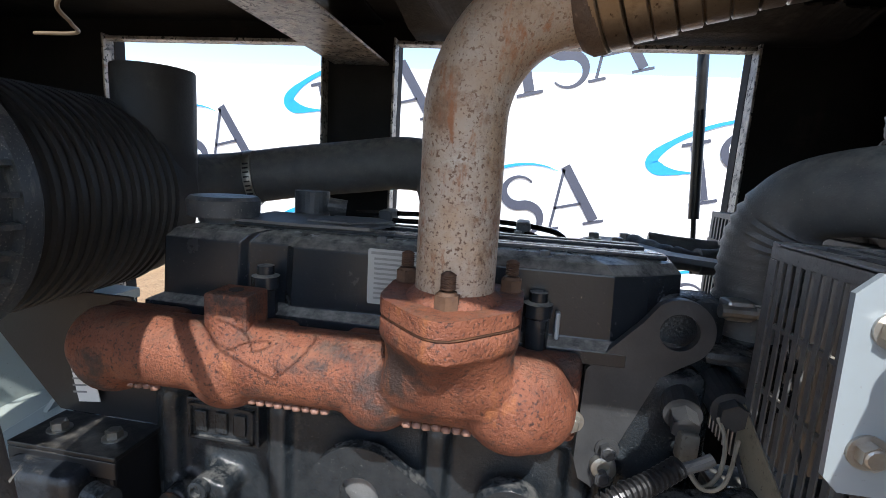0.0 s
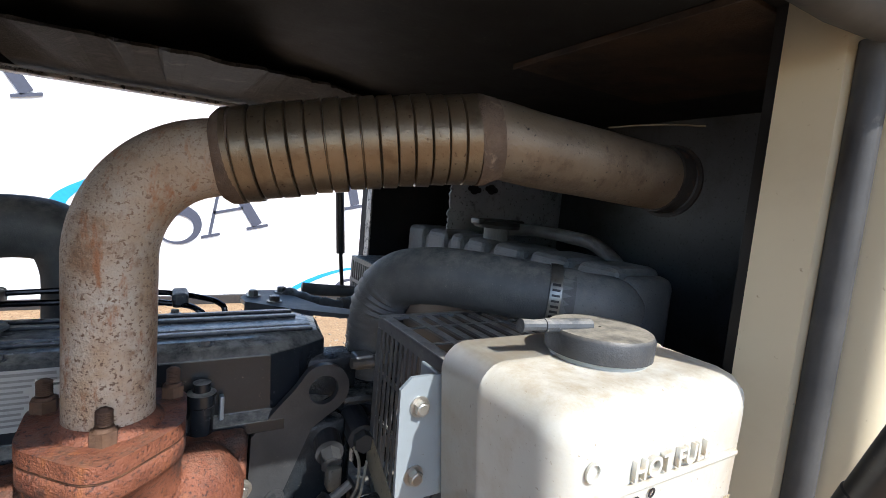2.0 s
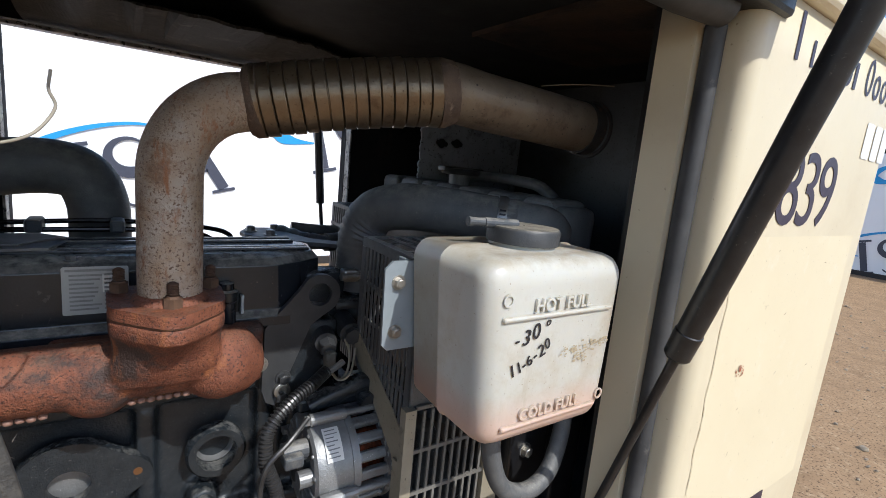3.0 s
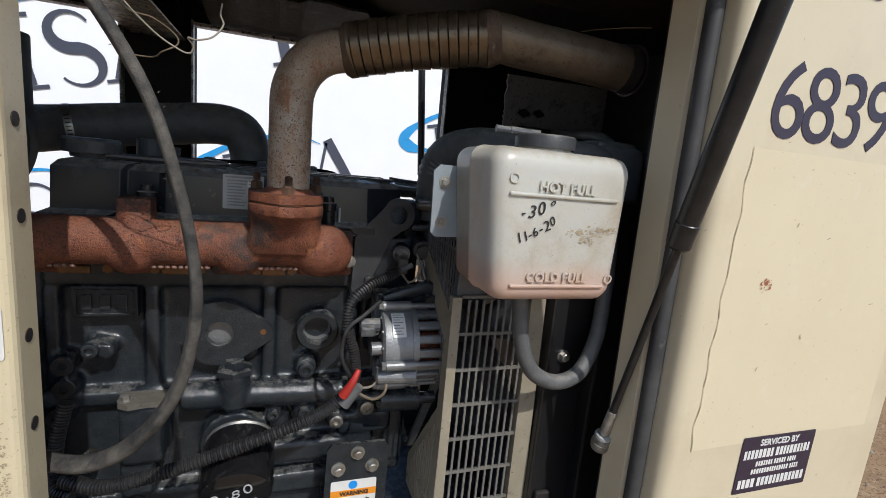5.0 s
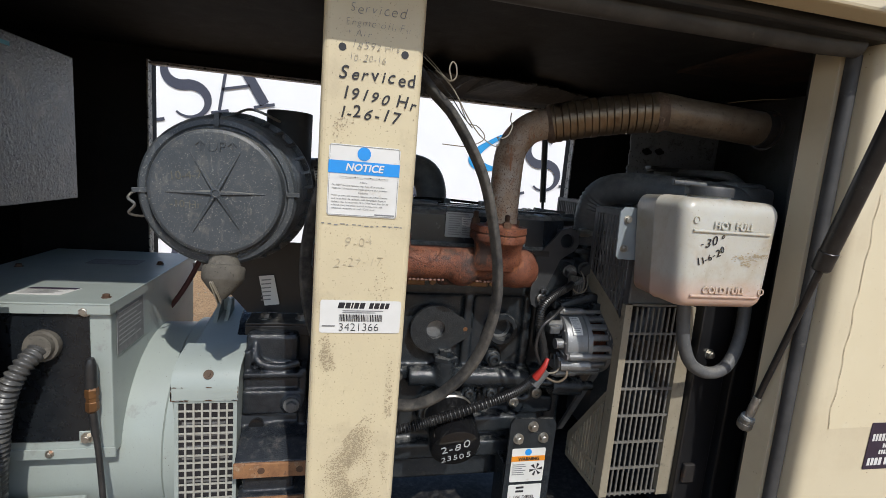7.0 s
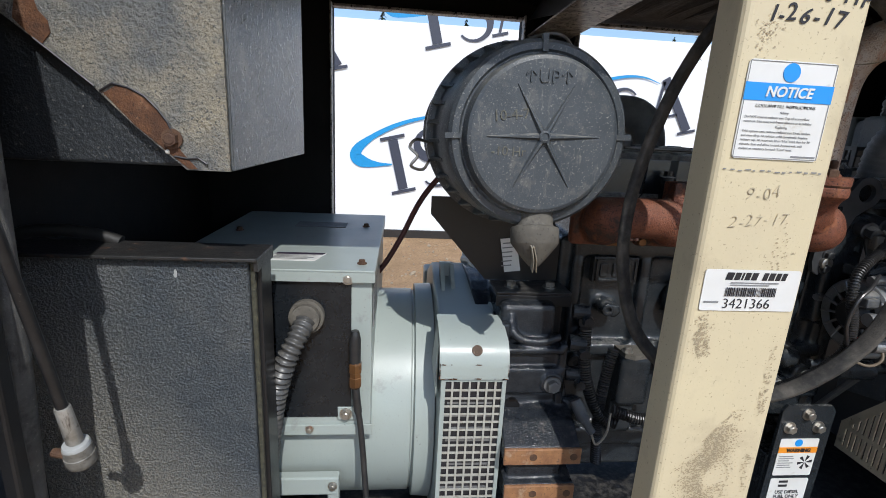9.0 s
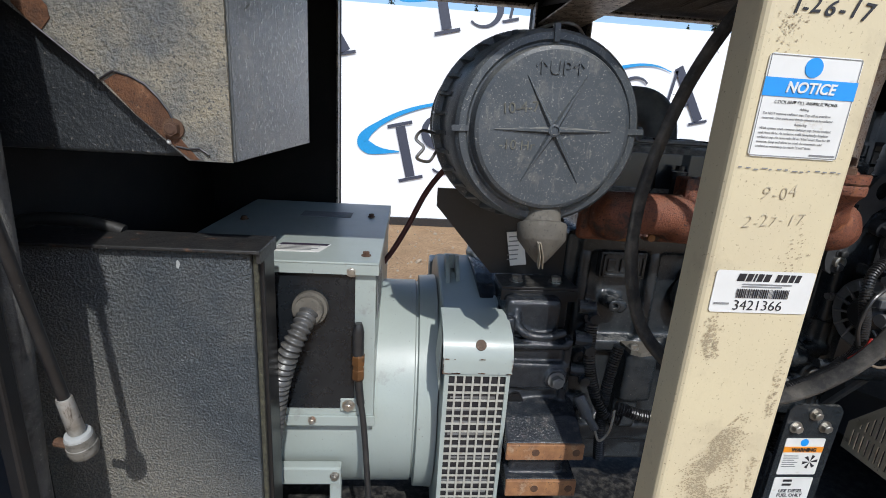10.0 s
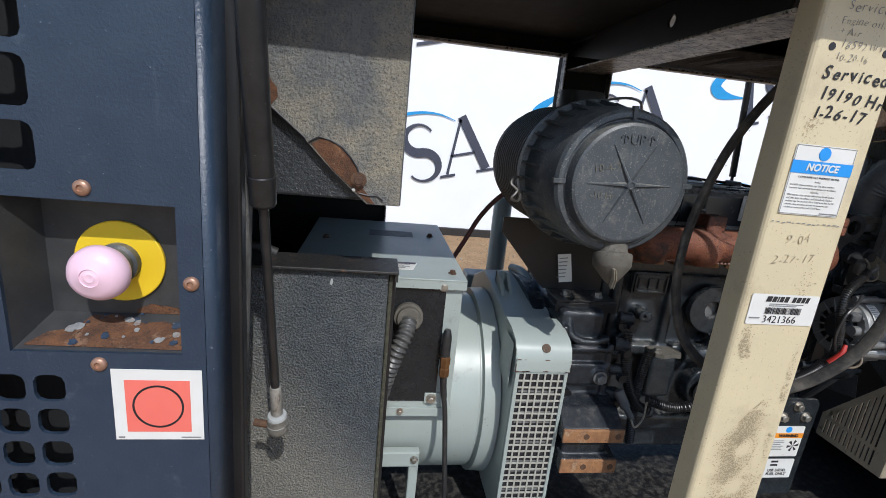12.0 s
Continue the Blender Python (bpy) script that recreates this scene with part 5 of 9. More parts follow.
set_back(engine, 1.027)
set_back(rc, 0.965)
lab = thing("emissions_label", (-0.1, 0.43, 1.268), "silver-grey paper label with rows of small print", "label")
bm = bm_new()
LY = 0.4005
card(bm, (-0.1245, LY, 1.278), X, Z, 0.056, 0.0505, N_OUT, 0.0008, 0.002)
part("sheet", bm, M_LABEL_METAL, lab)
bm = bm_new()
bars(bm, (-0.1215, LY - 0.001, 1.3262), X, Z, [0.044], 0.0026, 0, N_OUT)
for k in range(9):
    bars(bm, (-0.1185, LY - 0.001, 1.3208 - 0.0045 * k), X, Z, [lr.uniform(0.018, 0.028)], 0.0020, 0, N_OUT)
    bars(bm, (-0.0895, LY - 0.001, 1.3208 - 0.0045 * k), X, Z, [lr.uniform(0.007, 0.018)], 0.0020, 0, N_OUT)
part("small_print", bm, M_GREY_INK, lab, "rows of grey print")
bm = bm_new()
card(bm, (-0.091, LY - 0.0011, 1.301), X, Z, 0.019, 0.019, N_OUT, 0.0003)
part("pale_field", bm, M_LABEL, lab)

# ---- exhaust manifold ----
man = thing("exhaust_manifold", (-0.17, 0.345, 1.2), "rough rust-red cast-iron exhaust manifold", "exhaust manifold")
MY, MZ, MR = 0.348, 1.238, 0.0315
bm = bm_new()
rod(bm, (-0.352, MY, MZ - 0.004), (0.030, MY, MZ - 0.002), MR, 32)
for x, r in ((-0.352, MR), (0.022, MR * 1.12)):
    bmesh.ops.create_uvsphere(bm, u_segments=24, v_segments=14, radius=r, matrix=Matrix.Translation((x, MY, MZ - 0.004)) @ Matrix.Diagonal((0.5 if x < 0 else 0.95, 1, 1, 1)))
for x in (-0.335, -0.225, -0.095, 0.025):                                   # runners to the head
    rod(bm, (x, MY - 0.004, MZ - 0.012), (x, EY + 0.012, MZ - 0.024), 0.034, 24, 0.031)
    bmesh.ops.create_uvsphere(bm, u_segments=20, v_segments=12, radius=0.036, matrix=Matrix.Translation((x, MY + 0.002, MZ - 0.012)))
    box(bm, (x - 0.042, EY - 0.012, MZ - 0.055), (x + 0.042, EY + 0.010, MZ + 0.02), 0.006)
bmesh.ops.create_uvsphere(bm, u_segments=24, v_segments=14, radius=0.040, matrix=Matrix.Translation((0.012, MY - 0.002, MZ - 0.008)))
# riser under the flange; the flange is a rounded five-sided plate with its point to the front
corners, FLANGE = [(-0.0365, 0.252), (0.0115, 0.300), (0.0140, 0.352), (0.004, 0.370), (-0.077, 0.370), (-0.0870, 0.352), (-0.0845, 0.300)], []
for i, (cx, cy) in enumerate(corners):
    p0, p1 = Vector(corners[i - 1]), Vector(corners[(i + 1) % len(corners)])
    c = Vector((cx, cy))
    r = 0.022 if i == 0 else 0.012 if i in (1, 6) else 0.006
    a, b = c + (p0 - c).normalized() * r, c + (p1 - c).normalized() * r
    for t in (0, 0.25, 0.5, 0.75, 1):
        FLANGE.append(tuple((1 - t) ** 2 * a + 2 * t * (1 - t) * c + t * t * b))
prism(bm, FLANGE, "xy", 1.286, 1.302)
rings = []
for z, rx, ry, p in ((1.228, 0.044, 0.012, 0.5), (1.245, 0.050, 0.022, 0.5), (1.262, 0.046, 0.030, 0.55), (1.275, 0.047, 0.042, 0.65), (1.284, 0.049, 0.054, 0.7), (1.292, 0.050, 0.060, 0.7)):
    ring = []
    for k in range(40):
        a = 2 * math.pi * k / 40
        c, s = math.cos(a), math.sin(a)
        d = (abs(c) ** (1 / p) + abs(s) ** (1 / p)) ** (-p)
        ring.append(bm.verts.new((-0.0365 + rx * d * c, 0.320 + ry * d * s, z)))
    rings.append(ring)
for a, b in zip(rings, rings[1:]):
    for k in range(40):
        bm.faces.new((a[k], a[(k + 1) % 40], b[(k + 1) % 40], b[k]))
bm.faces.new(rings[0][::-1])
bm.faces.new(rings[-1])
rod(bm, (-0.222, MY, 1.25), (-0.222, MY, 1.276), 0.024, 20, 0.018)             # boss foot
rod(bm, (0.030, EY - 0.015, 1.228), (0.062, EY - 0.012, 1.218), 0.012, 16)
mb = remeshed(part("casting", bm, M_RUST, man), 0.0032, 3)
bm = bm_new()
box(bm, (-0.240, MY - 0.015, 1.262), (-0.2015, MY + 0.019, 1.2925), 0.003, 2)
part("boss", bm, M_RUST, man, "square-topped boss")
bm = bm_new()
rod(bm, (-0.221, MY + 0.002, 1.2920), (-0.221, MY + 0.002, 1.2933), 0.006, 16)
part("tapped_hole", bm, M_INK, man, "dark tapped hole in the boss")
for x0, cnt in ((-0.320, 5), (-0.207, 10), (-0.068, 8)):
    for k in range(cnt):
        bm = bm_new()
        bmesh.ops.create_icosphere(bm, subdivisions=1, radius=0.0042, matrix=Matrix.Translation((x0 + 0.0079 * k, MY - 0.0125 + 0.001 * (k % 2), MZ - 0.0345)) @ Matrix.Diagonal((1.1, 1, 0.8, 1)))
        part("weld_bead", bm, M_BEAD, man, "", 60)
for x in (-0.335, -0.26, -0.205, -0.148, -0.075, -0.025):
    bm = bm_new()
    rod(bm, (x, EY - 0.012, 1.192), (x, EY - 0.020, 1.192), 0.0065, 6)
    part("nut", bm, M_BRASS, man, "brass-brown manifold nut")
for x in (-0.30, -0.18, -0.05):
    bm = bm_new()
    box(bm, (x - 0.018, EY - 0.013, 1.183), (x + 0.018, EY - 0.006, 1.194), 0.002)
    part("gasket_tab", bm, M_BRASS, man, "dull metal gasket tab")
hexbolt("bolt", (0.060, EY - 0.020, 1.210), N_OUT, 0.0125, man)

# ---- exhaust pipe ----
pipe = thing("exhaust_pipe", (-0.0375, 0.319, 1.3), "exhaust elbow, flexible section and outlet pipe, heat-stained and rust-streaked", "exhaust pipe")
PC = Vector((-0.0350, 0.319, 0))
bm = bm_new()
out = FLANGE
prism(bm, out, "xy", 1.3035, 1.3145)
fl = part("flange", bm, M_RUST, pipe, "rusty bolted flange", 40)
bm = bm_new()
prism(bm, [(PC.x + (x - PC.x) * 0.985, 0.318 + (y - 0.318) * 0.985) for x, y in out], "xy", 1.3018, 1.3034)
part("gasket", bm, M_RUST_PATCH, pipe)
for bx, by in ((-0.0355, 0.289), (0.0035, 0.351), (-0.0765, 0.351)):
    bm = bm_new()
    rod(bm, (bx, by, 1.3145), (bx, by, 1.3235), 0.0086, 6)
    rod(bm, (bx, by, 1.3235), (bx, by, 1.3255), 0.0068, 14, 0.0058)
    prof = []
    for k in range(7):
        prof += [(k * 0.00145, 0.0044), (k * 0.00145 + 0.0007, 0.0052)]
    lathe(bm, (bx, by, 1.3265), (0, 0, 1), prof + [(0.0100, 0.0048), (0.0118, 0.002)], 14)
    part("stud_nut", bm, M_RUST_DARK, pipe, "brown rusted nut on a threaded stud")
ELB = [(PC.x, PC.y, 1.310), (PC.x, PC.y, 1.36), (PC.x, PC.y, 1.40), (PC.x, PC.y - 0.002, 1.432)]
for k in range(1, 9):
    a = radians(90 * k / 9)
    ELB.append((PC.x + 0.068 * (1 - math.cos(a)), PC.y - 0.002 - 0.006 * (k / 9), 1.432 + 0.074 * math.sin(a)))
ELB += [(0.036, 0.3125, 1.5080), (0.045, 0.3095, 1.5095)]
bm = bm_new()
sweep(bm, spline(ELB, 3), 0.0275, 36)
part("elbow", bm, M_PIPE, pipe, "pale grey elbow streaked with rust", 50)
bm = bm_new()
lathe(bm, (PC.x, PC.y, 1.314), (0, 0, 1), [(0, 0.034), (0.003, 0.0325), (0.006, 0.029), (0.0075, 0.0278)], 36, caps=False)
part("weld", bm, M_RUST, pipe, "rusty weld round the foot", 60)
FL0, FL1 = Vector((0.036, 0.3125, 1.5080)), Vector((0.208, 0.250, 1.540))


def flex_r(s):
    # overlapping bands: each a little wider towards its far edge, no two of quite one size
    band = math.floor(s / 0.0125 + 0.5)
    ph = (s / 0.0125) % 1
    cut_in = 0.0030 * min(1.0, 0.35 + 0.25 * band)
    wide = 0.0345 + 0.0005 * math.sin(band * 2.4) + 0.0008 * ((ph + 0.5) % 1 - 0.5)
    return wide - cut_in * max(0.0, 1 - abs(ph - 0.5) / 0.072)


bm = bm_new()
nn = 320
sweep(bm, [FL0.lerp(FL1, k / nn) + Z * 0.003 * math.sin(math.pi * k / nn) for k in range(nn + 1)], flex_r, 36)
part("flexible_section", bm, M_FLEX, pipe, "bronze-brown banded flexible section", 30)
bm = bm_new()
d = (FL1 - FL0).normalized()
sweep(bm, [FL0 - d * 0.007, FL0 - d * 0.002, FL0 + d * 0.006], lambda s: 0.031 + 0.0036 * min(1, s / 0.005), 36)
part("collar", bm, M_COLLAR, pipe, "rust-blistered dark collar", 40)
bm = bm_new()
sweep(bm, [FL1 + d * k for k in (-0.006, -0.004, 0.001, 0.003, 0.007, 0.010, 0.0125)], lambda s: 0.0354 - 0.0035 * max(0.0, (s - 0.007) / 0.0115) ** 0.8, 36)
part("collar", bm, M_COLLAR, pipe, "soot-stained collar", 40)
bm = bm_new()
OUT = [FL1, FL1 + d * 0.012, Vector((0.255, 0.240, 1.538)), Vector((0.32, 0.235, 1.5345)), Vector((0.38, 0.232, 1.531)), Vector((0.405, 0.231, 1.530)), Vector((0.418, 0.230, 1.5295))]
sweep(bm, spline(OUT, 6), 0.0305, 32)
part("outlet", bm, M_PIPE_BROWN, pipe, "brown-stained outlet pipe", 50)
bm = bm_new()
sweep(bm, [(0.404, 0.2310, 1.530), (0.412, 0.2305, 1.5298), (0.4195, 0.2300, 1.5295)], lambda s: 0.0325, 32)
part("clamp", bm, M_RUST_EDGE, pipe, "dark outlet sleeve", 40)
bm = bm_new()
lathe(bm, (0.4195, 0.229, 1.5285), (1, 0, 0), [(0, 0.033), (0, 0.0355), (0.003, 0.0355), (0.003, 0.030)], 36, caps=False)
part("wall_ring", bm, M_RUST_EDGE, pipe, "scraped ring at the pipe's end")
bm = bm_new()
sweep(bm, spline([(0.335, 0.235, 1.568), (0.36, 0.224, 1.573), (0.39, 0.210, 1.577), (0.418, 0.197, 1.579)], 6), 0.0007, 8)
part("wire", bm, M_WIRE_TAN, pipe, "thin bare wire")

# ---- lifting eye ----
eye = thing("lifting_eye", (0.12, EY, 1.15), "flat black steel lifting eye bolted to the head", "lifting eye")
bm = bm_new()
out = [(0.135 + 0.0265 * math.cos(radians(g)), 1.286 + 0.0265 * math.sin(radians(g))) for g in range(-60, 140, 10)] + [(0.108, 1.292), (0.086, 1.268), (0.068, 1.248), (0.066, 1.16), (0.074, 1.145), (0.100, 1.140), (0.110, 1.17), (0.114, 1.215), (0.122, 1.245), (0.140, 1.258)]
plate_hole(bm, (0.135, 1.286), 0.0150, out, "xz", EY - 0.014, EY - 0.006, 72)
pl = part("plate", bm, M_EYE, eye, "", 35)
for z, x in ((1.180, 0.092), (1.156, 0.090)):
    hexbolt("bolt", (x, EY - 0.014, z), N_OUT, 0.0125, eye, M_EYE)
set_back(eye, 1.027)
# temperature sender and plug on the water outlet
sender = thing("temperature_sender", (0.15, 0.39, 1.22), "brass-brown sender with a pale plastic plug and wires", "sender")
bm = bm_new()
rod(bm, (0.148, EY + 0.02, 1.232), (0.140, EY - 0.03, 1.226), 0.014, 20)
rod(bm, (0.140, EY - 0.03, 1.226), (0.138, EY - 0.045, 1.222), 0.0105, 6)
part("sender_body", bm, M_EYE, sender)
bm = bm_new()
box(bm, (0.133, EY - 0.052, 1.198), (0.147, EY - 0.038, 1.222), 0.003)
part("plug", bm, M_VALVE, sender, "grey plastic plug")
for pts, r in (([(0.140, EY - 0.046, 1.198), (0.150, EY - 0.055, 1.185), (0.163, EY - 0.05, 1.195), (0.168, EY - 0.04, 1.215), (0.165, EY - 0.03, 1.228)], 0.0016),
               ([(0.138, EY - 0.046, 1.198), (0.146, EY - 0.065, 1.19), (0.158, EY - 0.07, 1.20), (0.172, EY - 0.05, 1.222)], 0.0014)):
    bm = bm_new()
    sweep(bm, spline(pts, 6), r, 8)
    part("wire", bm, M_WIRE_WHITE, sender)
bm = bm_new()
rod(bm, (0.180, EY + 0.02, 1.235), (0.176, EY - 0.025, 1.232), 0.015, 20)
rod(bm, (0.176, EY - 0.025, 1.232), (0.175, EY - 0.035, 1.231), 0.011, 6)
part("plug_bolt", bm, M_EYE, sender, "black plug bolt")
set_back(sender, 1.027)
# thermostat housing
th = thing("thermostat_housing", (0.19, 0.45, 1.2), "black cast water outlet under the radiator hose", "thermostat housing")
bm = bm_new()
rod(bm, (0.220, 0.452, 1.20), (0.220, 0.452, 1.262), 0.030, 28)
rod(bm, (0.220, 0.452, 1.26), (0.220, 0.452, 1.30), 0.026, 28)
part("neck", bm, M_BLOCK, th, "", 35)
bm = bm_new()
box(bm, (0.175, 0.42, 1.21), (0.255, 0.49, 1.232), 0.008)
part("flange", bm, M_BLOCK, th, "", 35)
bm = bm_new()
box(bm, (0.165, 0.40, 1.255), (0.24, 0.47, 1.268), 0.006)
part("upper_flange", bm, M_BLOCK, th, "", 35)
bm = bm_new()
box(bm, (0.125, 0.425, 1.17), (0.19, 0.47, 1.305), 0.010)
part("housing", bm, M_BLOCK, th, "", 35)

# ---- upper radiator hose ----
hose = thing("radiator_hose", (0.25, 0.40, 1.3), "thick ribbed black rubber radiator hose with steel clamps", "hose")
HP = spline([(0.220, 0.452, 1.275), (0.217, 0.449, 1.32), (0.217, 0.442, 1.362), (0.230, 0.424, 1.392), (0.255, 0.388, 1.404), (0.29, 0.350, 1.405), (0.335, 0.312, 1.401), (0.360, 0.292, 1.398), (0.368, 0.2855, 1.3975)], 10)
bm = bm_new()
sweep(bm, HP, lambda s: 0.0325 + (0.0013 * math.sin(s * 2 * math.pi / 0.0075) if s < 0.11 else 0.0), 28)
part("tube", bm, M_RUBBER, hose, "", 60)


def band_clamp(at, axis, r, parent):
    a, dd = Vector(at), Vector(axis).normalized()
    bm = bm_new()
    lathe(bm, a - dd * 0.006, dd, [(0, r - 0.001), (0, r + 0.0014), (0.0055, r + 0.002), (0.0065, r + 0.002), (0.012, r + 0.0014), (0.012, r - 0.001)], 44, caps=False)
    c = part("clamp_band", bm, M_BOLT, parent, "steel worm-drive clamp", 40)
    u, v = frame_of(dd)
    bm = bm_new()
    for k in range(20):
        g = radians(-30 + 9 * k)
        p = a + (u * math.cos(g) + v * math.sin(g)) * (r + 0.0022)
        m = Matrix((dd, (v * math.cos(g) - u * math.sin(g)), (u * math.cos(g) + v * math.sin(g)))).transposed().to_4x4()
        box(bm, (-0.004, -0.0011, -0.0004), (0.004, 0.0011, 0.0006), m=Matrix.Translation(p) @ m)
    part("slots", bm, M_INK, c)
    return c


band_clamp((0.2195, 0.4515, 1.300), (0, 0, 1), 0.0335, hose)
bm = bm_new()
box(bm, (0.180, 0.410, 1.292), (0.202, 0.430, 1.309), 0.003)
rod(bm, (0.176, 0.413, 1.30), (0.202, 0.413, 1.30), 0.006, 12)
part("clamp_screw", bm, M_BOLT, hose)
band_clamp((0.352, 0.298, 1.3985), (0.78, -0.62, -0.05), 0.0335, hose)

# ---- radiator ----
rad = thing("radiator", (0.45, 0.5, 0.8), "black radiator with a ribbed plastic top tank", "radiator")
bm = bm_new()
box(bm, (0.424, 0.252, 1.335), (0.500, 0.80, 1.4255), 0.014, 3)
part("top_tank", bm, M_RADIATOR, rad, "ribbed black plastic tank", 50)
for y0, y1 in ((0.722, 0.79), (0.638, 0.708), (0.585, 0.626), (0.515, 0.574), (0.43, 0.502), (0.345, 0.418), (0.270, 0.333)):
    bm = bm_new()
    box(bm, (0.417, y0, 1.340), (0.497, y1, 1.434), 0.012, 3)
    part("tank_rib", bm, M_RADIATOR, rad)
bm = bm_new()
box(bm, (0.420, 0.20, 0.68), (0.470, 0.80, 1.345), 0.004)
part("core", bm, M_BLACK_SHEET, rad)
bm = bm_new()
rod(bm, (0.452, 0.54, 1.418), (0.452, 0.54, 1.455), 0.020, 24)
part("filler_neck", bm, M_RADIATOR, rad)
bm = bm_new()
lathe(bm, (0.452, 0.54, 1.452), (0, 0, 1), [(0, 0.036), (0.005, 0.038), (0.010, 0.036), (0.012, 0.024), (0.014, 0.012), (0.014, 0.001)], 28, caps=False)
box(bm, (0.408, 0.528, 1.456), (0.500, 0.552, 1.4655), 0.003)
part("cap", bm, M_EYE, rad, "black pressure cap", 40)
bm = bm_new()
sweep(bm, spline([(0.355, 0.296, 1.398), (0.385, 0.276, 1.397), (0.410, 0.270, 1.394), (0.43, 0.275, 1.385)], 6), lambda s: 0.0305 + (0.0025 if s < 0.022 else 0), 24)
part("hose_neck", bm, M_RADIATOR, rad, "", 40)
oh = thing("overflow_hose", (0.42, 0.35, 1.40), "thin black overflow hose from the cap to the tank", "hose")
bm = bm_new()
sweep(bm, spline([(0.470, 0.535, 1.450), (0.490, 0.50, 1.454), (0.500, 0.43, 1.452), (0.500, 0.372, 1.445), (0.500, 0.319, 1.410), (0.496, 0.284, 1.363), (0.482, 0.26, 1.30), (0.455, 0.235, 1.22)], 8), 0.0095, 16)
part("tube", bm, M_RUBBER, oh, "", 60)
# perforated bracket behind the exhaust
br = thing("wall_bracket", (0.59, 0.695, 1.436), "pitted grey steel plate with two key holes, paled for the wall's sheen", "bracket")
bm = bm_new()
# ragged left edge drawn to the outline of the lit patch
er = random.Random(31)
ragged = [(0.452 + 0.005 * noise.noise((k * 0.23, 4.1, 0)) + er.uniform(-0.002, 0.002), 1.395 + 0.0034 * k) for k in range(60)]
prism(bm, ragged[::-1] + [(0.735, 1.395), (0.735, 1.60)], "xz", 0.6935, 0.6975)
part("plate", bm, M_SHEEN_PLATE, br)
for x, z in ((0.505, 1.513), (0.545, 1.516)):
    bm = bm_new()
    rod(bm, (x, 0.6925, z), (x, 0.694, z), 0.0100, 18)
    rod(bm, (x + 0.0105, 0.6925, z - 0.001), (x + 0.0105, 0.694, z - 0.001), 0.0055, 14)
    rod(bm, (x - 0.0100, 0.6925, z + 0.001), (x - 0.0100, 0.694, z + 0.001), 0.0050, 14)
    part("key_hole", bm, M_INK, br, "dark key hole")

# ---- fan guards ----
guard = thing("fan_guard", (0.29, 0.30, 0.75), "slotted fan guard, grey above and tan on its front face", "fan guard")
GX, GY0, GY1, GZ = 0.190, 0.232, 0.380, 1.363
# left face: frame, ribs and slats
bm = bm_new()
box(bm, (GX, GY0, GZ - 0.012), (GX + 0.004, GY1, GZ), 0.001)
box(bm, (GX, GY1 - 0.010, 1.19), (GX + 0.004, GY1, GZ - 0.012))
box(bm, (GX, GY0 - 0.004, 1.10), (GX + 0.004, GY0 + 0.010, GZ - 0.012))
prism(bm, [(GY1 - 0.010, 1.19), (GY1, 1.19), (GY0 + 0.022, 1.095), (GY0 + 0.008, 1.095)], "yz", GX, GX + 0.004)
part("side_frame", bm, M_GUARD_DARK, guard)
bm = bm_new()
prism(bm, [(GY1 - 0.004, 1.236), (GY1, 1.236), (GY1, 1.204), (GY0 + 0.024, 1.120), (GY0 + 0.004, 1.075), (GY0 - 0.006, 1.075), (GY0 - 0.006, 1.150), (GY0 + 0.030, 1.176)], "yz", GX - 0.0015, GX - 0.0003)
part("side_apron", bm, M_GUARD_TAN, guard, "tan solid margin under the side slots")
for z in (1.306, 1.257, 1.205):
    bm = bm_new()
    box(bm, (GX + 0.0005, GY0 + 0.010, z - 0.003), (GX + 0.004, GY1 - 0.010, z + 0.0005))
    part("rib", bm, M_GUARD_DARK, guard)
for k in range(12):
    y = GY0 + 0.0150 + 0.0104 * k
    z0 = 1.10 + (y - GY0 - 0.015) * 0.78
    bm = bm_new()
    box(bm, (GX, y, z0), (GX + 0.0012, y + 0.0050, GZ - 0.011))
    part("slat", bm, M_GUARD_DARK, guard)
# top face
bm = bm_new()
TX1 = 0.400
box(bm, (GX, GY0, GZ - 0.003), (TX1, GY0 + 0.012, GZ + 0.001), 0.001)
box(bm, (GX, GY1 - 0.010, GZ - 0.003), (TX1, GY1, GZ + 0.001), 0.001)
box(bm, (GX, GY0 + 0.012, GZ - 0.003), (GX + 0.012, GY1 - 0.010, GZ + 0.001), 0.001)
part("top_frame", bm, M_GUARD_DARK, guard)
for y in (0.333, 0.284):
    bm = bm_new()
    box(bm, (GX + 0.012, y - 0.0022, GZ - 0.0012), (TX1, y + 0.0022, GZ))
    part("rib", bm, M_GUARD_DARK, guard)
for k in range(10):
    x = GX + 0.0305 + 0.0190 * k
    bm = bm_new()
    box(bm, (x, GY0 + 0.012, GZ - 0.0024), (x + 0.0095, GY1 - 0.006, GZ + 0.0004), 0.0006)
    part("slat", bm, M_GUARD_DARK, guard)
# rounded front edge of the top
bm = bm_new()
box(bm, (GX, GY0 - 0.006, 1.195), (TX1, GY0 + 0.004, GZ - 0.001), 0.003)
part("front_plate", bm, M_GUARD_DARK, guard)
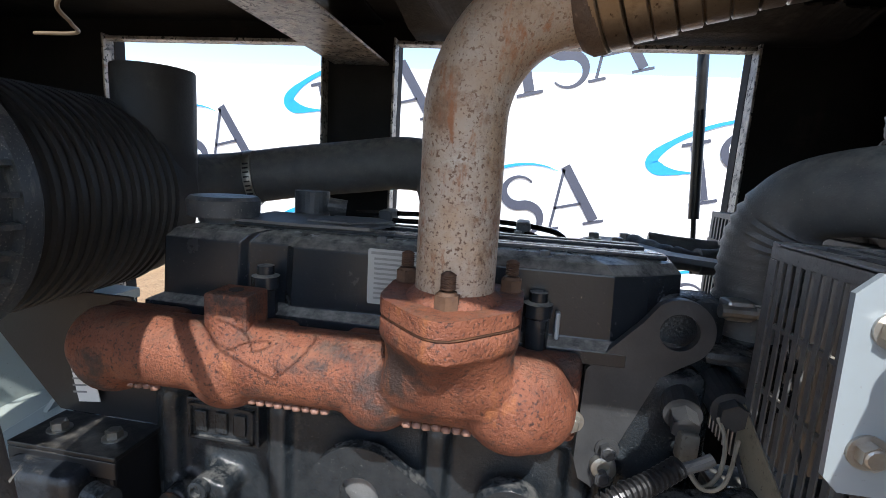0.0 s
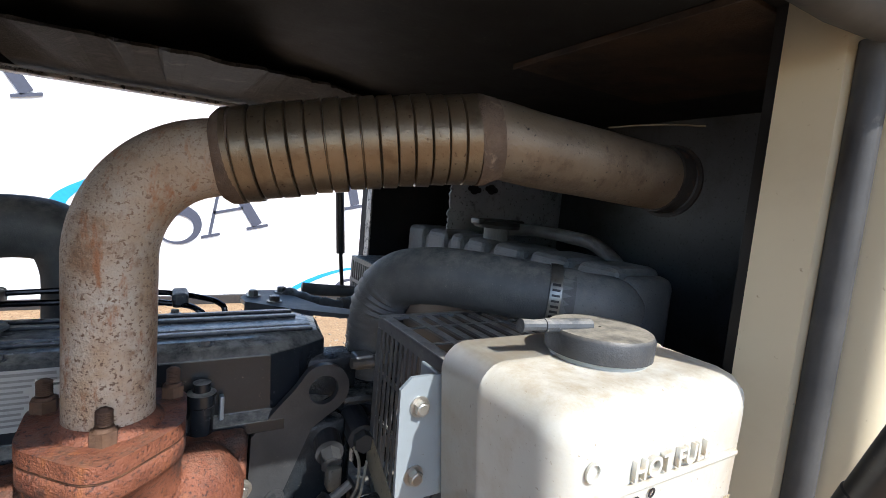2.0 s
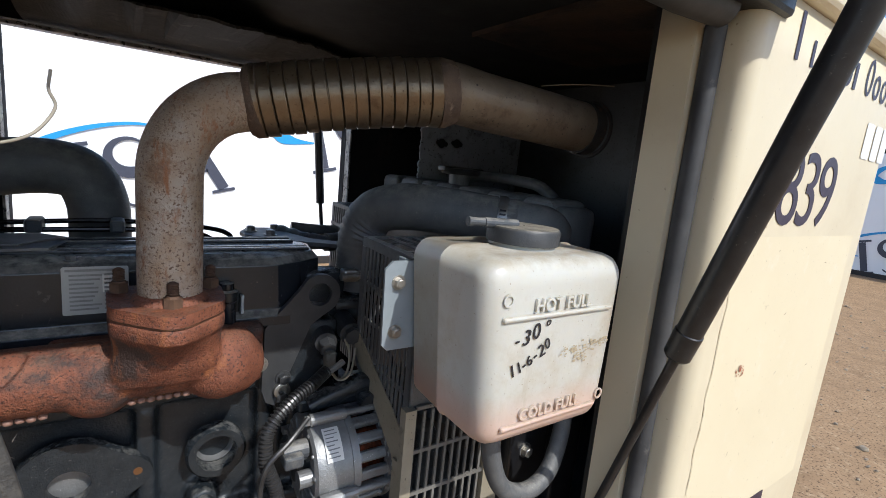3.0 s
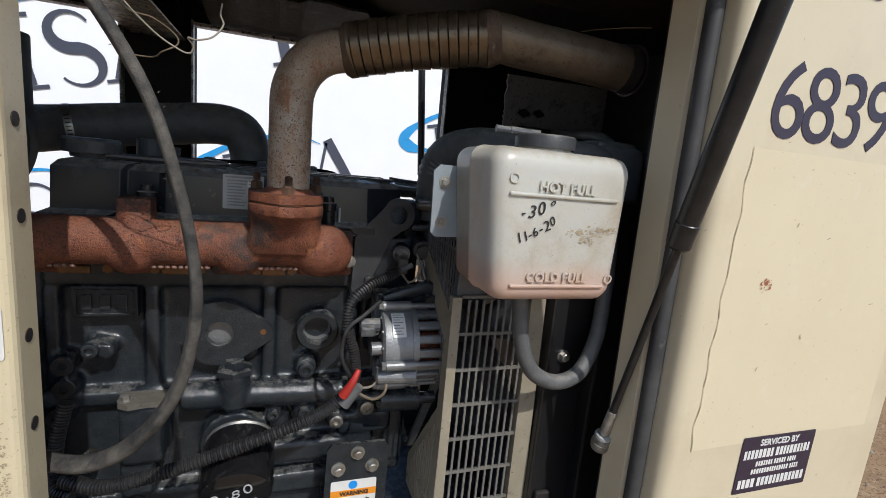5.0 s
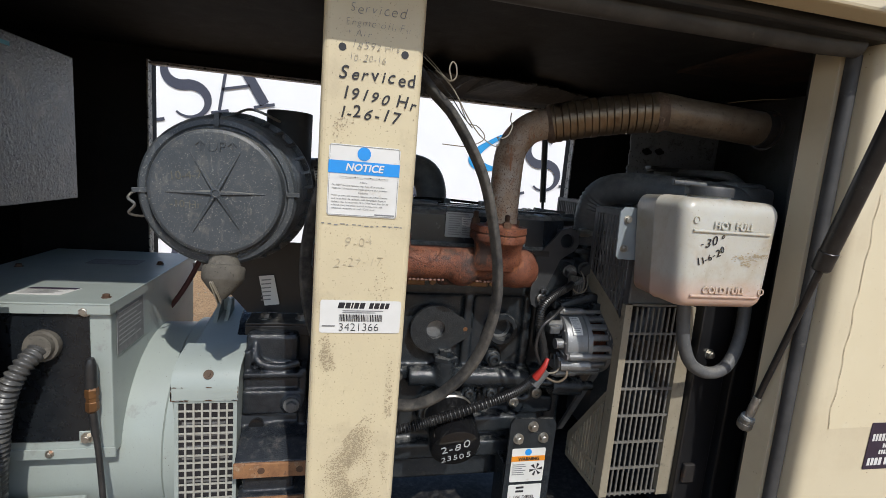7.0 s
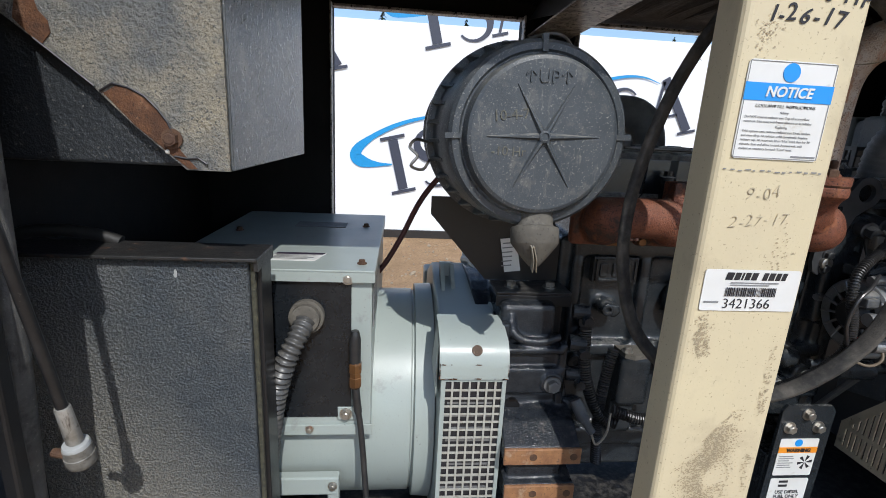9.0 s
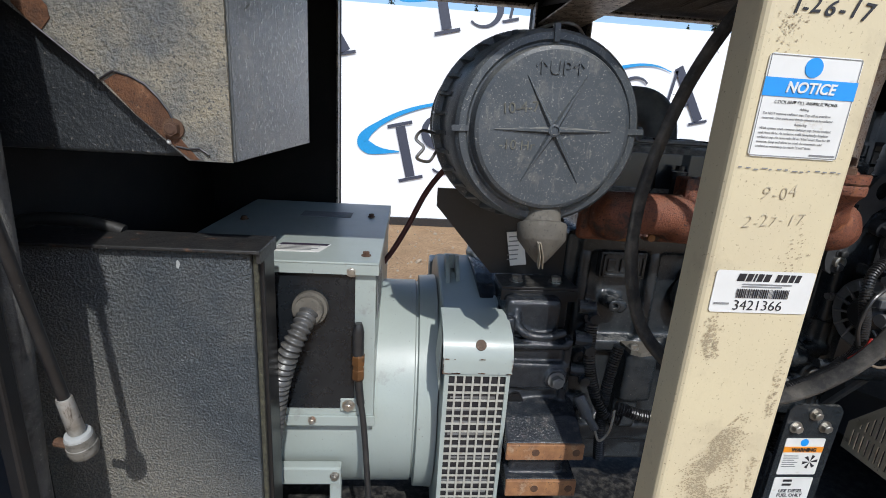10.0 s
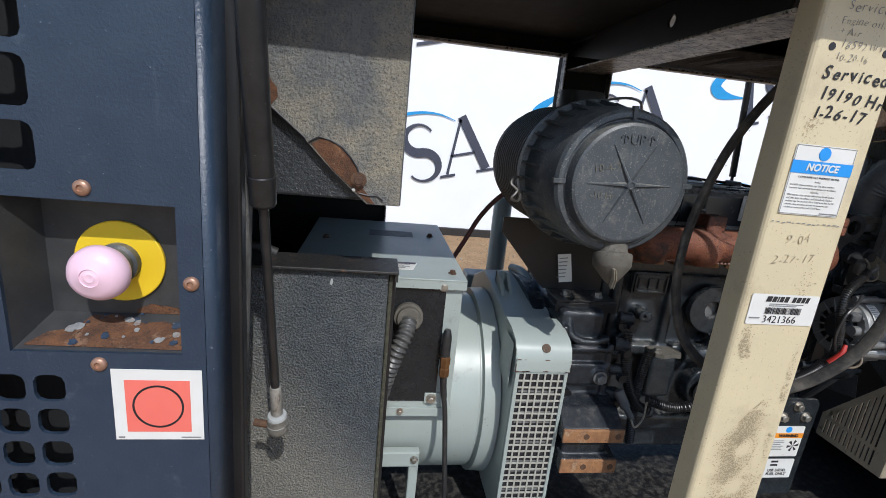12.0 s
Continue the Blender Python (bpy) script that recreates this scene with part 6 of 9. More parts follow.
# front face below, tan
FY, FX0, FX1, FZ0, FZ1 = 0.220, 0.186, 0.308, 0.808, 1.195
bm = bm_new()
prism(bm, [(FX0, FZ0), (FX0 + 0.014, FZ0), (FX0 + 0.010, FZ1), (FX0 - 0.004, FZ1)], "xz", FY, FY + 0.012)
part("edge_strip", bm, M_GUARD_TAN, guard, "tan folded edge strip")
bm = bm_new()
prism(bm, [(FX1, FZ0), (FX1 + 0.030, FZ0), (FX1 + 0.020, FZ1), (FX1 - 0.004, FZ1)], "xz", FY - 0.002, FY + 0.012)
part("edge_strip", bm, M_GUARD_TAN, guard, "tan folded edge strip")
for k in range(8):
    z = 1.1955 - 0.0546 * k
    bm = bm_new()
    box(bm, (FX0 + 0.011, FY + 0.001, z - 0.0022), (FX1, FY + 0.0045, z + 0.0022))
    part("rib", bm, M_GUARD_BAR, guard)
for k in range(9):
    x = FX0 + 0.0205 + 0.0113 * k
    bm = bm_new()
    box(bm, (x, FY + 0.0012, FZ0), (x + 0.0032, FY + 0.0042, FZ1 - 0.004))
    part("slat", bm, M_GUARD_BAR, guard)
# side band and flared lower wing, slotted in two rows
bm = bm_new()
box(bm, (GX - 0.006, FY + 0.0005, FZ0), (GX - 0.003, FY + 0.024, 1.125))
part("side_band", bm, M_GUARD_TAN, guard, "tan folded side band")
WB, WT, WBK, WZB = FY + 0.0245, 1.018, 0.364, 0.862


def wing_top(y):
    return WT + (WZB - WT) * (y - WB) / (WBK - WB)


bm = bm_new()
prism(bm, [(WB, WT - 0.020), (WB, WT), (WBK, WZB), (WBK, FZ0), (WBK - 0.008, FZ0), (WBK - 0.008, WZB - 0.012)], "yz", GX - 0.006, GX - 0.003)
box(bm, (GX - 0.006, WB, FZ0), (GX - 0.003, WBK - 0.008, FZ0 + 0.010))
part("wing_frame", bm, M_GUARD_TAN, guard, "flared wing's frame")
bm = bm_new()
box(bm, (GX - 0.006, WB, 0.853), (GX - 0.003, WBK - 0.008, 0.861))
part("rib", bm, M_GUARD_TAN, guard)
for k in range(12):
    y = WB + 0.0045 + 0.0094 * k
    for lo, hi in ((FZ0 + 0.010, 0.853), (0.861, wing_top(y) - 0.014)):
        if hi - lo > 0.004:
            bm = bm_new()
            box(bm, (GX - 0.006, y, lo), (GX - 0.003, y + 0.0052, hi))
            part("slat", bm, M_GUARD_TAN, guard)
# far guard beyond the hose
g2 = thing("fan_guard", (0.32, 0.72, 0.75), "dark slotted far half of the fan guard behind the hose", "fan guard")
bm = bm_new()
box(bm, (0.309, 0.595, 1.355), (0.420, 0.60, 1.363))
box(bm, (0.309, 0.80, 1.355), (0.420, 0.81, 1.363))
box(bm, (0.309, 0.60, 1.355), (0.315, 0.80, 1.363))
box(bm, (0.309, 0.595, 1.05), (0.313, 0.605, 1.355))
box(bm, (0.309, 0.80, 1.05), (0.313, 0.81, 1.355))
part("frame", bm, M_GUARD_DARK, g2)
for k in range(17):
    y = 0.609 + 0.0113 * k
    bm = bm_new()
    box(bm, (0.309, y, 1.05), (0.313, y + 0.0046, 1.358))
    box(bm, (0.313, y, 1.3595), (0.420, y + 0.0046, 1.363))
    part("slat", bm, M_GUARD_DARK, g2)
for z in (1.318, 1.27, 1.20):
    bm = bm_new()
    box(bm, (0.3075, 0.60, z - 0.003), (0.3135, 0.81, z + 0.003))
    part("rib", bm, M_GUARD_DARK, g2)
# fan behind the guard
fan = thing("cooling_fan", (0.34, 0.48, 1.1), "black plastic cooling fan behind the guard", "fan")
bm = bm_new()
rod(bm, (0.21, 0.50, 1.06), (0.36, 0.50, 1.06), 0.045, 24)
part("hub", bm, M_BLACK_PLASTIC, fan, "", 40)
for k in range(7):
    a = 2 * math.pi * k / 7 + 0.3
    bm = bm_new()
    r = Matrix.Translation((0.335, 0.50, 1.06)) @ Matrix.Rotation(a, 4, "X")
    vs = []
    for rr, tw in ((0.045, 0.6), (0.12, 0.5), (0.21, 0.4)):
        for s in (-1, 1):
            p = Vector((s * 0.030 * math.sin(tw), s * 0.040 * math.cos(tw) * (0.7 + rr * 2), rr))
            vs.append(bm.verts.new(r @ p))
    bm.faces.new((vs[0], vs[1], vs[3], vs[2]))
    bm.faces.new((vs[2], vs[3], vs[5], vs[4]))
    b = part("blade", bm, M_BLACK_PLASTIC, fan)
    b.modifiers.new("thick", "SOLIDIFY").thickness = 0.003

# ---- coolant tank ----
tank = thing("coolant_tank", (0.25, 0.155, 1.232), "yellowed white plastic coolant tank, dusty, with black marker notes", "coolant tank")
bm = bm_new()
TY0 = 0.0815
tl, tr, bl, brr = (0.157, 1.398), (0.331, 1.398), (0.170, 1.231), (0.327, 1.231)
rings = []
nseg = 7


def tank_ring(y, inset, rad):
    pts = []
    corners = [(bl, 180), (brr, 270), (tr, 0), (tl, 90)]
    for (cx, cz), a0 in corners:
        sx = 1 if cx < 0.25 else -1
        sz = 1 if cz < 1.3 else -1
        ox, oz = cx + sx * (inset + rad), cz + sz * (inset + rad)
        for k in range(nseg):
            a = radians(a0 + 90 * k / (nseg - 1))
            pts.append((ox + rad * math.cos(a), y, oz + rad * math.sin(a)))
    return [bm.verts.new(p) for p in pts]


for y, inset, rad in ((0.206, 0.016, 0.012), (0.202, 0.006, 0.016), (0.194, 0.001, 0.018), (0.150, 0.0, 0.018), (0.148, -0.0012, 0.018), (0.146, 0.0, 0.018), (0.102, 0.0, 0.018), (0.092, 0.0015, 0.018), (0.085, 0.006, 0.016), (TY0, 0.013, 0.012), (TY0 - 0.001, 0.022, 0.008)):
    rings.append(tank_ring(y, inset, rad))
n = len(rings[0])
for a, b in zip(rings, rings[1:]):
    for k in range(n):
        bm.faces.new((a[k], a[(k + 1) % n], b[(k + 1) % n], b[k]))
bm.faces.new(rings[0])
bm.faces.new(rings[-1][::-1])
part("vessel", bm, M_TANK, tank, "", 70)
for x0, x1, z in ((0.176, 0.312, 1.3500), (0.188, 0.309, 1.2515)):
    bm = bm_new()
    box(bm, (x0, TY0 - 0.0042, z - 0.0022), (x1, TY0 + 0.003, z + 0.0022), 0.0018, 2)
    part("level_ridge", bm, M_TANK, tank, "moulded level ridge")
lettering("moulded_word", "HOT FULL", (0.2095, TY0 - 0.0025, 1.3545), 0.0152, X, Z, M_TANK, tank, depth=0.0015, bold=0.0003, spacing=1.02)
lettering("moulded_word", "COLD FULL", (0.207, TY0 - 0.0025, 1.2565), 0.0146, X, Z, M_TANK, tank, depth=0.0015, bold=0.0003, spacing=1.02)
for x, z in ((0.180, 1.366), (0.3150, 1.260)):
    bm = bm_new()
    lathe(bm, (x, TY0 - 0.001, z), (0, -1, 0), [(0, 0.0055), (0.0015, 0.0055), (0.0015, 0.004), (0, 0.004)], 18, caps=False)
    part("moulded_ring", bm, M_TANK, tank)
scrawl("marker_letter", "-30\u00b0", (0.1915, TY0 - 0.0022, 1.3255), 0.0180, Vector((1, 0, 0.16)), Z, M_INK, tank, 0.0003, 0.25, 0.0, 3)
scrawl("marker_letter", "11-6-20", (0.1920, TY0 - 0.0022, 1.2965), 0.0150, Vector((1, 0, 0.52)), Z, M_INK, tank, 0.0003, 0.1, 0.0, 5)
bm = bm_new()
for k in range(110):
    u, v = lr.random(), lr.gauss(0, 1)
    x = 0.250 + 0.066 * u
    z = 1.3125 + 0.0022 * v - (0.012 * lr.random() if 0.3 < u < 0.55 else 0) + 0.004 * u
    s, yk = lr.uniform(0.0004, 0.0014), TY0 - 0.0014 - 0.001 * lr.random()
    bm.faces.new([bm.verts.new((x + a * s, yk, z + b * s)) for a, b in ((-1.5, -0.7), (1.5, -0.6), (1.3, 0.7), (-1.4, 0.6))])
part("dirt_streak", bm, M_GRIME, tank, "brown scuffed dirt streak")
bm = bm_new()
lathe(bm, (0.247, 0.143, 1.393), (0, 0, 1), [(0, 0.033), (0.006, 0.032), (0.010, 0.030)], 32)
part("neck", bm, M_TANK, tank, "", 40)
bm = bm_new()
lathe(bm, (0.247, 0.143, 1.4015), (0, 0, 1), [(0, 0.0350), (0.012, 0.0355), (0.015, 0.0335), (0.0155, 0.001)], 40, caps=False)
cap = part("cap", bm, M_CAP, tank, "dusty black screw cap", 40)
bm = bm_new()
sweep(bm, [(0.240, 0.146, 1.4175), (0.216, 0.149, 1.4180), (0.203, 0.150, 1.4185)], 0.0048, 14)
sweep(bm, [(0.205, 0.150, 1.4185), (0.196, 0.151, 1.4188), (0.186, 0.152, 1.419)], lambda s: 0.0036 + (0.0008 if (s % 0.006) < 0.003 else 0), 12)
part("spout", bm, M_BLACK_PLASTIC, cap, "barbed hose spout")
brk = thing("tank_bracket", (0.15, 0.2, 1.28), "pale zinc angle bracket with two rusty hex bolts", "bracket")
bm = bm_new()
prism(bm, [(0.134, 1.288), (0.140, 1.282), (0.172, 1.282), (0.172, 1.372), (0.140, 1.372), (0.132, 1.364)], "xz", 0.200, 0.203)
box(bm, (0.163, 0.203, 1.285), (0.166, 0.232, 1.370), 0.001)
part("plate", bm, M_ZINC, brk)
hexbolt("bolt", (0.147, 0.200, 1.351), N_OUT, 0.0095, brk, M_BOLT)
hexbolt("bolt", (0.147, 0.200, 1.301), N_OUT, 0.0095, brk, M_BOLT)
th2 = thing("tank_hose", (0.33, 0.16, 1.09), "dull black rubber hose looping under the coolant tank", "hose")
bm = bm_new()
sweep(bm, spline([(0.250, 0.158, 1.240), (0.252, 0.160, 1.205), (0.262, 0.160, 1.150), (0.285, 0.160, 1.108), (0.325, 0.160, 1.091), (0.365, 0.165, 1.103), (0.392, 0.175, 1.150), (0.402, 0.185, 1.21), (0.404, 0.19, 1.26), (0.400, 0.195, 1.33)], 8), 0.0108, 18)
part("tube", bm, M_RUBBER, th2, "", 60)
hexbolt("wall_bolt", (0.362, 0.205, 1.108), N_OUT, 0.013, None)
tagged(bpy.context.scene.objects["wall_bolt"], "rusty hex bolt in the black wall bracket", "bolt")
bm = bm_new()
box(bm, (0.335, 0.205, 0.66), (0.405, 0.235, 1.36), 0.003)
structure("radiator_support", bm, M_BLACK_SHEET, "black upright support beside the radiator", "support")
bm = bm_new()
box(bm, (0.345, 0.196, 0.845), (0.372, 0.205, 0.885), 0.003)
tagged(part("support_nut_plate", bm, M_RUST_EDGE), "small dusty nut plate on the radiator support", "bracket")

# ---- alternator ----
alt = thing("alternator", (0.15, 0.33, 1.02), "dirty cast-aluminium alternator with copper windings showing", "alternator")
AC, AR = Vector((0, 0.330, 1.088)), 0.064
bm = bm_new()
lathe(bm, (0.104, AC.y, AC.z), (1, 0, 0), [(0, 0.040), (0, 0.055), (0.003, 0.0595), (0.010, 0.061), (0.034, 0.0625), (0.046, 0.0625), (0.048, 0.056)], 44, caps=False)
part("rear_housing", bm, M_ALU, alt, "", 30)
bm = bm_new()
lathe(bm, (0.109, AC.y, AC.z), (-1, 0, 0), [(0, 0.041), (0.002, 0.030), (0.010, 0.024), (0.014, 0.020), (0.014, 0.001)], 36, caps=False)
part("rear_cover", bm, M_BLACK_SHEET, alt, "dark recessed end cover", 30)
for k in range(14):
    a = 2 * math.pi * k / 14
    bm = bm_new()
    m = Matrix.Translation((0, AC.y, AC.z)) @ Matrix.Rotation(a, 4, "X")
    box(bm, (0.102, -0.0022, 0.028), (0.108, 0.0022, 0.056), 0.001, 1, m=m)
    part("end_spoke", bm, M_ALU, alt)
bm = bm_new()
lathe(bm, (0.145, AC.y, AC.z), (1, 0, 0), [(0, 0.056), (0.012, 0.056), (0.012, 0.048), (0.05, 0.046)], 36)
part("stator", bm, M_COPPER, alt, "copper windings behind the vents", 40)
bm = bm_new()
lathe(bm, (0.192, AC.y, AC.z), (1, 0, 0), [(0, 0.054), (0, 0.0645), (0.010, 0.0645), (0.015, 0.058), (0.018, 0.03)], 44, caps=False)
part("front_housing", bm, M_ALU, alt, "", 30)
bm = bm_new()
lathe(bm, (0.148, AC.y, AC.z), (1, 0, 0), [(0, 0.056), (0, 0.0640), (0.009, 0.0645), (0.009, 0.056)], 44, caps=False)
part("front_ring", bm, M_ALU, alt, "", 30)
for k in range(18):
    a = 2 * math.pi * k / 18 + 0.1
    bm = bm_new()
    m = Matrix.Translation((0, AC.y, AC.z)) @ Matrix.Rotation(a, 4, "X")
    box(bm, (0.156, -0.0066, 0.054), (0.194, 0.0066, AR), 0.003, 2, m=m)
    part("vent_bar", bm, M_ALU, alt)
bm = bm_new()
lathe(bm, (0.205, AC.y, AC.z), (1, 0, 0), [(0, 0.025), (0, 0.034), (0.003, 0.036), (0.008, 0.030), (0.012, 0.036), (0.016, 0.030), (0.020, 0.036), (0.023, 0.03)], 32)
part("pulley", bm, M_BLACK_SHEET, alt, "", 25)
for a, r in ((75, 0.068), (175, 0.068), (-8, 0.067), (-75, 0.066)):
    bm = bm_new()
    y, z = AC.y - r * math.cos(radians(a)), AC.z + r * math.sin(radians(a))
    rod(bm, (0.106, y, z), (0.150, y, z), 0.0075, 16)
    rod(bm, (0.150, y, z), (0.202, y, z), 0.0042, 12)
    rod(bm, (0.100, y, z), (0.107, y, z), 0.0065, 6)
    part("through_bolt", bm, M_ALU, alt)
bm = bm_new()
box(bm, (0.096, AC.y - 0.052, 1.045), (0.138, AC.y - 0.038, 1.068), 0.004)
rod(bm, (0.10, AC.y - 0.048, 1.055), (0.155, AC.y - 0.060, 1.058), 0.012, 18)
rod(bm, (0.088, AC.y - 0.04, 1.095), (0.11, AC.y - 0.04, 1.095), 0.010, 18)
rod(bm, (0.080, AC.y - 0.025, 1.118), (0.10, AC.y - 0.025, 1.118), 0.008, 6)
part("terminal_block", bm, M_ALU, alt)
bm = bm_new()
rod(bm, (0.072, AC.y - 0.03, 1.128), (0.10, AC.y - 0.03, 1.128), 0.011, 12)
box(bm, (0.070, AC.y - 0.05, 1.117), (0.092, AC.y - 0.03, 1.132), 0.003)
part("plug", bm, M_BLACK_PLASTIC, alt, "black connector")
alab = bm_new()
rings = []
for k in range(7):
    a = radians(28 + 36 * k / 6)
    rings.append([alab.verts.new((x, AC.y - (AR - 0.0004) * math.cos(a), AC.z + (AR - 0.0004) * math.sin(a))) for x in (0.117, 0.137)])
for p, q in zip(rings, rings[1:]):
    alab.faces.new((p[0], p[1], q[1], q[0]))
al = part("rating_label", alab, M_LABEL, alt, "white rating label with grey print")
bm = bm_new()
for k, w in enumerate((0.013, 0.015, 0.010, 0.014, 0.009, 0.015, 0.012, 0.014)):
    a = radians(61 - 4.0 * k)
    a2 = a - radians(1.2)
    vs = [bm.verts.new((x, AC.y - (AR + 0.0002) * math.cos(g), AC.z + (AR + 0.0002) * math.sin(g))) for g in (a, a2) for x in (0.119, 0.119 + w)]
    bm.faces.new((vs[0], vs[1], vs[3], vs[2]))
part("print_bar", bm, M_GREY_INK, al, "grey print bars")
bm = bm_new()
box(bm, (0.10, 0.335, 1.150), (0.215, 0.365, 1.168), 0.004)
rod(bm, (0.185, 0.335, 1.158), (0.185, 0.312, 1.158), 0.012, 18)
box(bm, (0.175, 0.318, 1.12), (0.20, 0.335, 1.166), 0.005)
part("mount_arm", bm, M_BLOCK, alt, "black adjusting arm")
bm = bm_new()
sweep(bm, spline([(0.112, 0.338, 1.157), (0.150, 0.338, 1.169), (0.188, 0.338, 1.176), (0.212, 0.338, 1.150), (0.229, 0.338, 1.108), (0.233, 0.338, 1.06)], 6), 0.01, 14, flat=(0.012, 0.010), up=(0, 1, 0))
part("strap", bm, M_BLOCK, alt, "black curved strap", 50)
ab = thing("alternator_belt", (0.218, 0.4, 1.0), "black ribbed fan belt round the pulleys", "belt")
bm = bm_new()
loop = [(0.217, AC.y + 0.035 * math.cos(radians(g)), AC.z + 0.035 * math.sin(radians(g))) for g in range(75, 250, 12)] + [(0.217, 0.50 + 0.06 * math.cos(radians(g)), 0.86 + 0.06 * math.sin(radians(g))) for g in range(230, 361, 14)] + [(0.217, 0.50 + 0.055 * math.cos(radians(g)), 1.06 + 0.055 * math.sin(radians(g))) for g in range(0, 100, 14)]
sweep(bm, loop + [loop[0]], 0.004, 8, flat=(0.008, 0.004), up=(1, 0, 0))
part("band", bm, M_RUBBER, ab)
# starter-like solenoid below
sol = thing("belt_tensioner", (0.14, 0.36, 0.96), "black cylindrical mount under the alternator", "mount")
bm = bm_new()
rod(bm, (0.075, 0.355, 0.985), (0.125, 0.350, 0.985), 0.008, 14)
rod(bm, (0.120, 0.350, 0.980), (0.185, 0.348, 0.978), 0.020, 24)
rod(bm, (0.185, 0.348, 0.978), (0.215, 0.348, 0.978), 0.010, 16)
part("barrel", bm, M_BLOCK, sol, "", 40)

# ---- looms and wires ----
def loom(points, r, mat=None, pitch=0.0042):
    bm = bm_new()
    path = spline(points, 40)
    sweep(bm, path, lambda s: r + 0.0011 * (1 if (s / pitch) % 1 < 0.5 else -1), 14)
    return bm


hr = thing("wiring_loom", (0.0, 0.29, 0.92), "corrugated black wiring loom with red tape", "wiring")
main_pts = [(-0.30, 0.305, 0.925), (-0.252, 0.292, 0.917), (-0.19, 0.288, 0.929), (-0.133, 0.286, 0.946), (-0.07, 0.286, 0.965), (-0.01, 0.288, 0.985), (0.03, 0.29, 1.003), (0.057, 0.292, 1.026)]
part("trunk", loom(main_pts, 0.0088), M_CONDUIT, hr)
part("branch", loom([(0.055, 0.292, 1.024), (0.068, 0.29, 1.050), (0.064, 0.289, 1.09), (0.052, 0.29, 1.13), (0.056, 0.295, 1.165), (0.082, 0.305, 1.187), (0.110, 0.318, 1.197), (0.131, 0.33, 1.205)], 0.0068), M_CONDUIT, hr)
bm = bm_new()
sweep(bm, spline([(0.126, 0.326, 1.203), (0.140, 0.328, 1.208), (0.152, 0.33, 1.214)], 5), 0.0042, 10)
part("tape_end", bm, M_RUBBER, hr)
bm = bm_new()
rod(bm, (0.052, 0.284, 1.012), (0.074, 0.282, 1.042), 0.0095, 14, 0.0075)
part("tape", bm, M_RUBBER, hr, "black tape wrap")
bm = bm_new()
sweep(bm, spline([(0.050, 0.278, 1.030), (0.056, 0.274, 1.042), (0.063, 0.272, 1.056), (0.070, 0.276, 1.070)], 5), lambda s: 0.0075 - 0.08 * s, 12)
part("red_tape", bm, M_RED, hr, "bright red tape")
for pts, mt, r in (([(0.07, 0.285, 1.03), (0.092, 0.272, 1.024), (0.108, 0.268, 1.035), (0.112, 0.275, 1.052)], M_WIRE_TAN, 0.0022),
                   ([(0.07, 0.288, 1.035), (0.09, 0.28, 1.04), (0.102, 0.278, 1.055)], M_WIRE_WHITE, 0.0018),
                   ([(0.06, 0.285, 1.055), (0.045, 0.28, 1.09), (0.05, 0.278, 1.13), (0.075, 0.285, 1.15), (0.10, 0.30, 1.165)], M_CONDUIT, 0.0030),
                   ([(0.062, 0.29, 1.02), (0.036, 0.29, 1.01), (0.01, 0.30, 0.99)], M_CONDUIT, 0.0030)):
    bm = bm_new()
    sweep(bm, spline(pts, 8), r, 10)
    part("wire", bm, mt, hr)
for pts, r in (([(-0.30, 0.33, 1.02), (-0.31, 0.325, 0.97), (-0.315, 0.32, 0.90), (-0.31, 0.315, 0.82)], 0.008), ([(-0.345, 0.345, 1.05), (-0.345, 0.335, 1.00), (-0.335, 0.325, 0.95), (-0.315, 0.315, 0.91), (-0.29, 0.305, 0.90)], 0.009)):
    part("branch", loom(pts, r), M_CONDUIT, hr)
# fuel and injector lines over the cover
for pts in ([(-0.22, 0.632, 1.336), (-0.10, 0.636, 1.340), (-0.01, 0.624, 1.338), (0.03, 0.600, 1.337), (0.055, 0.578, 1.333), (0.062, 0.570, 1.318), (0.062, 0.570, 1.25)], [(-0.22, 0.612, 1.330), (-0.06, 0.608, 1.332), (0.008, 0.588, 1.331), (0.032, 0.571, 1.326), (0.038, 0.566, 1.312), (0.038, 0.566, 1.25)]):
    bm = bm_new()
    sweep(bm, spline(pts, 8), 0.0035, 10)
    tagged(part("injector_line", bm, M_GLOSS_BLACK), "thin black steel injector line over the rocker cover", "fuel line")
bm = bm_new()
for x, y in ((-0.17, 0.624), (-0.08, 0.624), (0.012, 0.604)):
    box(bm, (x - 0.009, y - 0.022, 1.3265), (x + 0.009, y + 0.020, 1.3445), 0.004)
tagged(part("line_clips", bm, M_BLACK_PLASTIC), "small black clips holding the injector lines", "clips", kind="stuff")
rm = thing("rear_mount", (0.16, 0.60, 1.30), "flat grey arm with bolts and a rubber-sleeved tube behind the head", "mount")
bm = bm_new()
prism(bm, [(0.089, 0.655), (0.092, 0.628), (0.136, 0.587), (0.170, 0.562), (0.255, 0.510), (0.262, 0.536), (0.190, 0.590), (0.170, 0.640), (0.165, 0.70), (0.110, 0.70)], "xy", 1.3155, 1.3215)
prism(bm, [(0.092, 0.629), (0.137, 0.588), (0.172, 0.563), (0.174, 0.570), (0.138, 0.596), (0.094, 0.637)], "xy", 1.29, 1.3155)
part("arm", bm, M_DUSTY_PLATE, rm, "grey flat arm")
bm = bm_new()
sweep(bm, spline([(0.160, 0.676, 1.318), (0.176, 0.656, 1.315), (0.192, 0.638, 1.312), (0.205, 0.626, 1.309)], 6), lambda s: 0.0125 + 0.001 * math.sin(s * 260), 20)
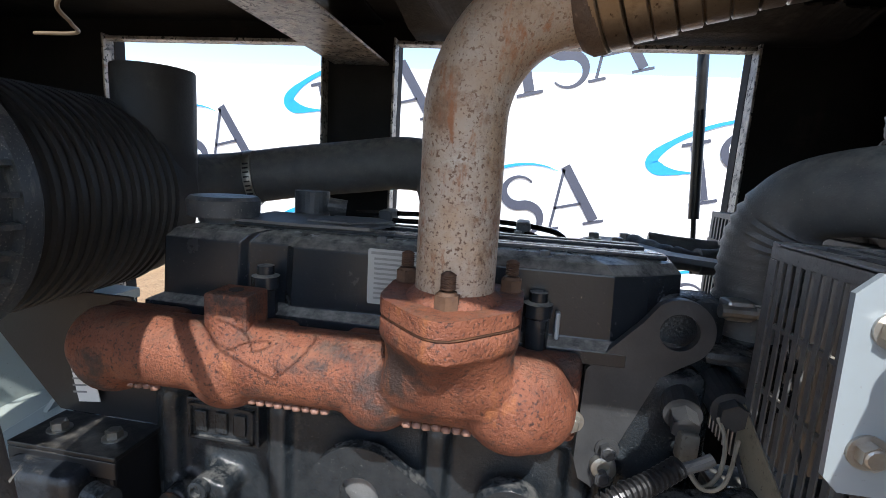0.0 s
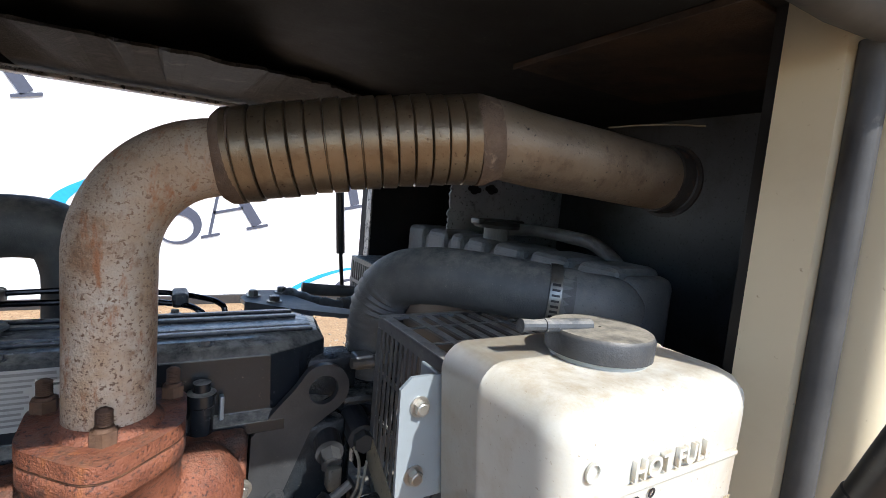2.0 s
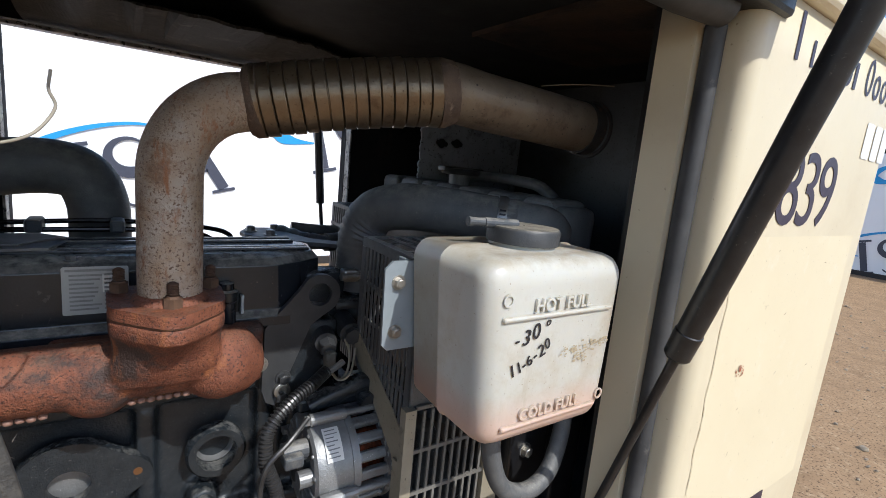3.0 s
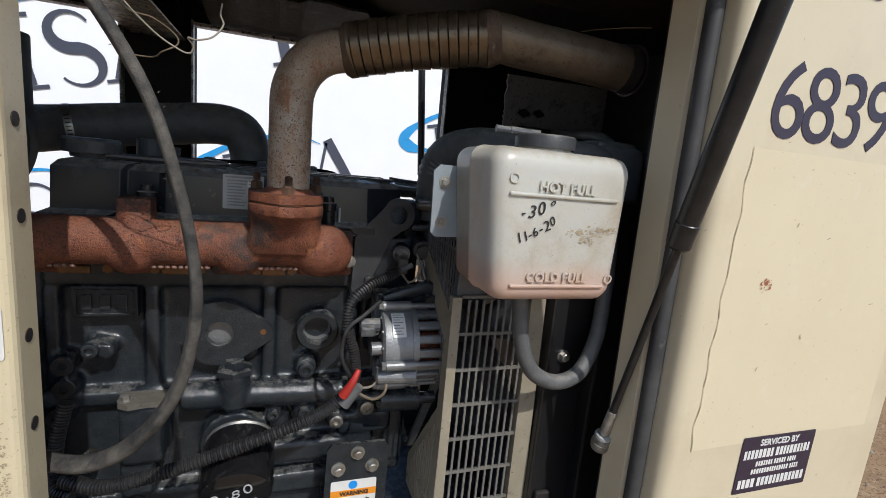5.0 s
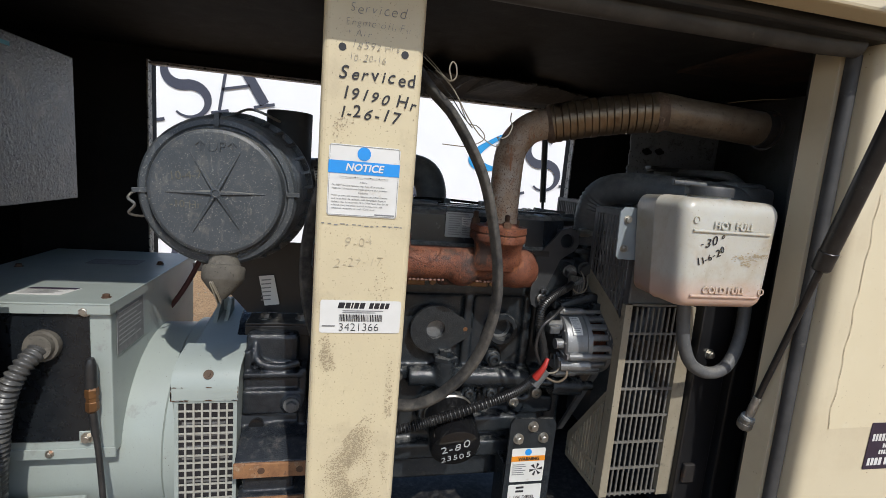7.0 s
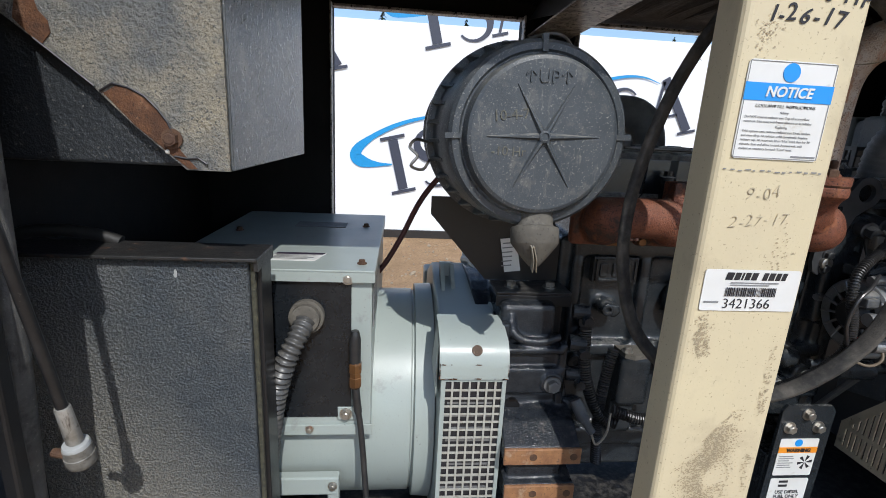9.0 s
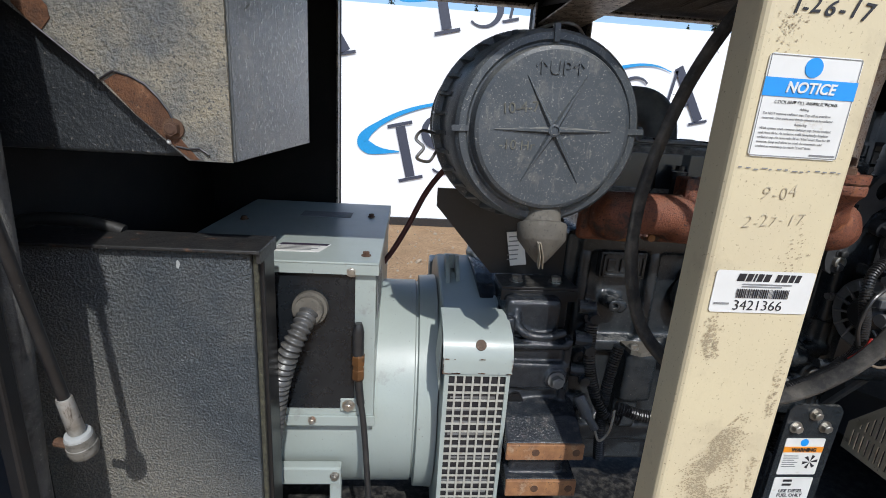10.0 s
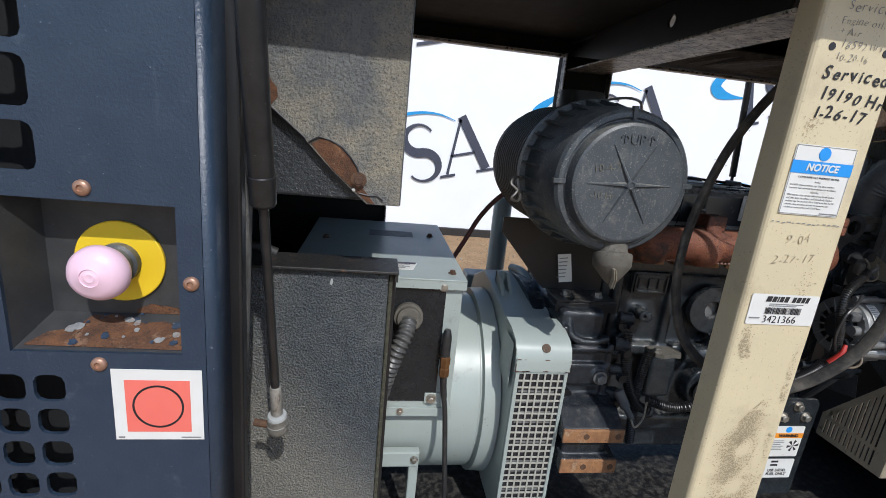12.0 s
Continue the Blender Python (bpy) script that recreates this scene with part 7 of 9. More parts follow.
part("sleeve", bm, M_BLACK_PLASTIC, rm, "", 50)
bm = bm_new()
sweep(bm, [(0.203, 0.628, 1.310), (0.206, 0.625, 1.3095), (0.220, 0.622, 1.308), (0.232, 0.622, 1.307)], lambda s: 0.0150 if s < 0.006 else 0.0125, 20)
part("band", bm, M_DUSTY_PLATE, rm, "scuffed clamp band", 50)
bm = bm_new()
sweep(bm, spline([(0.228, 0.622, 1.308), (0.245, 0.625, 1.308), (0.268, 0.635, 1.310)], 6), 0.0165, 20)
sweep(bm, spline([(0.188, 0.70, 1.323), (0.225, 0.695, 1.320), (0.275, 0.690, 1.318)], 6), 0.0100, 16)
part("hose_end", bm, M_RUBBER, rm, "", 50)
for x, y in ((0.108, 0.662), (0.131, 0.622), (0.152, 0.680)):
    hexbolt("bolt", (x, y, 1.3215), Z, 0.0135, rm)

# ---- oil filter ----
filt = thing("oil_filter", (-0.098, 0.33, 0.85), "glossy black spin-on oil filter with white marker scrawl", "oil filter")
FC, FD = Vector((-0.091, 0.372, 0.911)), Vector((0.0, -0.93, -0.36)).normalized()
bm = bm_new()
lathe(bm, FC, FD, [(0, 0.049), (0.006, 0.051), (0.075, 0.051), (0.086, 0.048), (0.092, 0.040), (0.094, 0.020), (0.094, 0.001)], 44, caps=False)
part("canister", bm, M_GLOSS_BLACK, filt, "", 35)
bm = bm_new()
lathe(bm, FC - FD * 0.004, FD, [(0, 0.050), (0.004, 0.052), (0.007, 0.050)], 44)
part("rim", bm, M_BOLT, filt, "bright rim", 35)
fu, fv = Vector((1, 0, 0)), FD.cross(Vector((1, 0, 0)))
fup = -fv if fv.z < 0 else fv
scrawl("marker_letter", "2-80", FC + FD * 0.0952 - fu * 0.030 - fup * 0.002, 0.0265, fu + fup * 0.36, fup, M_WHITE_INK, filt, 0.0003, 0.15, -0.0002, 7)
scrawl("marker_letter", "23505", FC + FD * 0.0952 - fu * 0.026 - fup * 0.031, 0.0225, fu + fup * 0.36, fup, M_WHITE_INK, filt, 0.0003, 0.1, -0.0002, 8)

# ---- warning plate ----
wp = thing("warning_plate", (0.09, 0.335, 0.70), "black mounting plate with bolts and fan warning labels", "plate")
bm = bm_new()
WY = 0.343
prism(bm, [(0.036, 0.66), (0.140, 0.66), (0.143, 0.895), (0.135, 0.906), (0.048, 0.908), (0.040, 0.897)], "xz", WY, WY + 0.006)
box(bm, (0.036, WY + 0.006, 0.66), (0.140, EY + 0.02, 0.80), 0.003)
part("plate", bm, M_BLOCK, wp)
for x, z in ((0.090, 0.890), (0.0595, 0.863), (0.1155, 0.864)):
    hexbolt("bolt", (x, WY, z), N_OUT, 0.0150, wp)
bm = bm_new()
card(bm, (0.049, WY - 0.0004, 0.762), X, Z, 0.076, 0.078, N_OUT, 0.0008, 0.003)
wl = part("warning_label", bm, M_LABEL, wp, "white and orange warning label")
bm = bm_new()
card(bm, (0.049, WY - 0.0013, 0.8105), X, Z, 0.076, 0.012, N_OUT, 0.0004)
part("orange_band", bm, M_ORANGE, wl)
bm = bm_new()
rod(bm, (0.0855, WY - 0.0012, 0.8315), (0.0855, WY - 0.0019, 0.8315), 0.0075, 20)
part("blue_disc", bm, M_BLUE, wl)
lettering("warning_word", "WARNING", (0.088, WY - 0.002, 0.8130), 0.0098, X, Z, M_INK, wl, align="CENTER", bold=0.0004)
bm = bm_new()
bars(bm, (0.053, WY - 0.0014, 0.804), X, Z, [0.028, 0.03, 0.022, 0.03, 0.025, 0.028], 0.0020, 0.0026, N_OUT)
part("small_print", bm, M_GREY_INK, wl)
bm = bm_new()
for k in range(6):
    a = radians(60 * k + 10)
    c, p = Vector((0.107, WY - 0.0014, 0.790)), Vector((math.cos(a), 0, math.sin(a)))
    q = Vector((-math.sin(a), 0, math.cos(a)))
    bm.faces.new([bm.verts.new(v) for v in (c, c + p * 0.014 - q * 0.0035, c + p * 0.015 + q * 0.0035)])
part("fan_symbol", bm, M_INK, wl)
bm = bm_new()
card(bm, (0.049, WY - 0.0004, 0.705), X, Z, 0.076, 0.050, N_OUT, 0.0008, 0.003)
fl2 = part("fuel_label", bm, M_LABEL, wp, "white fuel label")
lettering("fuel_words", "USE DIESEL\nFUEL ONLY", (0.087, WY - 0.0013, 0.722), 0.0098, X, Z, M_INK, fl2, align="CENTER", bold=0.0002)
bm = bm_new()
bars(bm, (0.066, WY - 0.0013, 0.751), X, Z, [0.018, 0.018], 0.005, 0.004, N_OUT)
part("pump_symbol", bm, M_INK, fl2)

# ---- spare belt hung on the pillar ----
belt = thing("spare_belt", (-0.25, 0.15, 1.07), "frayed grey-brown spare belt hanging in a loop behind the pillar", "belt")
LP = [(-0.252, 0.150, 1.56), (-0.223, 0.125, 1.513), (-0.190, 0.105, 1.475), (-0.150, 0.093, 1.408), (-0.127, 0.090, 1.336), (-0.1140, 0.088, 1.265), (-0.1140, 0.090, 1.212), (-0.128, 0.098, 1.150), (-0.156, 0.112, 1.100), (-0.194, 0.128, 1.064), (-0.236, 0.140, 1.055), (-0.295, 0.170, 1.064), (-0.345, 0.194, 1.112), (-0.372, 0.200, 1.19), (-0.377, 0.200, 1.27), (-0.364, 0.198, 1.35), (-0.338, 0.195, 1.43), (-0.300, 0.180, 1.505)]
path = spline(LP + [LP[0]], 8)
bm = bm_new()
sweep(bm, path, 0.01, 12, caps=False, flat=(0.0085, 0.0048), up=(0.3, -1, 0.0))
part("band", bm, M_BELT, belt, "", 60)
bm = bm_new()
for p, q in zip(path[::1], path[1::1]):
    dd = (q - p).normalized()
    c = p.lerp(q, lr.random())
    o = Vector((lr.uniform(-1, 1), lr.uniform(-1, 1), lr.uniform(-1, 1)))
    o = (o - dd * o.dot(dd)).normalized()
    a = c + o * 0.0075
    b = a + o * 0.003 + dd * lr.uniform(-0.003, 0.003)
    w = dd * 0.0005
    bm.faces.new([bm.verts.new(v) for v in (a - w, a + w, b)])
part("frayed_threads", bm, M_BELT, belt, "frayed pale threads")
# loose wires by the belt
lw = thing("loose_wires", (-0.17, 0.14, 1.45), "tangled loose wires hanging from the roof beam", "wires")
for pts, mt, r in (([(-0.232, 0.135, 1.552), (-0.214, 0.115, 1.531), (-0.192, 0.113, 1.510), (-0.172, 0.112, 1.480), (-0.150, 0.121, 1.458), (-0.132, 0.123, 1.447), (-0.123, 0.123, 1.445), (-0.120, 0.122, 1.451), (-0.124, 0.121, 1.457), (-0.117, 0.119, 1.456), (-0.106, 0.128, 1.462), (-0.0985, 0.137, 1.475), (-0.101, 0.139, 1.484), (-0.100, 0.141, 1.494)], M_WIRE_WHITE, 0.0008),
                   ([(-0.230, 0.138, 1.556), (-0.212, 0.117, 1.533), (-0.189, 0.116, 1.508), (-0.170, 0.116, 1.473), (-0.152, 0.130, 1.470), (-0.138, 0.142, 1.462), (-0.136, 0.144, 1.454), (-0.148, 0.144, 1.446), (-0.155, 0.155, 1.443), (-0.166, 0.167, 1.443), (-0.190, 0.172, 1.444)], M_WIRE_TAN, 0.0007),
                   ([(-0.238, 0.140, 1.548), (-0.218, 0.120, 1.528), (-0.196, 0.118, 1.505), (-0.176, 0.118, 1.480), (-0.160, 0.124, 1.466)], M_CONDUIT, 0.0007),
                   ([(-0.218, 0.112, 1.532), (-0.210, 0.098, 1.523), (-0.203, 0.087, 1.516), (-0.197, 0.084, 1.521), (-0.198, 0.084, 1.534), (-0.203, 0.084, 1.538), (-0.206, 0.085, 1.530), (-0.202, 0.086, 1.517)], M_WIRE_WHITE, 0.0010)):
    bm = bm_new()
    sweep(bm, spline(pts, 8), r, 10)
    part("wire", bm, mt, lw)
# red-brown cable and tube far behind
bm = bm_new()
sweep(bm, spline([(-0.70, 0.60, 1.05), (-0.675, 0.60, 1.085), (-0.645, 0.60, 1.14), (-0.61, 0.59, 1.215), (-0.57, 0.57, 1.27), (-0.53, 0.55, 1.29)], 8), 0.0055, 12)
tagged(part("battery_cable", bm, M_BROWN_CABLE, None, "", 60), "red-brown battery cable rising beside the generator", "cable")

# ---- generator ----
gen = thing("generator", (-0.66, 0.53, 0.62), "grey-green painted generator end with terminal box and mesh guard", "generator")
GC, GR = Vector((0, 0.534, 0.841)), 0.196
bm = bm_new()
lathe(bm, (-0.92, GC.y, GC.z), (1, 0, 0), [(0, 0.10), (0, GR - 0.012), (0.006, GR), (0.295, GR), (0.297, GR - 0.004), (0.300, GR - 0.004), (0.302, GR + 0.010), (0.334, GR + 0.012), (0.336, 0.15)], 72)
part("barrel", bm, M_GREY, gen, "grey-green rolled barrel with a seam", 25)
# fan cover with its flat sloping front
bm = bm_new()
prof = [(0.286, 0.66), (0.286, 1.018), (0.292, 1.032), (0.306, 1.044), (0.33, 1.051), (0.40, 1.057), (0.465, 1.066), (0.534, 1.078), (0.60, 1.084), (0.70, 1.04), (0.76, 0.92), (0.76, 0.66)]
prism(bm, prof, "yz", -0.584, -0.488)
fc = part("fan_cover", bm, M_GREY, gen, "flared cover with a flat sloping front", 30)
bv = fc.modifiers.new("round", "BEVEL")
bv.width, bv.segments, bv.limit_method = 0.004, 3, "ANGLE"
bm = bm_new()
prism(bm, [(0.277, 0.996), (0.277, 1.013), (0.2785, 1.021), (0.2835, 1.036), (0.297, 1.050), (0.325, 1.059), (0.365, 1.0635), (0.365, 1.0590), (0.328, 1.0545), (0.301, 1.046), (0.288, 1.033), (0.283, 1.020), (0.282, 0.996)], "yz", -0.588, -0.484)
lip = part("hood", bm, M_GREY, gen, "folded hood over the guard, paint chipped at its lip", 40)
bm = bm_new()
rod(bm, (-0.5325, 0.2880, 1.0375), (-0.5325, 0.2845, 1.0400), 0.0080, 20)
rod(bm, (-0.5325, 0.2850, 1.0395), (-0.5325, 0.2832, 1.0408), 0.0042, 6)
part("screw", bm, M_COLLAR, lip, "rusty screw in a hole")
bm = bm_new()
prism(bm, [(0.462, 1.060), (0.500, 1.066), (0.534, 1.072), (0.534, 1.103), (0.520, 1.104), (0.505, 1.098)], "yz", -0.572, -0.565)
prism(bm, [(0.470, 1.062), (0.500, 1.066), (0.534, 1.072), (0.534, 1.103), (0.520, 1.104), (0.512, 1.098)], "yz", -0.553, -0.546)
prism(bm, [(-0.572, 1.072), (-0.546, 1.072), (-0.546, 1.104), (-0.572, 1.104)], "xz", 0.528, 0.536)
part("lifting_lug", bm, M_GREY, gen, "folded lifting lug", 30)
bm = bm_new()
sweep(bm, spline([(-0.487, 0.405, 1.046), (-0.488, 0.436, 1.056), (-0.491, 0.49, 1.073), (-0.496, 0.54, 1.086), (-0.500, 0.579, 1.091), (-0.510, 0.62, 1.086)], 8), 0.0105, 16)
part("gusset", bm, M_GREY, gen, "curved raised edge ridge", 40)
bm = bm_new()
box(bm, (-0.586, 0.775, 0.93), (-0.520, 0.840, 1.012), 0.006)
part("rear_flange", bm, M_GREY, gen, "square flange behind the cover")
bm = bm_new()
prism(bm, [(-0.5925, 0.985), (-0.5885, 1.040), (-0.5885, 0.95)], "xz", 0.300, 0.362)
part("side_notch", bm, M_GREY, gen, "bent side tab", 30)
# chipped, rusting paint along the hood's lip and edges
cr = random.Random(31)
for k in range(26):
    bm = bm_new()
    if k < 14:
        x, y0, z = cr.uniform(-0.585, -0.487), 0.2764, cr.choice((0.9972, 0.9978, 1.0205))
        w, h = cr.uniform(0.0015, 0.006), cr.uniform(0.0006, 0.0014)
    else:
        x, y0, z = cr.choice((-0.5872, -0.4848)), 0.2764, cr.uniform(0.998, 1.020)
        w, h = cr.uniform(0.0006, 0.0013), cr.uniform(0.002, 0.005)
    bm.faces.new([bm.verts.new((x + dx, y0, z + dz)) for dx, dz in ((-w, -h * 0.6), (w * 0.7, -h), (w, h * 0.4), (-w * 0.5, h))])
    part("paint_chip", bm, cr.choice((M_RUST_PATCH, M_BLISTER, M_RUST_PATCH)), gen)
# mesh guard
mg = thing("mesh_guard", (-0.533, 0.28, 0.75), "pale punched square-hole mesh guard on the generator", "mesh guard")
MX0, MX1, MZ0, MZ1, MYY = -0.583, -0.487, 0.665, 0.994, 0.2795
bm = bm_new()
box(bm, (MX0 - 0.001, MYY, MZ0), (MX0 + 0.0055, MYY + 0.004, MZ1))
box(bm, (MX1 - 0.005, MYY, MZ0), (MX1 + 0.001, MYY + 0.004, MZ1))
box(bm, (MX0, MYY + 0.0003, MZ1 - 0.003), (MX1, MYY + 0.0035, MZ1 + 0.003))
part("frame", bm, M_GREY, mg)
nx, nz = 7, 24
bar_v, bar_h = None, None
for k in range(1, nx):
    x = MX0 + 0.003 + (MX1 - MX0 - 0.005) * k / nx
    bm = bm_new()
    box(bm, (-0.0015, MYY + 0.0006, MZ0), (0.0015, MYY + 0.0026, MZ1))
    if bar_v is None:
        bar_v = part("upright_bar", bm, M_MESH, mg)
        bar_v.location.x = x
    else:
        bm.free()
        o = new("upright_bar", bar_v.data)
        o.parent, o.matrix_parent_inverse, o.location = mg, bar_v.matrix_parent_inverse, (x, 0, 0)
for k in range(nz):
    z = MZ0 + (MZ1 - MZ0 - 0.004) * k / nz
    bm = bm_new()
    box(bm, (MX0, MYY + 0.0007, -0.0015), (MX1, MYY + 0.0025, 0.0015))
    if bar_h is None:
        bar_h = part("cross_bar", bm, M_MESH, mg)
        bar_h.location.z = z
    else:
        bm.free()
        o = new("cross_bar", bar_h.data)
        o.parent, o.matrix_parent_inverse, o.location = mg, bar_h.matrix_parent_inverse, (0, 0, z)
# black sheet painted in for the shaded hollow behind the bars
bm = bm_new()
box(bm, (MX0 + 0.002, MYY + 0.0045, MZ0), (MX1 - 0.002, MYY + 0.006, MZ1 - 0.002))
part("dark_inside", bm, M_INK, mg, "black sheet standing in for the shade behind the mesh")
for k in range(14):
    bm = bm_new()
    zz = 0.672 + 0.0215 * k
    box(bm, (MX0 + 0.006 + 0.004 * (k % 3), MYY + 0.0036, zz), (MX1 - 0.012 - 0.006 * (k % 2), MYY + 0.0044, zz + 0.0035))
    part("inner_fin", bm, M_ALU, mg, "dull metal fin inside the guard")
# terminal box
tb = thing("terminal_box", (-0.82, 0.5, 0.88), "grey steel terminal box with a black front panel", "terminal box")
BX0, BX1, BY0, BY1, BZ0, BZ1 = -0.985, -0.689, 0.318, 0.750, 0.882, 1.147
bm = bm_new()
box(bm, (BX0, BY0, BZ0), (BX1, BY1, BZ1), 0.002)
part("body", bm, M_GREY, tb)
bm = bm_new()
box(bm, (BX0 - 0.004, BY0 - 0.010, BZ1 + 0.0005), (BX1 + 0.004, BY1 + 0.006, BZ1 + 0.004), 0.0012)
box(bm, (BX0 - 0.004, BY0 - 0.010, BZ1 - 0.014), (BX1 + 0.004, BY0 - 0.0075, BZ1 + 0.0005))
box(bm, (BX1 + 0.0015, BY0 - 0.0075, BZ1 - 0.014), (BX1 + 0.004, BY1 + 0.006, BZ1 + 0.0005))
lid = part("lid", bm, M_GREY, tb, "overhanging grey lid")
bm = bm_new()
box(bm, (BX0 + 0.01, BY0 - 0.003, BZ0 + 0.028), (BX1 - 0.030, BY0 - 0.0005, BZ1 - 0.014), 0.0006)
part("front_panel", bm, M_PANEL, tb, "black oily front panel")
bm = bm_new()
box(bm, (BX0, BY0 - 0.004, BZ0 - 0.004), (BX1 + 0.003, BY0 - 0.0005, BZ0 + 0.014), 0.001)
part("lower_strip", bm, M_GREY, tb)
for x, y, z, ax in ((-0.7240, BY0 - 0.0030, 1.137, N_OUT), (-0.7270, BY0 - 0.0040, 0.916, N_OUT)):
    hexbolt("bolt", (x, y, z), ax, 0.0125, tb)
bm = bm_new()
box(bm, (-0.740, BY0 - 0.004, 0.904), (-0.709, BY0 - 0.0008, 0.928), 0.002)
part("clip_plate", bm, M_GREY, tb)
for x in (-0.783,):
    hexbolt("bolt", (x, BY0 - 0.004, 0.889), N_OUT, 0.0085, tb)
for x, y in ((-0.7065, 0.345), (-0.720, 0.62), (-0.93, 0.36), (-0.95, 0.55)):
    hexbolt("bolt", (x, y, BZ1 + 0.004), Z, 0.0095, tb, M_RUST_DARK)
bm = bm_new()
card(bm, (-0.852, 0.352, BZ1 + 0.0042), X, Vector((0.25, 1, 0)), 0.075, 0.045, Z, 0.0006)
ll = part("lid_label", bm, M_LABEL, tb, "white label with blue head on the lid")
bm = bm_new()
card(bm, (-0.8435, 0.386, BZ1 + 0.0050), X, Vector((0.25, 1, 0)), 0.073, 0.010, Z, 0.0004)
part("label_head", bm, M_INK_PURPLE, ll)
bm = bm_new()
bars(bm, (-0.84, 0.383, BZ1 + 0.0050), X, Vector((0.25, 1, 0)), [0.06, 0.05, 0.062, 0.055], 0.003, 0.004, Z)
part("small_print", bm, M_GREY_INK, ll)
bm = bm_new()
card(bm, (-0.86, 0.60, BZ1 + 0.0042), X, Y, 0.10, 0.05, Z, 0.0006)
part("dark_label", bm, M_GREY_INK, tb, "dark grey label at the back of the lid")
bm = bm_new()
card(bm, (BX1 + 0.0008, 0.336, 1.052), Y, Z, 0.105, 0.080, X, 0.0008)
sp = part("side_plate", bm, M_GREY_INK, tb, "dark grey data plate with pale print")
bm = bm_new()
bars(bm, (BX1 + 0.0014, 0.341, 1.126), Y, Z, [0.08, 0.092, 0.07, 0.09, 0.085, 0.09, 0.06, 0.088], 0.0028, 0.0052, X)
part("small_print", bm, M_LABEL_METAL, sp)
# generator foot bracket
gf = thing("generator_stand", (-0.79, 0.32, 0.6), "grey painted steel stand under the generator", "stand")
bm = bm_new()
box(bm, (-0.86, 0.312, 0.767), (-0.738, 0.330, 0.800), 0.003)
box(bm, (-0.757, 0.314, 0.60), (-0.738, 0.328, 0.771), 0.003)
box(bm, (-0.86, 0.314, 0.60), (-0.835, 0.328, 0.771), 0.003)
part("frame", bm, M_GREY, gf)
hexbolt("bolt", (-0.748, 0.312, 0.785), N_OUT, 0.010, gf)
# conduit
cd = thing("flex_conduit", (-0.81, 0.30, 0.85), "grey ribbed flexible conduit with a threaded gland", "conduit")
bm = bm_new()
lathe(bm, (-0.782, 0.315, 1.079), (0, -0.93, 0.1), [(0, 0.025), (0.004, 0.026), (0.012, 0.025), (0.013, 0.021), (0.022, 0.020), (0.023, 0.017)], 28)
part("gland", bm, M_VALVE, cd, "brown dusty gland", 30)
cpath = spline([(-0.782, 0.297, 1.077), (-0.789, 0.272, 1.062), (-0.803, 0.262, 1.03), (-0.819, 0.265, 0.97), (-0.830, 0.270, 0.90), (-0.839, 0.274, 0.82), (-0.845, 0.276, 0.72)], 26)
bm = bm_new()
sweep(bm, cpath, lambda s: 0.0132 + 0.0020 * math.sin(s * 2 * math.pi / 0.0088), 20)
part("tube", bm, M_GREY_CONDUIT, cd, "", 60)
# drain rod with brass fitting
dr = thing("drain_hose", (-0.70, 0.27, 0.7), "thin black hose with a brass fitting and rubber cap", "hose")
bm = bm_new()
sweep(bm, [(-0.712, 0.300, 1.012), (-0.712, 0.300, 1.048), (-0.712, 0.300, 1.058), (-0.712, 0.300, 1.062)], lambda s: 0.0088 if s < 0.04 else 0.0088 - (s - 0.04) * 0.35, 18)
part("rubber_cap", bm, M_CONDUIT, dr, "", 50)
bm = bm_new()
lathe(bm, (-0.711, 0.299, 0.970), (0, 0, 1), [(0, 0.007), (0.004, 0.0095), (0.018, 0.0095), (0.019, 0.0085), (0.026, 0.0085), (0.027, 0.0098), (0.040, 0.0098), (0.043, 0.008)], 6)
part("brass_fitting", bm, M_BRASS, dr, "dull brass fitting")
bm = bm_new()
sweep(bm, spline([(-0.711, 0.299, 0.972), (-0.708, 0.298, 0.94), (-0.702, 0.294, 0.90), (-0.695, 0.288, 0.82), (-0.688, 0.280, 0.72), (-0.688, 0.28, 0.61)], 8), lambda s: 0.0062 if s < 0.045 else 0.0048, 12)
part("hose", bm, M_CONDUIT, dr, "", 60)

# ---- bell housing ----
bell = thing("bell_housing", (-0.44, 0.5, 0.62), "glossy black cast bell housing with ribs and machined feet", "bell housing")
bm = bm_new()
rod(bm, (-0.488, GC.y, 0.88), (-0.360, GC.y, 0.90), 0.215, 48, 0.195)
box(bm, (-0.487, 0.345, 0.80), (-0.395, 0.50, 1.09), 0.010)
box(bm, (-0.487, 0.322, 1.014), (-0.384, 0.40, 1.024), 0.003)
box(bm, (-0.487, 0.332, 0.992), (-0.384, 0.40, 1.012), 0.004)
box(bm, (-0.487, 0.322, 0.944), (-0.378, 0.36, 0.990), 0.005)
box(bm, (-0.487, 0.334, 0.905), (-0.384, 0.36, 0.940), 0.004)
box(bm, (-0.487, 0.330, 0.80), (-0.474, 0.42, 1.062), 0.003)
box(bm, (-0.390, 0.325, 0.80), (-0.377, 0.42, 1.030), 0.003)
sweep(bm, spline([(-0.470, 0.350, 1.072), (-0.466, 0.340, 1.045), (-0.450, 0.334, 1.034), (-0.42, 0.332, 1.032), (-0.390, 0.334, 1.040)], 6), 0.0075, 12)
rod(bm, (-0.401, 0.33, 0.965), (-0.401, 0.3175, 0.965), 0.018, 24)
prism(bm, [(0.257, 0.868), (0.257, 0.892), (0.295, 0.915), (0.36, 0.93), (0.36, 0.868)], "yz", -0.485, -0.367)
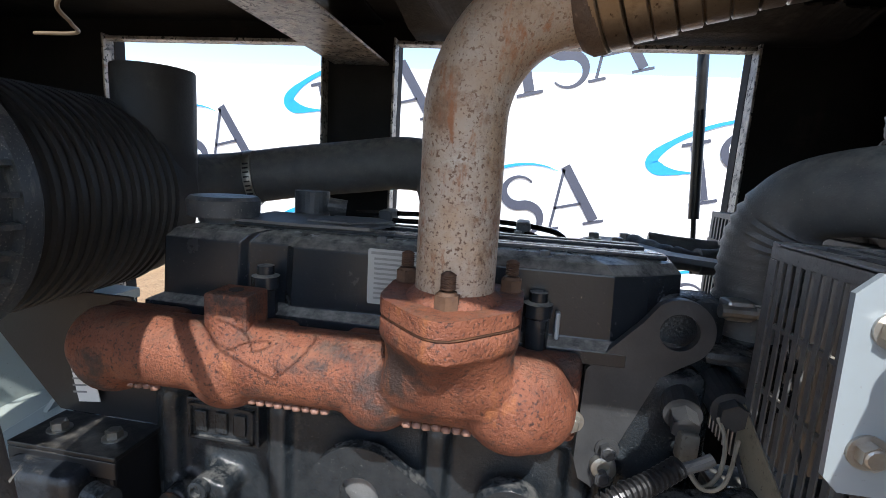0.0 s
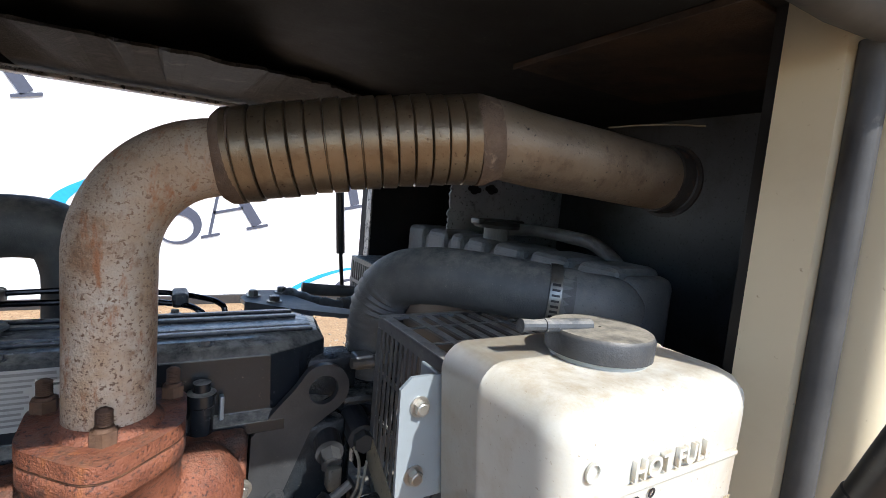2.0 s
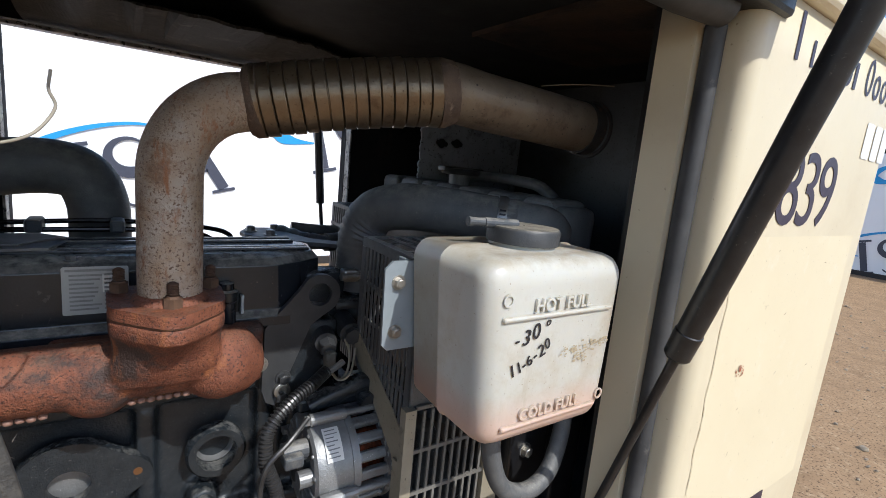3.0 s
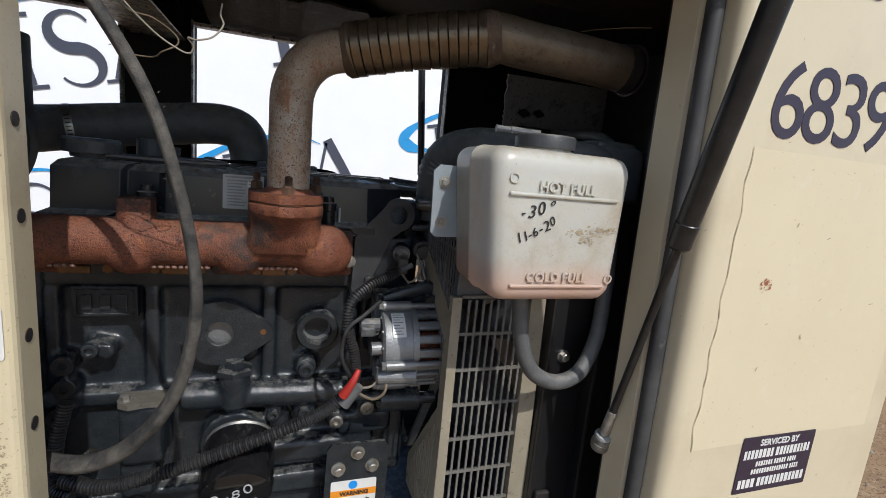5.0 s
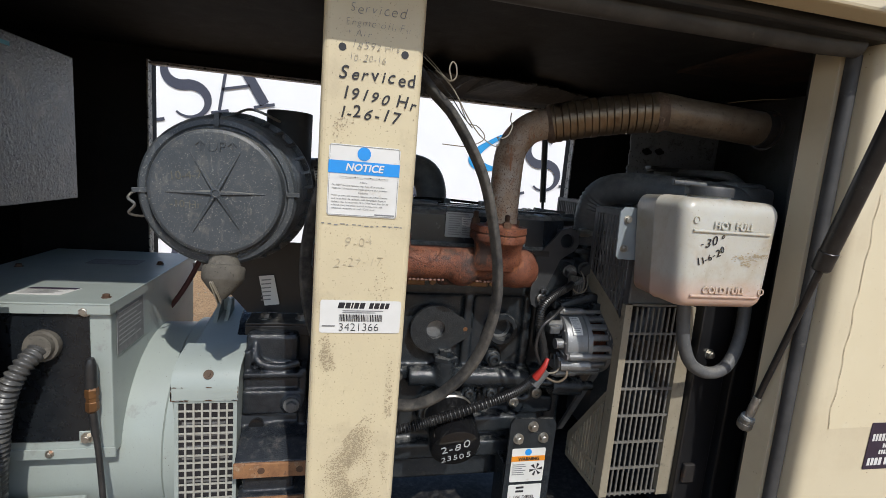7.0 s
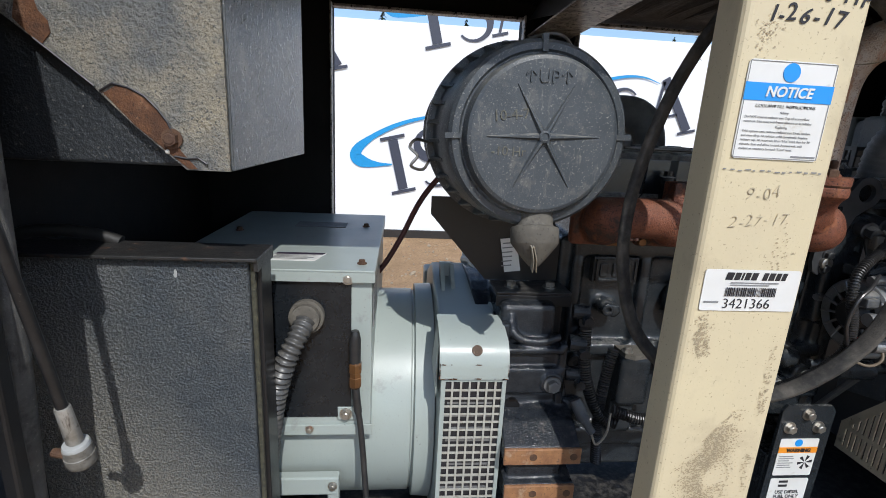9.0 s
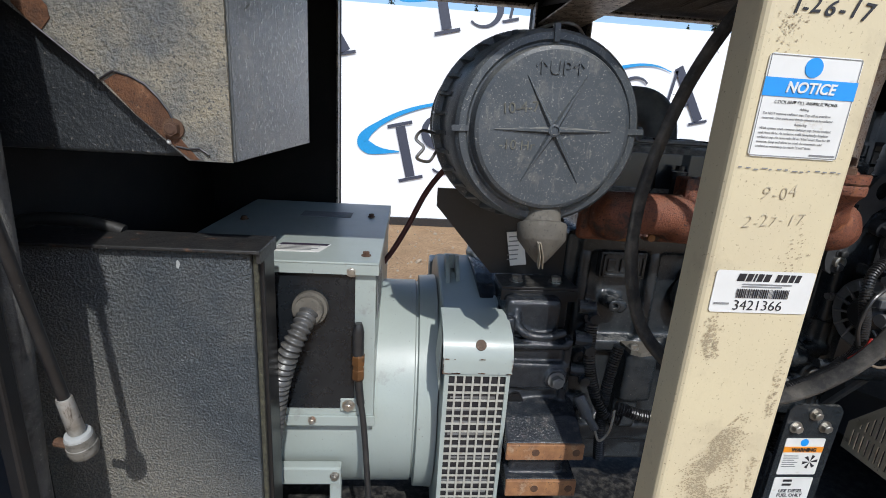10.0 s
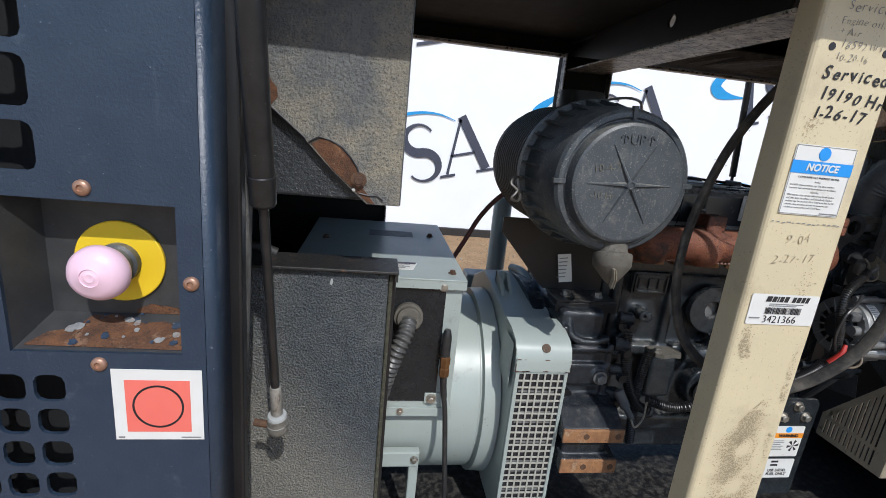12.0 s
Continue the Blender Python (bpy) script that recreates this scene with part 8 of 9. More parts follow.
prism(bm, [(0.257, 0.80), (0.257, 0.828), (0.36, 0.85), (0.36, 0.80)], "yz", -0.480, -0.371)
box(bm, (-0.475, 0.27, 0.82), (-0.39, 0.36, 0.875), 0.004)
remeshed(part("casting", bm, M_BELL, bell), 0.0024, 1)
for z0, z1, x0, x1 in ((0.866, 0.893, -0.486, -0.366), (0.800, 0.828, -0.481, -0.370)):
    bm = bm_new()
    box(bm, (x0, 0.253, z0), (x1, 0.2585, z1), 0.0015)
    ft = part("machined_foot", bm, M_ORANGE_RUST, bell, "orange rusted machined face")
    for x in (x0 + 0.045, x1 - 0.012):
        bm = bm_new()
        rod(bm, (x, 0.2526, (z0 + z1) / 2), (x, 0.2534, (z0 + z1) / 2), 0.006, 16)
        part("hole", bm, M_RUST_DARK, ft)
hexbolt("bolt", (-0.401, 0.3165, 0.965), N_OUT, 0.018, bell, M_DUSTY_PLATE)
bm = bm_new()
rod(bm, (-0.462, 0.34, 0.922), (-0.462, 0.322, 0.922), 0.013, 20)
part("boss", bm, M_GLOSS_BLACK, bell)
for k in range(5):
    bm = bm_new()
    z = 0.86 + 0.055 * k
    rod(bm, (-0.37, 0.345, z), (-0.345, 0.340, z), 0.012 + 0.003 * (k % 2), 18)
    rod(bm, (-0.352, 0.330, z - 0.01), (-0.352, 0.318, z - 0.01), 0.009, 6)
    part("stud", bm, M_BLOCK, bell, "black stud and nut")
rs = thing("rear_sensor", (-0.35, 0.31, 0.9), "black sensor with wires beside the bell housing", "sensor")
bm = bm_new()
rod(bm, (-0.365, 0.305, 0.945), (-0.352, 0.29, 0.918), 0.010, 18)
rod(bm, (-0.352, 0.29, 0.918), (-0.340, 0.283, 0.90), 0.0065, 14)
part("body", bm, M_BLACK_PLASTIC, rs, "", 40)
bm = bm_new()
sweep(bm, spline([(-0.343, 0.284, 0.905), (-0.335, 0.275, 0.885), (-0.318, 0.28, 0.90), (-0.31, 0.29, 0.93)], 6), 0.002, 8)
part("wire", bm, M_WIRE_WHITE, rs)

# ---- air cleaner ----
ac = thing("air_cleaner", (-0.497, 0.35, 1.23), "dusty black plastic air cleaner canister with a star-ribbed cap", "air cleaner")
AX, AZ = -0.4965, 1.3495
bm = bm_new()
lathe(bm, (AX, 0.330, AZ), (0, -1, 0), [(0, 0.108), (0, 0.118), (0.003, 0.121), (0.018, 0.121), (0.020, 0.112), (0.085, 0.109), (0.116, 0.1065), (0.128, 0.104), (0.133, 0.100), (0.134, 0.0930), (0.131, 0.0905), (0.131, 0.0885), (0.143, 0.0868), (0.147, 0.085), (0.149, 0.081), (0.150, 0.001)], 72, caps=False)
part("cap", bm, M_CANISTER, ac, "dust-scuffed cap", 22)
for k in range(6):
    a = radians(2 + 60 * k)
    u, w = Vector((math.cos(a), 0, math.sin(a))), Vector((-math.sin(a), 0, math.cos(a)))
    c = Vector((AX, 0.1803, AZ))
    bm = bm_new()
    L = 0.064
    base = [c + u * 0.004 + w * 0.0042, c + u * 0.004 - w * 0.0042, c + u * L - w * 0.0005, c + u * L + w * 0.0005]
    top = [c + u * 0.004 + w * 0.0016 - Y * 0.0045, c + u * 0.004 - w * 0.0016 - Y * 0.0045, c + u * L - w * 0.0003 - Y * 0.0006, c + u * L + w * 0.0003 - Y * 0.0006]
    bv_, tv = [bm.verts.new(p) for p in base], [bm.verts.new(p) for p in top]
    bm.faces.new(tv)
    for i in range(4):
        bm.faces.new((bv_[i], bv_[(i + 1) % 4], tv[(i + 1) % 4], tv[i]))
    part("star_rib", bm, M_CANISTER, ac, "dust-grey moulded rib")
bm = bm_new()
lathe(bm, (AX, 0.1803, AZ), (0, -1, 0), [(0, 0.007), (0.005, 0.0065), (0.0055, 0.0045), (0.004, 0.004), (0.004, 0.0001)], 24, caps=False)
part("star_hub", bm, M_CANISTER, ac)
lettering("moulded_word", "\u2191UP\u2191", (AX, 0.1798, AZ + 0.0565), 0.0195, Vector((1, 0, 0.02)), Z, M_CANISTER, ac, depth=0.0008, align="CENTER")
lettering("chalk_note", "10-4-7", (AX - 0.058, 0.1797, AZ + 0.014), 0.0155, Vector((1, 0, 0.12)), Z, M_CHALK, ac, depth=0.0002)
lettering("chalk_note", "-10 Hr", (AX - 0.058, 0.1797, AZ - 0.022), 0.0145, X, Z, M_CHALK, ac, depth=0.0002)
fin = None
for k in range(30):
    a = 2 * math.pi * k / 30
    if fin is None:
        bm = bm_new()
        prism(bm, [(0.310, 0.106), (0.310, 0.1205), (0.304, 0.1205), (0.252, 0.110), (0.252, 0.104)], "yz", -0.0022, 0.0022)
        fin = part("cap_fin", bm, M_CANISTER, ac)
        o = fin
    else:
        o = new("cap_fin", fin.data)
        o.parent, o.matrix_parent_inverse = ac, fin.matrix_parent_inverse
    o.location = (AX, 0, AZ)
    o.rotation_euler = (0, a, 0)
for k in (0, 1, 2, 3):
    a = radians(90 * k + 2)
    bm = bm_new()
    m = Matrix.Translation((AX, 0, AZ)) @ Matrix.Rotation(-a, 4, "Y")
    prism(bm, [(0.330 - 0.134 + 0.006, -0.003), (0.330 - 0.134 - 0.002, -0.003), (0.330 - 0.134 - 0.002, 0.003), (0.330 - 0.134 + 0.006, 0.003)], "yz", 0.090, 0.108)
    bmesh.ops.transform(bm, matrix=m, verts=bm.verts)
    part("cap_lug", bm, M_CANISTER, ac)
bm = bm_new()
prof = [(0, 0.10), (0.0, 0.110)]
for k in range(13):
    prof += [(0.012 + 0.0125 * k, 0.1095), (0.0135 + 0.0125 * k, 0.1135), (0.019 + 0.0125 * k, 0.1135), (0.0205 + 0.0125 * k, 0.1095)]
prof += [(0.205, 0.108), (0.215, 0.100), (0.22, 0.06)]
lathe(bm, (AX, 0.332, AZ), (0, 1, 0), prof, 56)
part("body", bm, M_DARK_BODY, ac, "ribbed black canister", 25)
bm = bm_new()
lathe(bm, (-0.436, 0.527, 1.33), (0, 0, 1), [(0, 0.044), (0.168, 0.0452), (0.170, 0.0442), (0.170, 0.039), (0.10, 0.038)], 40, caps=False)
part("inlet_stub", bm, M_DARK_BODY, ac, "upright inlet stub", 30)
# dust valve
dv = bm_new()
vc, vd = Vector((-0.4895, 0.207, 1.262)), Vector((-0.02, -0.30, -1)).normalized()
lathe(dv, vc, vd, [(0, 0.0205), (0.016, 0.0215), (0.018, 0.0225), (0.0195, 0.0275), (0.022, 0.0290), (0.038, 0.0285), (0.041, 0.0270), (0.048, 0.0215), (0.058, 0.0135), (0.066, 0.0060), (0.068, 0.0008)], 32, caps=False)
part("dust_valve", dv, M_VALVE, ac, "dust-caked rubber dust valve", 35)
for s in (-1, 1):
    bm = bm_new()
    a = vc + vd * 0.036 + Vector((-0.010 + 0.0012 * s, -0.0262, 0))
    b = vc + vd * 0.070 + Vector((0.0022 * s - 0.001, -0.004, 0))
    sweep(bm, [a, a.lerp(b, 0.5) + Vector((0.001, -0.0025, 0)), b], 0.002, 10, flat=(0.0008, 0.0040), up=(1, 0, 0))
    part("valve_lip", bm, M_WIRE_WHITE, ac, "pale split valve lip")
# wire clips
for pts in ([(-0.615, 0.300, 1.335), (-0.632, 0.285, 1.338), (-0.640, 0.275, 1.328), (-0.630, 0.272, 1.318), (-0.638, 0.272, 1.305), (-0.622, 0.285, 1.300), (-0.612, 0.30, 1.312)], [(-0.50, 0.315, 1.468), (-0.475, 0.28, 1.474), (-0.455, 0.27, 1.471), (-0.43, 0.30, 1.462)]):
    bm = bm_new()
    sweep(bm, spline(pts, 6), 0.0020, 8)
    part("wire_clip", bm, M_BOLT, ac, "bent wire clip")
ac.rotation_euler = (0, 0, radians(1))
ac.location = (-0.500, 0.35, 1.23)
# intake tube to the engine
it = thing("intake_tube", (-0.3, 0.65, 1.34), "fat black rubber intake tube bending down behind the engine", "intake tube")
bm = bm_new()
sweep(bm, spline([(-0.47, 0.53, 1.36), (-0.455, 0.60, 1.362), (-0.42, 0.665, 1.370), (-0.34, 0.69, 1.385), (-0.25, 0.70, 1.398), (-0.17, 0.705, 1.408), (-0.125, 0.705, 1.398), (-0.105, 0.70, 1.36), (-0.102, 0.695, 1.30), (-0.102, 0.69, 1.22)], 8), 0.0395, 28)
part("tube", bm, M_RUBBER, it, "", 60)
for at, axis in (((-0.40, 0.674, 1.3725), (0.9, 0.25, 0.15)), ((-0.102, 0.694, 1.285), (0, 0.05, 1))):
    band_clamp(at, axis, 0.0400, it)
# bracket under the air cleaner
ab2 = thing("air_cleaner_bracket", (-0.45, 0.4, 1.09), "black folded steel bracket with bolts under the air cleaner", "bracket")
bm = bm_new()
box(bm, (-0.492, 0.368, 1.097), (-0.366, 0.432, 1.102), 0.001)
part("shelf", bm, M_BLACK_SHEET, ab2)
bm = bm_new()
box(bm, (-0.492, 0.368, 1.078), (-0.366, 0.371, 1.0965), 0.001)
part("front_lip", bm, M_BLACK_SHEET, ab2)
bm = bm_new()
prism(bm, [(-0.50, 1.102), (-0.362, 1.102), (-0.362, 1.15), (-0.40, 1.245), (-0.60, 1.245), (-0.60, 1.215)], "xz", 0.433, 0.437)
part("back_plate", bm, M_BLACK_SHEET, ab2)
bm = bm_new()
box(bm, (-0.485, 0.375, 0.98), (-0.376, 0.44, 1.0968), 0.004)
part("post", bm, M_BLACK_SHEET, ab2)
for x, y in ((-0.462, 0.398), (-0.395, 0.398)):
    hexbolt("bolt", (x, y, 1.102), Z, 0.015, ab2)
bm = bm_new()
card(bm, (-0.468, 0.4280, 1.118), Vector((1, 0, 0.12)), Vector((-0.20, 0, 1)), 0.028, 0.060, N_OUT, 0.0006)
tg = thing("paper_tag", (-0.46, 0.428, 1.12), "small white label stuck on the black bracket plate", "label")
part("sheet", bm, M_LABEL, tg)
bm = bm_new()
for k in range(6):
    card(bm, (-0.468 - 0.0105 + 0.004, 0.4272, 1.168 - 0.008 * k), Vector((1, 0, 0.12)), Vector((-0.20, 0, 1)), 0.018, 0.0022, N_OUT, 0.0002)
part("small_print", bm, M_GREY_INK, tg)

# ---- insulated duct at the left ----
duct = thing("air_duct", (-0.92, 0.3, 1.3), "hanging sheet-metal duct lined with dusty crinkled foam and rust", "air duct")
bm = bm_new()
DX0, DX1, DY0, DY1, DZ0, DZ1 = -1.128, -0.821, 0.151, 0.500, 1.300, 1.552
box(bm, (DX0, DY0 + 0.010, DZ0 + 0.002), (DX1 - 0.0015, DY1, DZ1), 0.003)
part("casing", bm, M_CASING, duct, "dark crinkled casing under the torn foam")
bm = bm_new()
box(bm, (DX1 - 0.0012, DY0 + 0.002, DZ0), (DX1 + 0.002, DY1 + 0.003, DZ1 + 0.002), 0.0012)
part("side_panel", bm, M_CRINKLE, duct, "scuffed crinkle-black side panel")
bm = bm_new()
prism(bm, [(DX1, DZ0), (-0.862, DZ0), (-0.905, 1.338), (-0.940, 1.374), (-0.985, 1.412), (-1.018, 1.438), (-1.060, 1.470), (-1.128, 1.522), (-1.128, DZ1), (DX1, DZ1)], "xz", DY0 - 0.003, DY0)
part("front_panel", bm, M_FOAM_DUCT, duct, "dusty crinkled foam front, torn along its lower edge")
bm = bm_new()
prism(bm, [(-0.860, 1.3015), (-0.852, 1.3015), (-0.866, 1.318), (-0.874, 1.334), (-0.8765, 1.345), (-0.885, 1.355), (-0.895, 1.3655), (-0.907, 1.3725), (-0.919, 1.376), (-0.931, 1.3685), (-0.905, 1.340)], "xz", DY0 - 0.0042, DY0 - 0.0032)
part("rust_patch", bm, M_RUST_PATCH, duct, "bare orange rust where the foam tore off")
bm = bm_new()
prism(bm, [(-1.0, 1.4285), (-0.988, 1.4155), (-0.979, 1.4075), (-0.970, 1.418), (-0.971, 1.428), (-0.978, 1.436), (-0.982, 1.452), (-0.995, 1.449)], "xz", DY0 - 0.0042, DY0 - 0.0032)
part("rust_patch", bm, M_RUST_PATCH, duct)
for line in ([(-0.934, 1.3700), (-0.922, 1.3775), (-0.908, 1.3745), (-0.895, 1.3680), (-0.884, 1.3565), (-0.876, 1.3450), (-0.872, 1.3350)], [(-0.872, 1.3130), (-0.860, 1.3110), (-0.850, 1.3120), (-0.842, 1.3065)], [(-0.985, 1.4125), (-0.972, 1.4020), (-0.955, 1.3880), (-0.938, 1.3740)]):
    bm = bm_new()
    sweep(bm, [(x, DY0 - 0.0044, z) for x, z in line], 0.0012, 6)
    part("torn_edge", bm, M_INK, duct, "dark lifted torn edge")
hexbolt("bolt", (-0.873, DY0 - 0.004, 1.3295), N_OUT, 0.0125, duct, M_RUST_DARK)
bm = bm_new()
bmesh.ops.create_icosphere(bm, subdivisions=2, radius=0.0026, matrix=Matrix.Translation((-0.8785, DY0 - 0.003, 1.317)))
part("drip", bm, M_LABEL, duct, "small white fleck")
lettering("paint_pen_note", "new engine", (DX1 + 0.0026, 0.165, 1.532), 0.0165, Vector((0, 1, -0.02)), Z, M_TEAL_INK, duct, depth=0.0002)
bm = bm_new()
bars(bm, (DX1 + 0.0022, 0.268, 1.540), Y, Z, [0.012], 0.009, 0, X)
bars(bm, (DX1 + 0.0022, 0.285, 1.540), Y, Z, [0.05], 0.006, 0, X)
part("note_bar", bm, M_TEAL_INK, duct)
for k in range(7):
    c = Vector((DX1 + 0.0024, 0.20 + 0.23 * lr.random(), 1.32 + 0.18 * lr.random()))
    a = lr.uniform(0.3, 1.2)
    u, w = Vector((0, math.cos(a), math.sin(a))) * lr.uniform(0.003, 0.015), Vector((0, -math.sin(a), math.cos(a))) * 0.0005
    bm = bm_new()
    bm.faces.new([bm.verts.new(p) for p in (c - u - w, c + u - w, c + u + w, c - u + w)])
    part("scratch", bm, M_CHALK, duct, "pale scratch")

# ---- insulated box below it ----
ib = thing("insulated_box", (-0.92, 0.3, 0.6), "black box faced with dusty foam, foam edge yellowed", "insulated box")
IX0, IX1, IY, IZ = -1.124, -0.8155, 0.196, 1.195
bm = bm_new()
box(bm, (IX0, IY + 0.012, 0.60), (IX1 + 0.002, IY + 0.055, IZ), 0.002)
part("casing", bm, M_BLACK_SHEET, ib)
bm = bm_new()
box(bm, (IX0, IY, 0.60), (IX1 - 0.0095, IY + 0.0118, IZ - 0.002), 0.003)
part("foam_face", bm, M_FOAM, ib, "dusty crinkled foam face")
bm = bm_new()
box(bm, (IX1 - 0.0090, IY + 0.005, 0.60), (IX1 - 0.003, IY + 0.0118, IZ - 0.004), 0.002)
part("foam_edge", bm, M_FOAM_EDGE, ib, "yellow-green crumbling foam edge")
bm = bm_new()
box(bm, (IX0 - 0.004, IY - 0.010, IZ), (IX1 + 0.004, IY + 0.060, IZ + 0.0045), 0.0012)
box(bm, (IX1 - 0.001, IY - 0.006, IZ - 0.012), (IX1 + 0.0035, IY + 0.060, IZ))
part("top_lip", bm, M_LIP, ib, "black lip with chipped, rusted paint")
bm = bm_new()
for sx, sz, s in ((-0.905, 1.177, 0.0036),):
    pts = [bm.verts.new((sx + s * math.cos(a) * lr.uniform(0.4, 1), IY - 0.0004, sz + s * 1.6 * math.sin(a) * lr.uniform(0.4, 1))) for a in [k * 0.7 for k in range(9)]]
    bm.faces.new(pts)
part("torn_fleck", bm, M_LABEL_METAL, ib, "pale torn flecks")
bm = bm_new()
sweep(bm, spline([(-1.115, 0.245, 1.199), (-1.09, 0.247, 1.210), (-1.05, 0.248, 1.212), (-1.01, 0.248, 1.206), (-0.99, 0.249, 1.199)], 6), 0.008, 12)
tagged(part("cable_loop", bm, M_DARK_BODY, None, "", 60), "short black cable loop on top of the insulated box", "cable")

# ---- control cabinet ----
cab = thing("control_cabinet", (-1.3, 0.2, 0.6), "dark blue-black control cabinet with vents and a recessed emergency stop", "control cabinet")


def holed_panel(x0, x1, z0, z1, holes, y0, y1):
    """A flat panel with rectangular openings right through it."""
    xs = sorted({x0, x1, *[h[0] for h in holes], *[h[1] for h in holes]})
    zs = sorted({z0, z1, *[h[2] for h in holes], *[h[3] for h in holes]})
    xs, zs = [x for x in xs if x0 <= x <= x1], [z for z in zs if z0 <= z <= z1]
    bm = bm_new()
    cells = {}
    for i in range(len(xs) - 1):
        for j in range(len(zs) - 1):
            cx, cz = (xs[i] + xs[i + 1]) / 2, (zs[j] + zs[j + 1]) / 2
            cells[i, j] = not any(h[0] < cx < h[1] and h[2] < cz < h[3] for h in holes)
    v = {}
    def vert(i, j, k):
        if (i, j, k) not in v:
            v[i, j, k] = bm.verts.new((xs[i], (y0, y1)[k], zs[j]))
        return v[i, j, k]
    for (i, j), solid in cells.items():
        if not solid:
            continue
        bm.faces.new([vert(i, j, 0), vert(i + 1, j, 0), vert(i + 1, j + 1, 0), vert(i, j + 1, 0)])
        bm.faces.new([vert(i, j, 1), vert(i, j + 1, 1), vert(i + 1, j + 1, 1), vert(i + 1, j, 1)])
        for di, dj, a, b in ((-1, 0, (i, j), (i, j + 1)), (1, 0, (i + 1, j + 1), (i + 1, j)), (0, -1, (i + 1, j), (i, j)), (0, 1, (i, j + 1), (i + 1, j + 1))):
            if not cells.get((i + di, j + dj), False):
                bm.faces.new([vert(*a, 0), vert(*b, 0), vert(*b, 1), vert(*a, 1)])
    for hx0, hx1, hz0, hz1 in holes:
        if hx1 - hx0 < 0.06:
            for x, z, dx, dz in ((hx0, hz0, 1, 1), (hx1, hz0, -1, 1), (hx1, hz1, -1, -1), (hx0, hz1, 1, -1)):
                prism(bm, [(x, z), (x + dx * 0.008, z), (x + dx * 0.0024, z + dz * 0.0024), (x, z + dz * 0.008)], "xz", y0, y1)
    return bm


CY = 0.0
RXA, RXB, RZA, RZB = -1.178, -1.0285, 1.1635, 1.3105
holes = [(RXA, RXB, RZA, RZB)]
for r in range(6):
    for c in range(4):
        x1 = -1.1352 - 0.0345 * c
        holes.append((x1 - 0.0275, x1, 1.1105 - 0.0368 * r, 1.1105 - 0.0368 * r + 0.0285))
for r in range(6):
    for c in range(3):
        x1 = -1.1365 - 0.050 * c
        holes.append((x1 - 0.041, x1, 1.3335 + 0.0525 * r, 1.3335 + 0.0525 * r + 0.041))
o = part("door_panel", holed_panel(-1.9, -1.006, 0.62, 1.655, holes, CY, CY + 0.004), M_NAVY, cab, "dark blue-black door with square vents")
bm = bm_new()
sheet = arc(-1.006, CY + 0.010, 0.010, 270, 360, 5)
cols = [[bm.verts.new((x, y, z)) for z in (0.62, 1.655)] for x, y in [(-1.0065, CY)] + sheet + [(-0.996, CY + 0.06)]]
for a, b in zip(cols, cols[1:]):
    bm.faces.new((a[0], b[0], b[1], a[1]))
part("folded_edge", bm, M_NAVY, cab, "", 60).modifiers.new("thick", "SOLIDIFY").thickness = 0.003
bm = bm_new()
box(bm, (-1.005, CY + 0.045, 0.62), (-0.984, CY + 0.062, 1.65), 0.003)
part("hinge_strip", bm, M_BLACK_SHEET, cab)
# recess
RD = 0.045
bm = bm_new()
q0 = [(RXA, RZA), (RXB, RZA), (RXB, RZB), (RXA, RZB)]
q1 = [(RXA + 0.012, RZA + 0.022), (RXB - 0.004, RZA + 0.022), (RXB - 0.004, RZB - 0.004), (RXA + 0.012, RZB - 0.004)]
f0 = [bm.verts.new((x, CY + 0.004, z)) for x, z in q0]
f1 = [bm.verts.new((x, CY + RD, z)) for x, z in q1]
bm.faces.new(f1)
for i in range(4):
    bm.faces.new((f0[i], f0[(i + 1) % 4], f1[(i + 1) % 4], f1[i]))
part("recess", bm, M_EYE, cab, "recessed black pocket")
bm = bm_new()
pts = [(RXA + 0.006, 0.10), (RXB - 0.003, 0.06), (RXB - 0.004, 0.62), (RXB - 0.030, 0.80), (RXB - 0.055, 0.72), (RXB - 0.075, 0.95), (RXA + 0.050, 0.90), (RXA + 0.042, 0.55), (RXA + 0.02, 0.45)]
bm.faces.new([bm.verts.new((x, CY + 0.004 + (RD - 0.004) * t - 0.0006, RZA + 0.022 * t + 0.0008)) for x, t in pts])
part("rusted_ledge", bm, M_RUST_PATCH, cab, "rusted ledge with blistered paint")
pk = random.Random(8)
for k in range(26):
    bm = bm_new()
    t = pk.uniform(0.05, 0.98)
    c = Vector((pk.uniform(RXA + 0.03, RXB - 0.006), CY + 0.004 + (RD - 0.004) * t - 0.0012, RZA + 0.022 * t + 0.0016))
    r = pk.uniform(0.0012, 0.0055)
    ring = [c + Vector((r * pk.uniform(0.6, 1.3) * math.cos(g), r * pk.uniform(0.5, 1.0) * math.sin(g), 0.5 * r * math.sin(g))) for g in [radians(45 * i) for i in range(8)]]
    bm.faces.new([bm.verts.new(p) for p in ring])
    part("paint_flake", bm, M_BLISTER if k % 2 else M_NAVY, cab)
bm = bm_new()
bm.faces.new([bm.verts.new((x, CY + RD - 0.0006, z)) for x, z in ((RXB - 0.06, RZA + 0.023), (RXB - 0.012, RZA + 0.023), (RXB - 0.02, RZA + 0.030), (RXB - 0.045, RZA + 0.034), (RXB - 0.058, RZA + 0.028))])
part("rust_spot", bm, M_RUST_PATCH, cab)
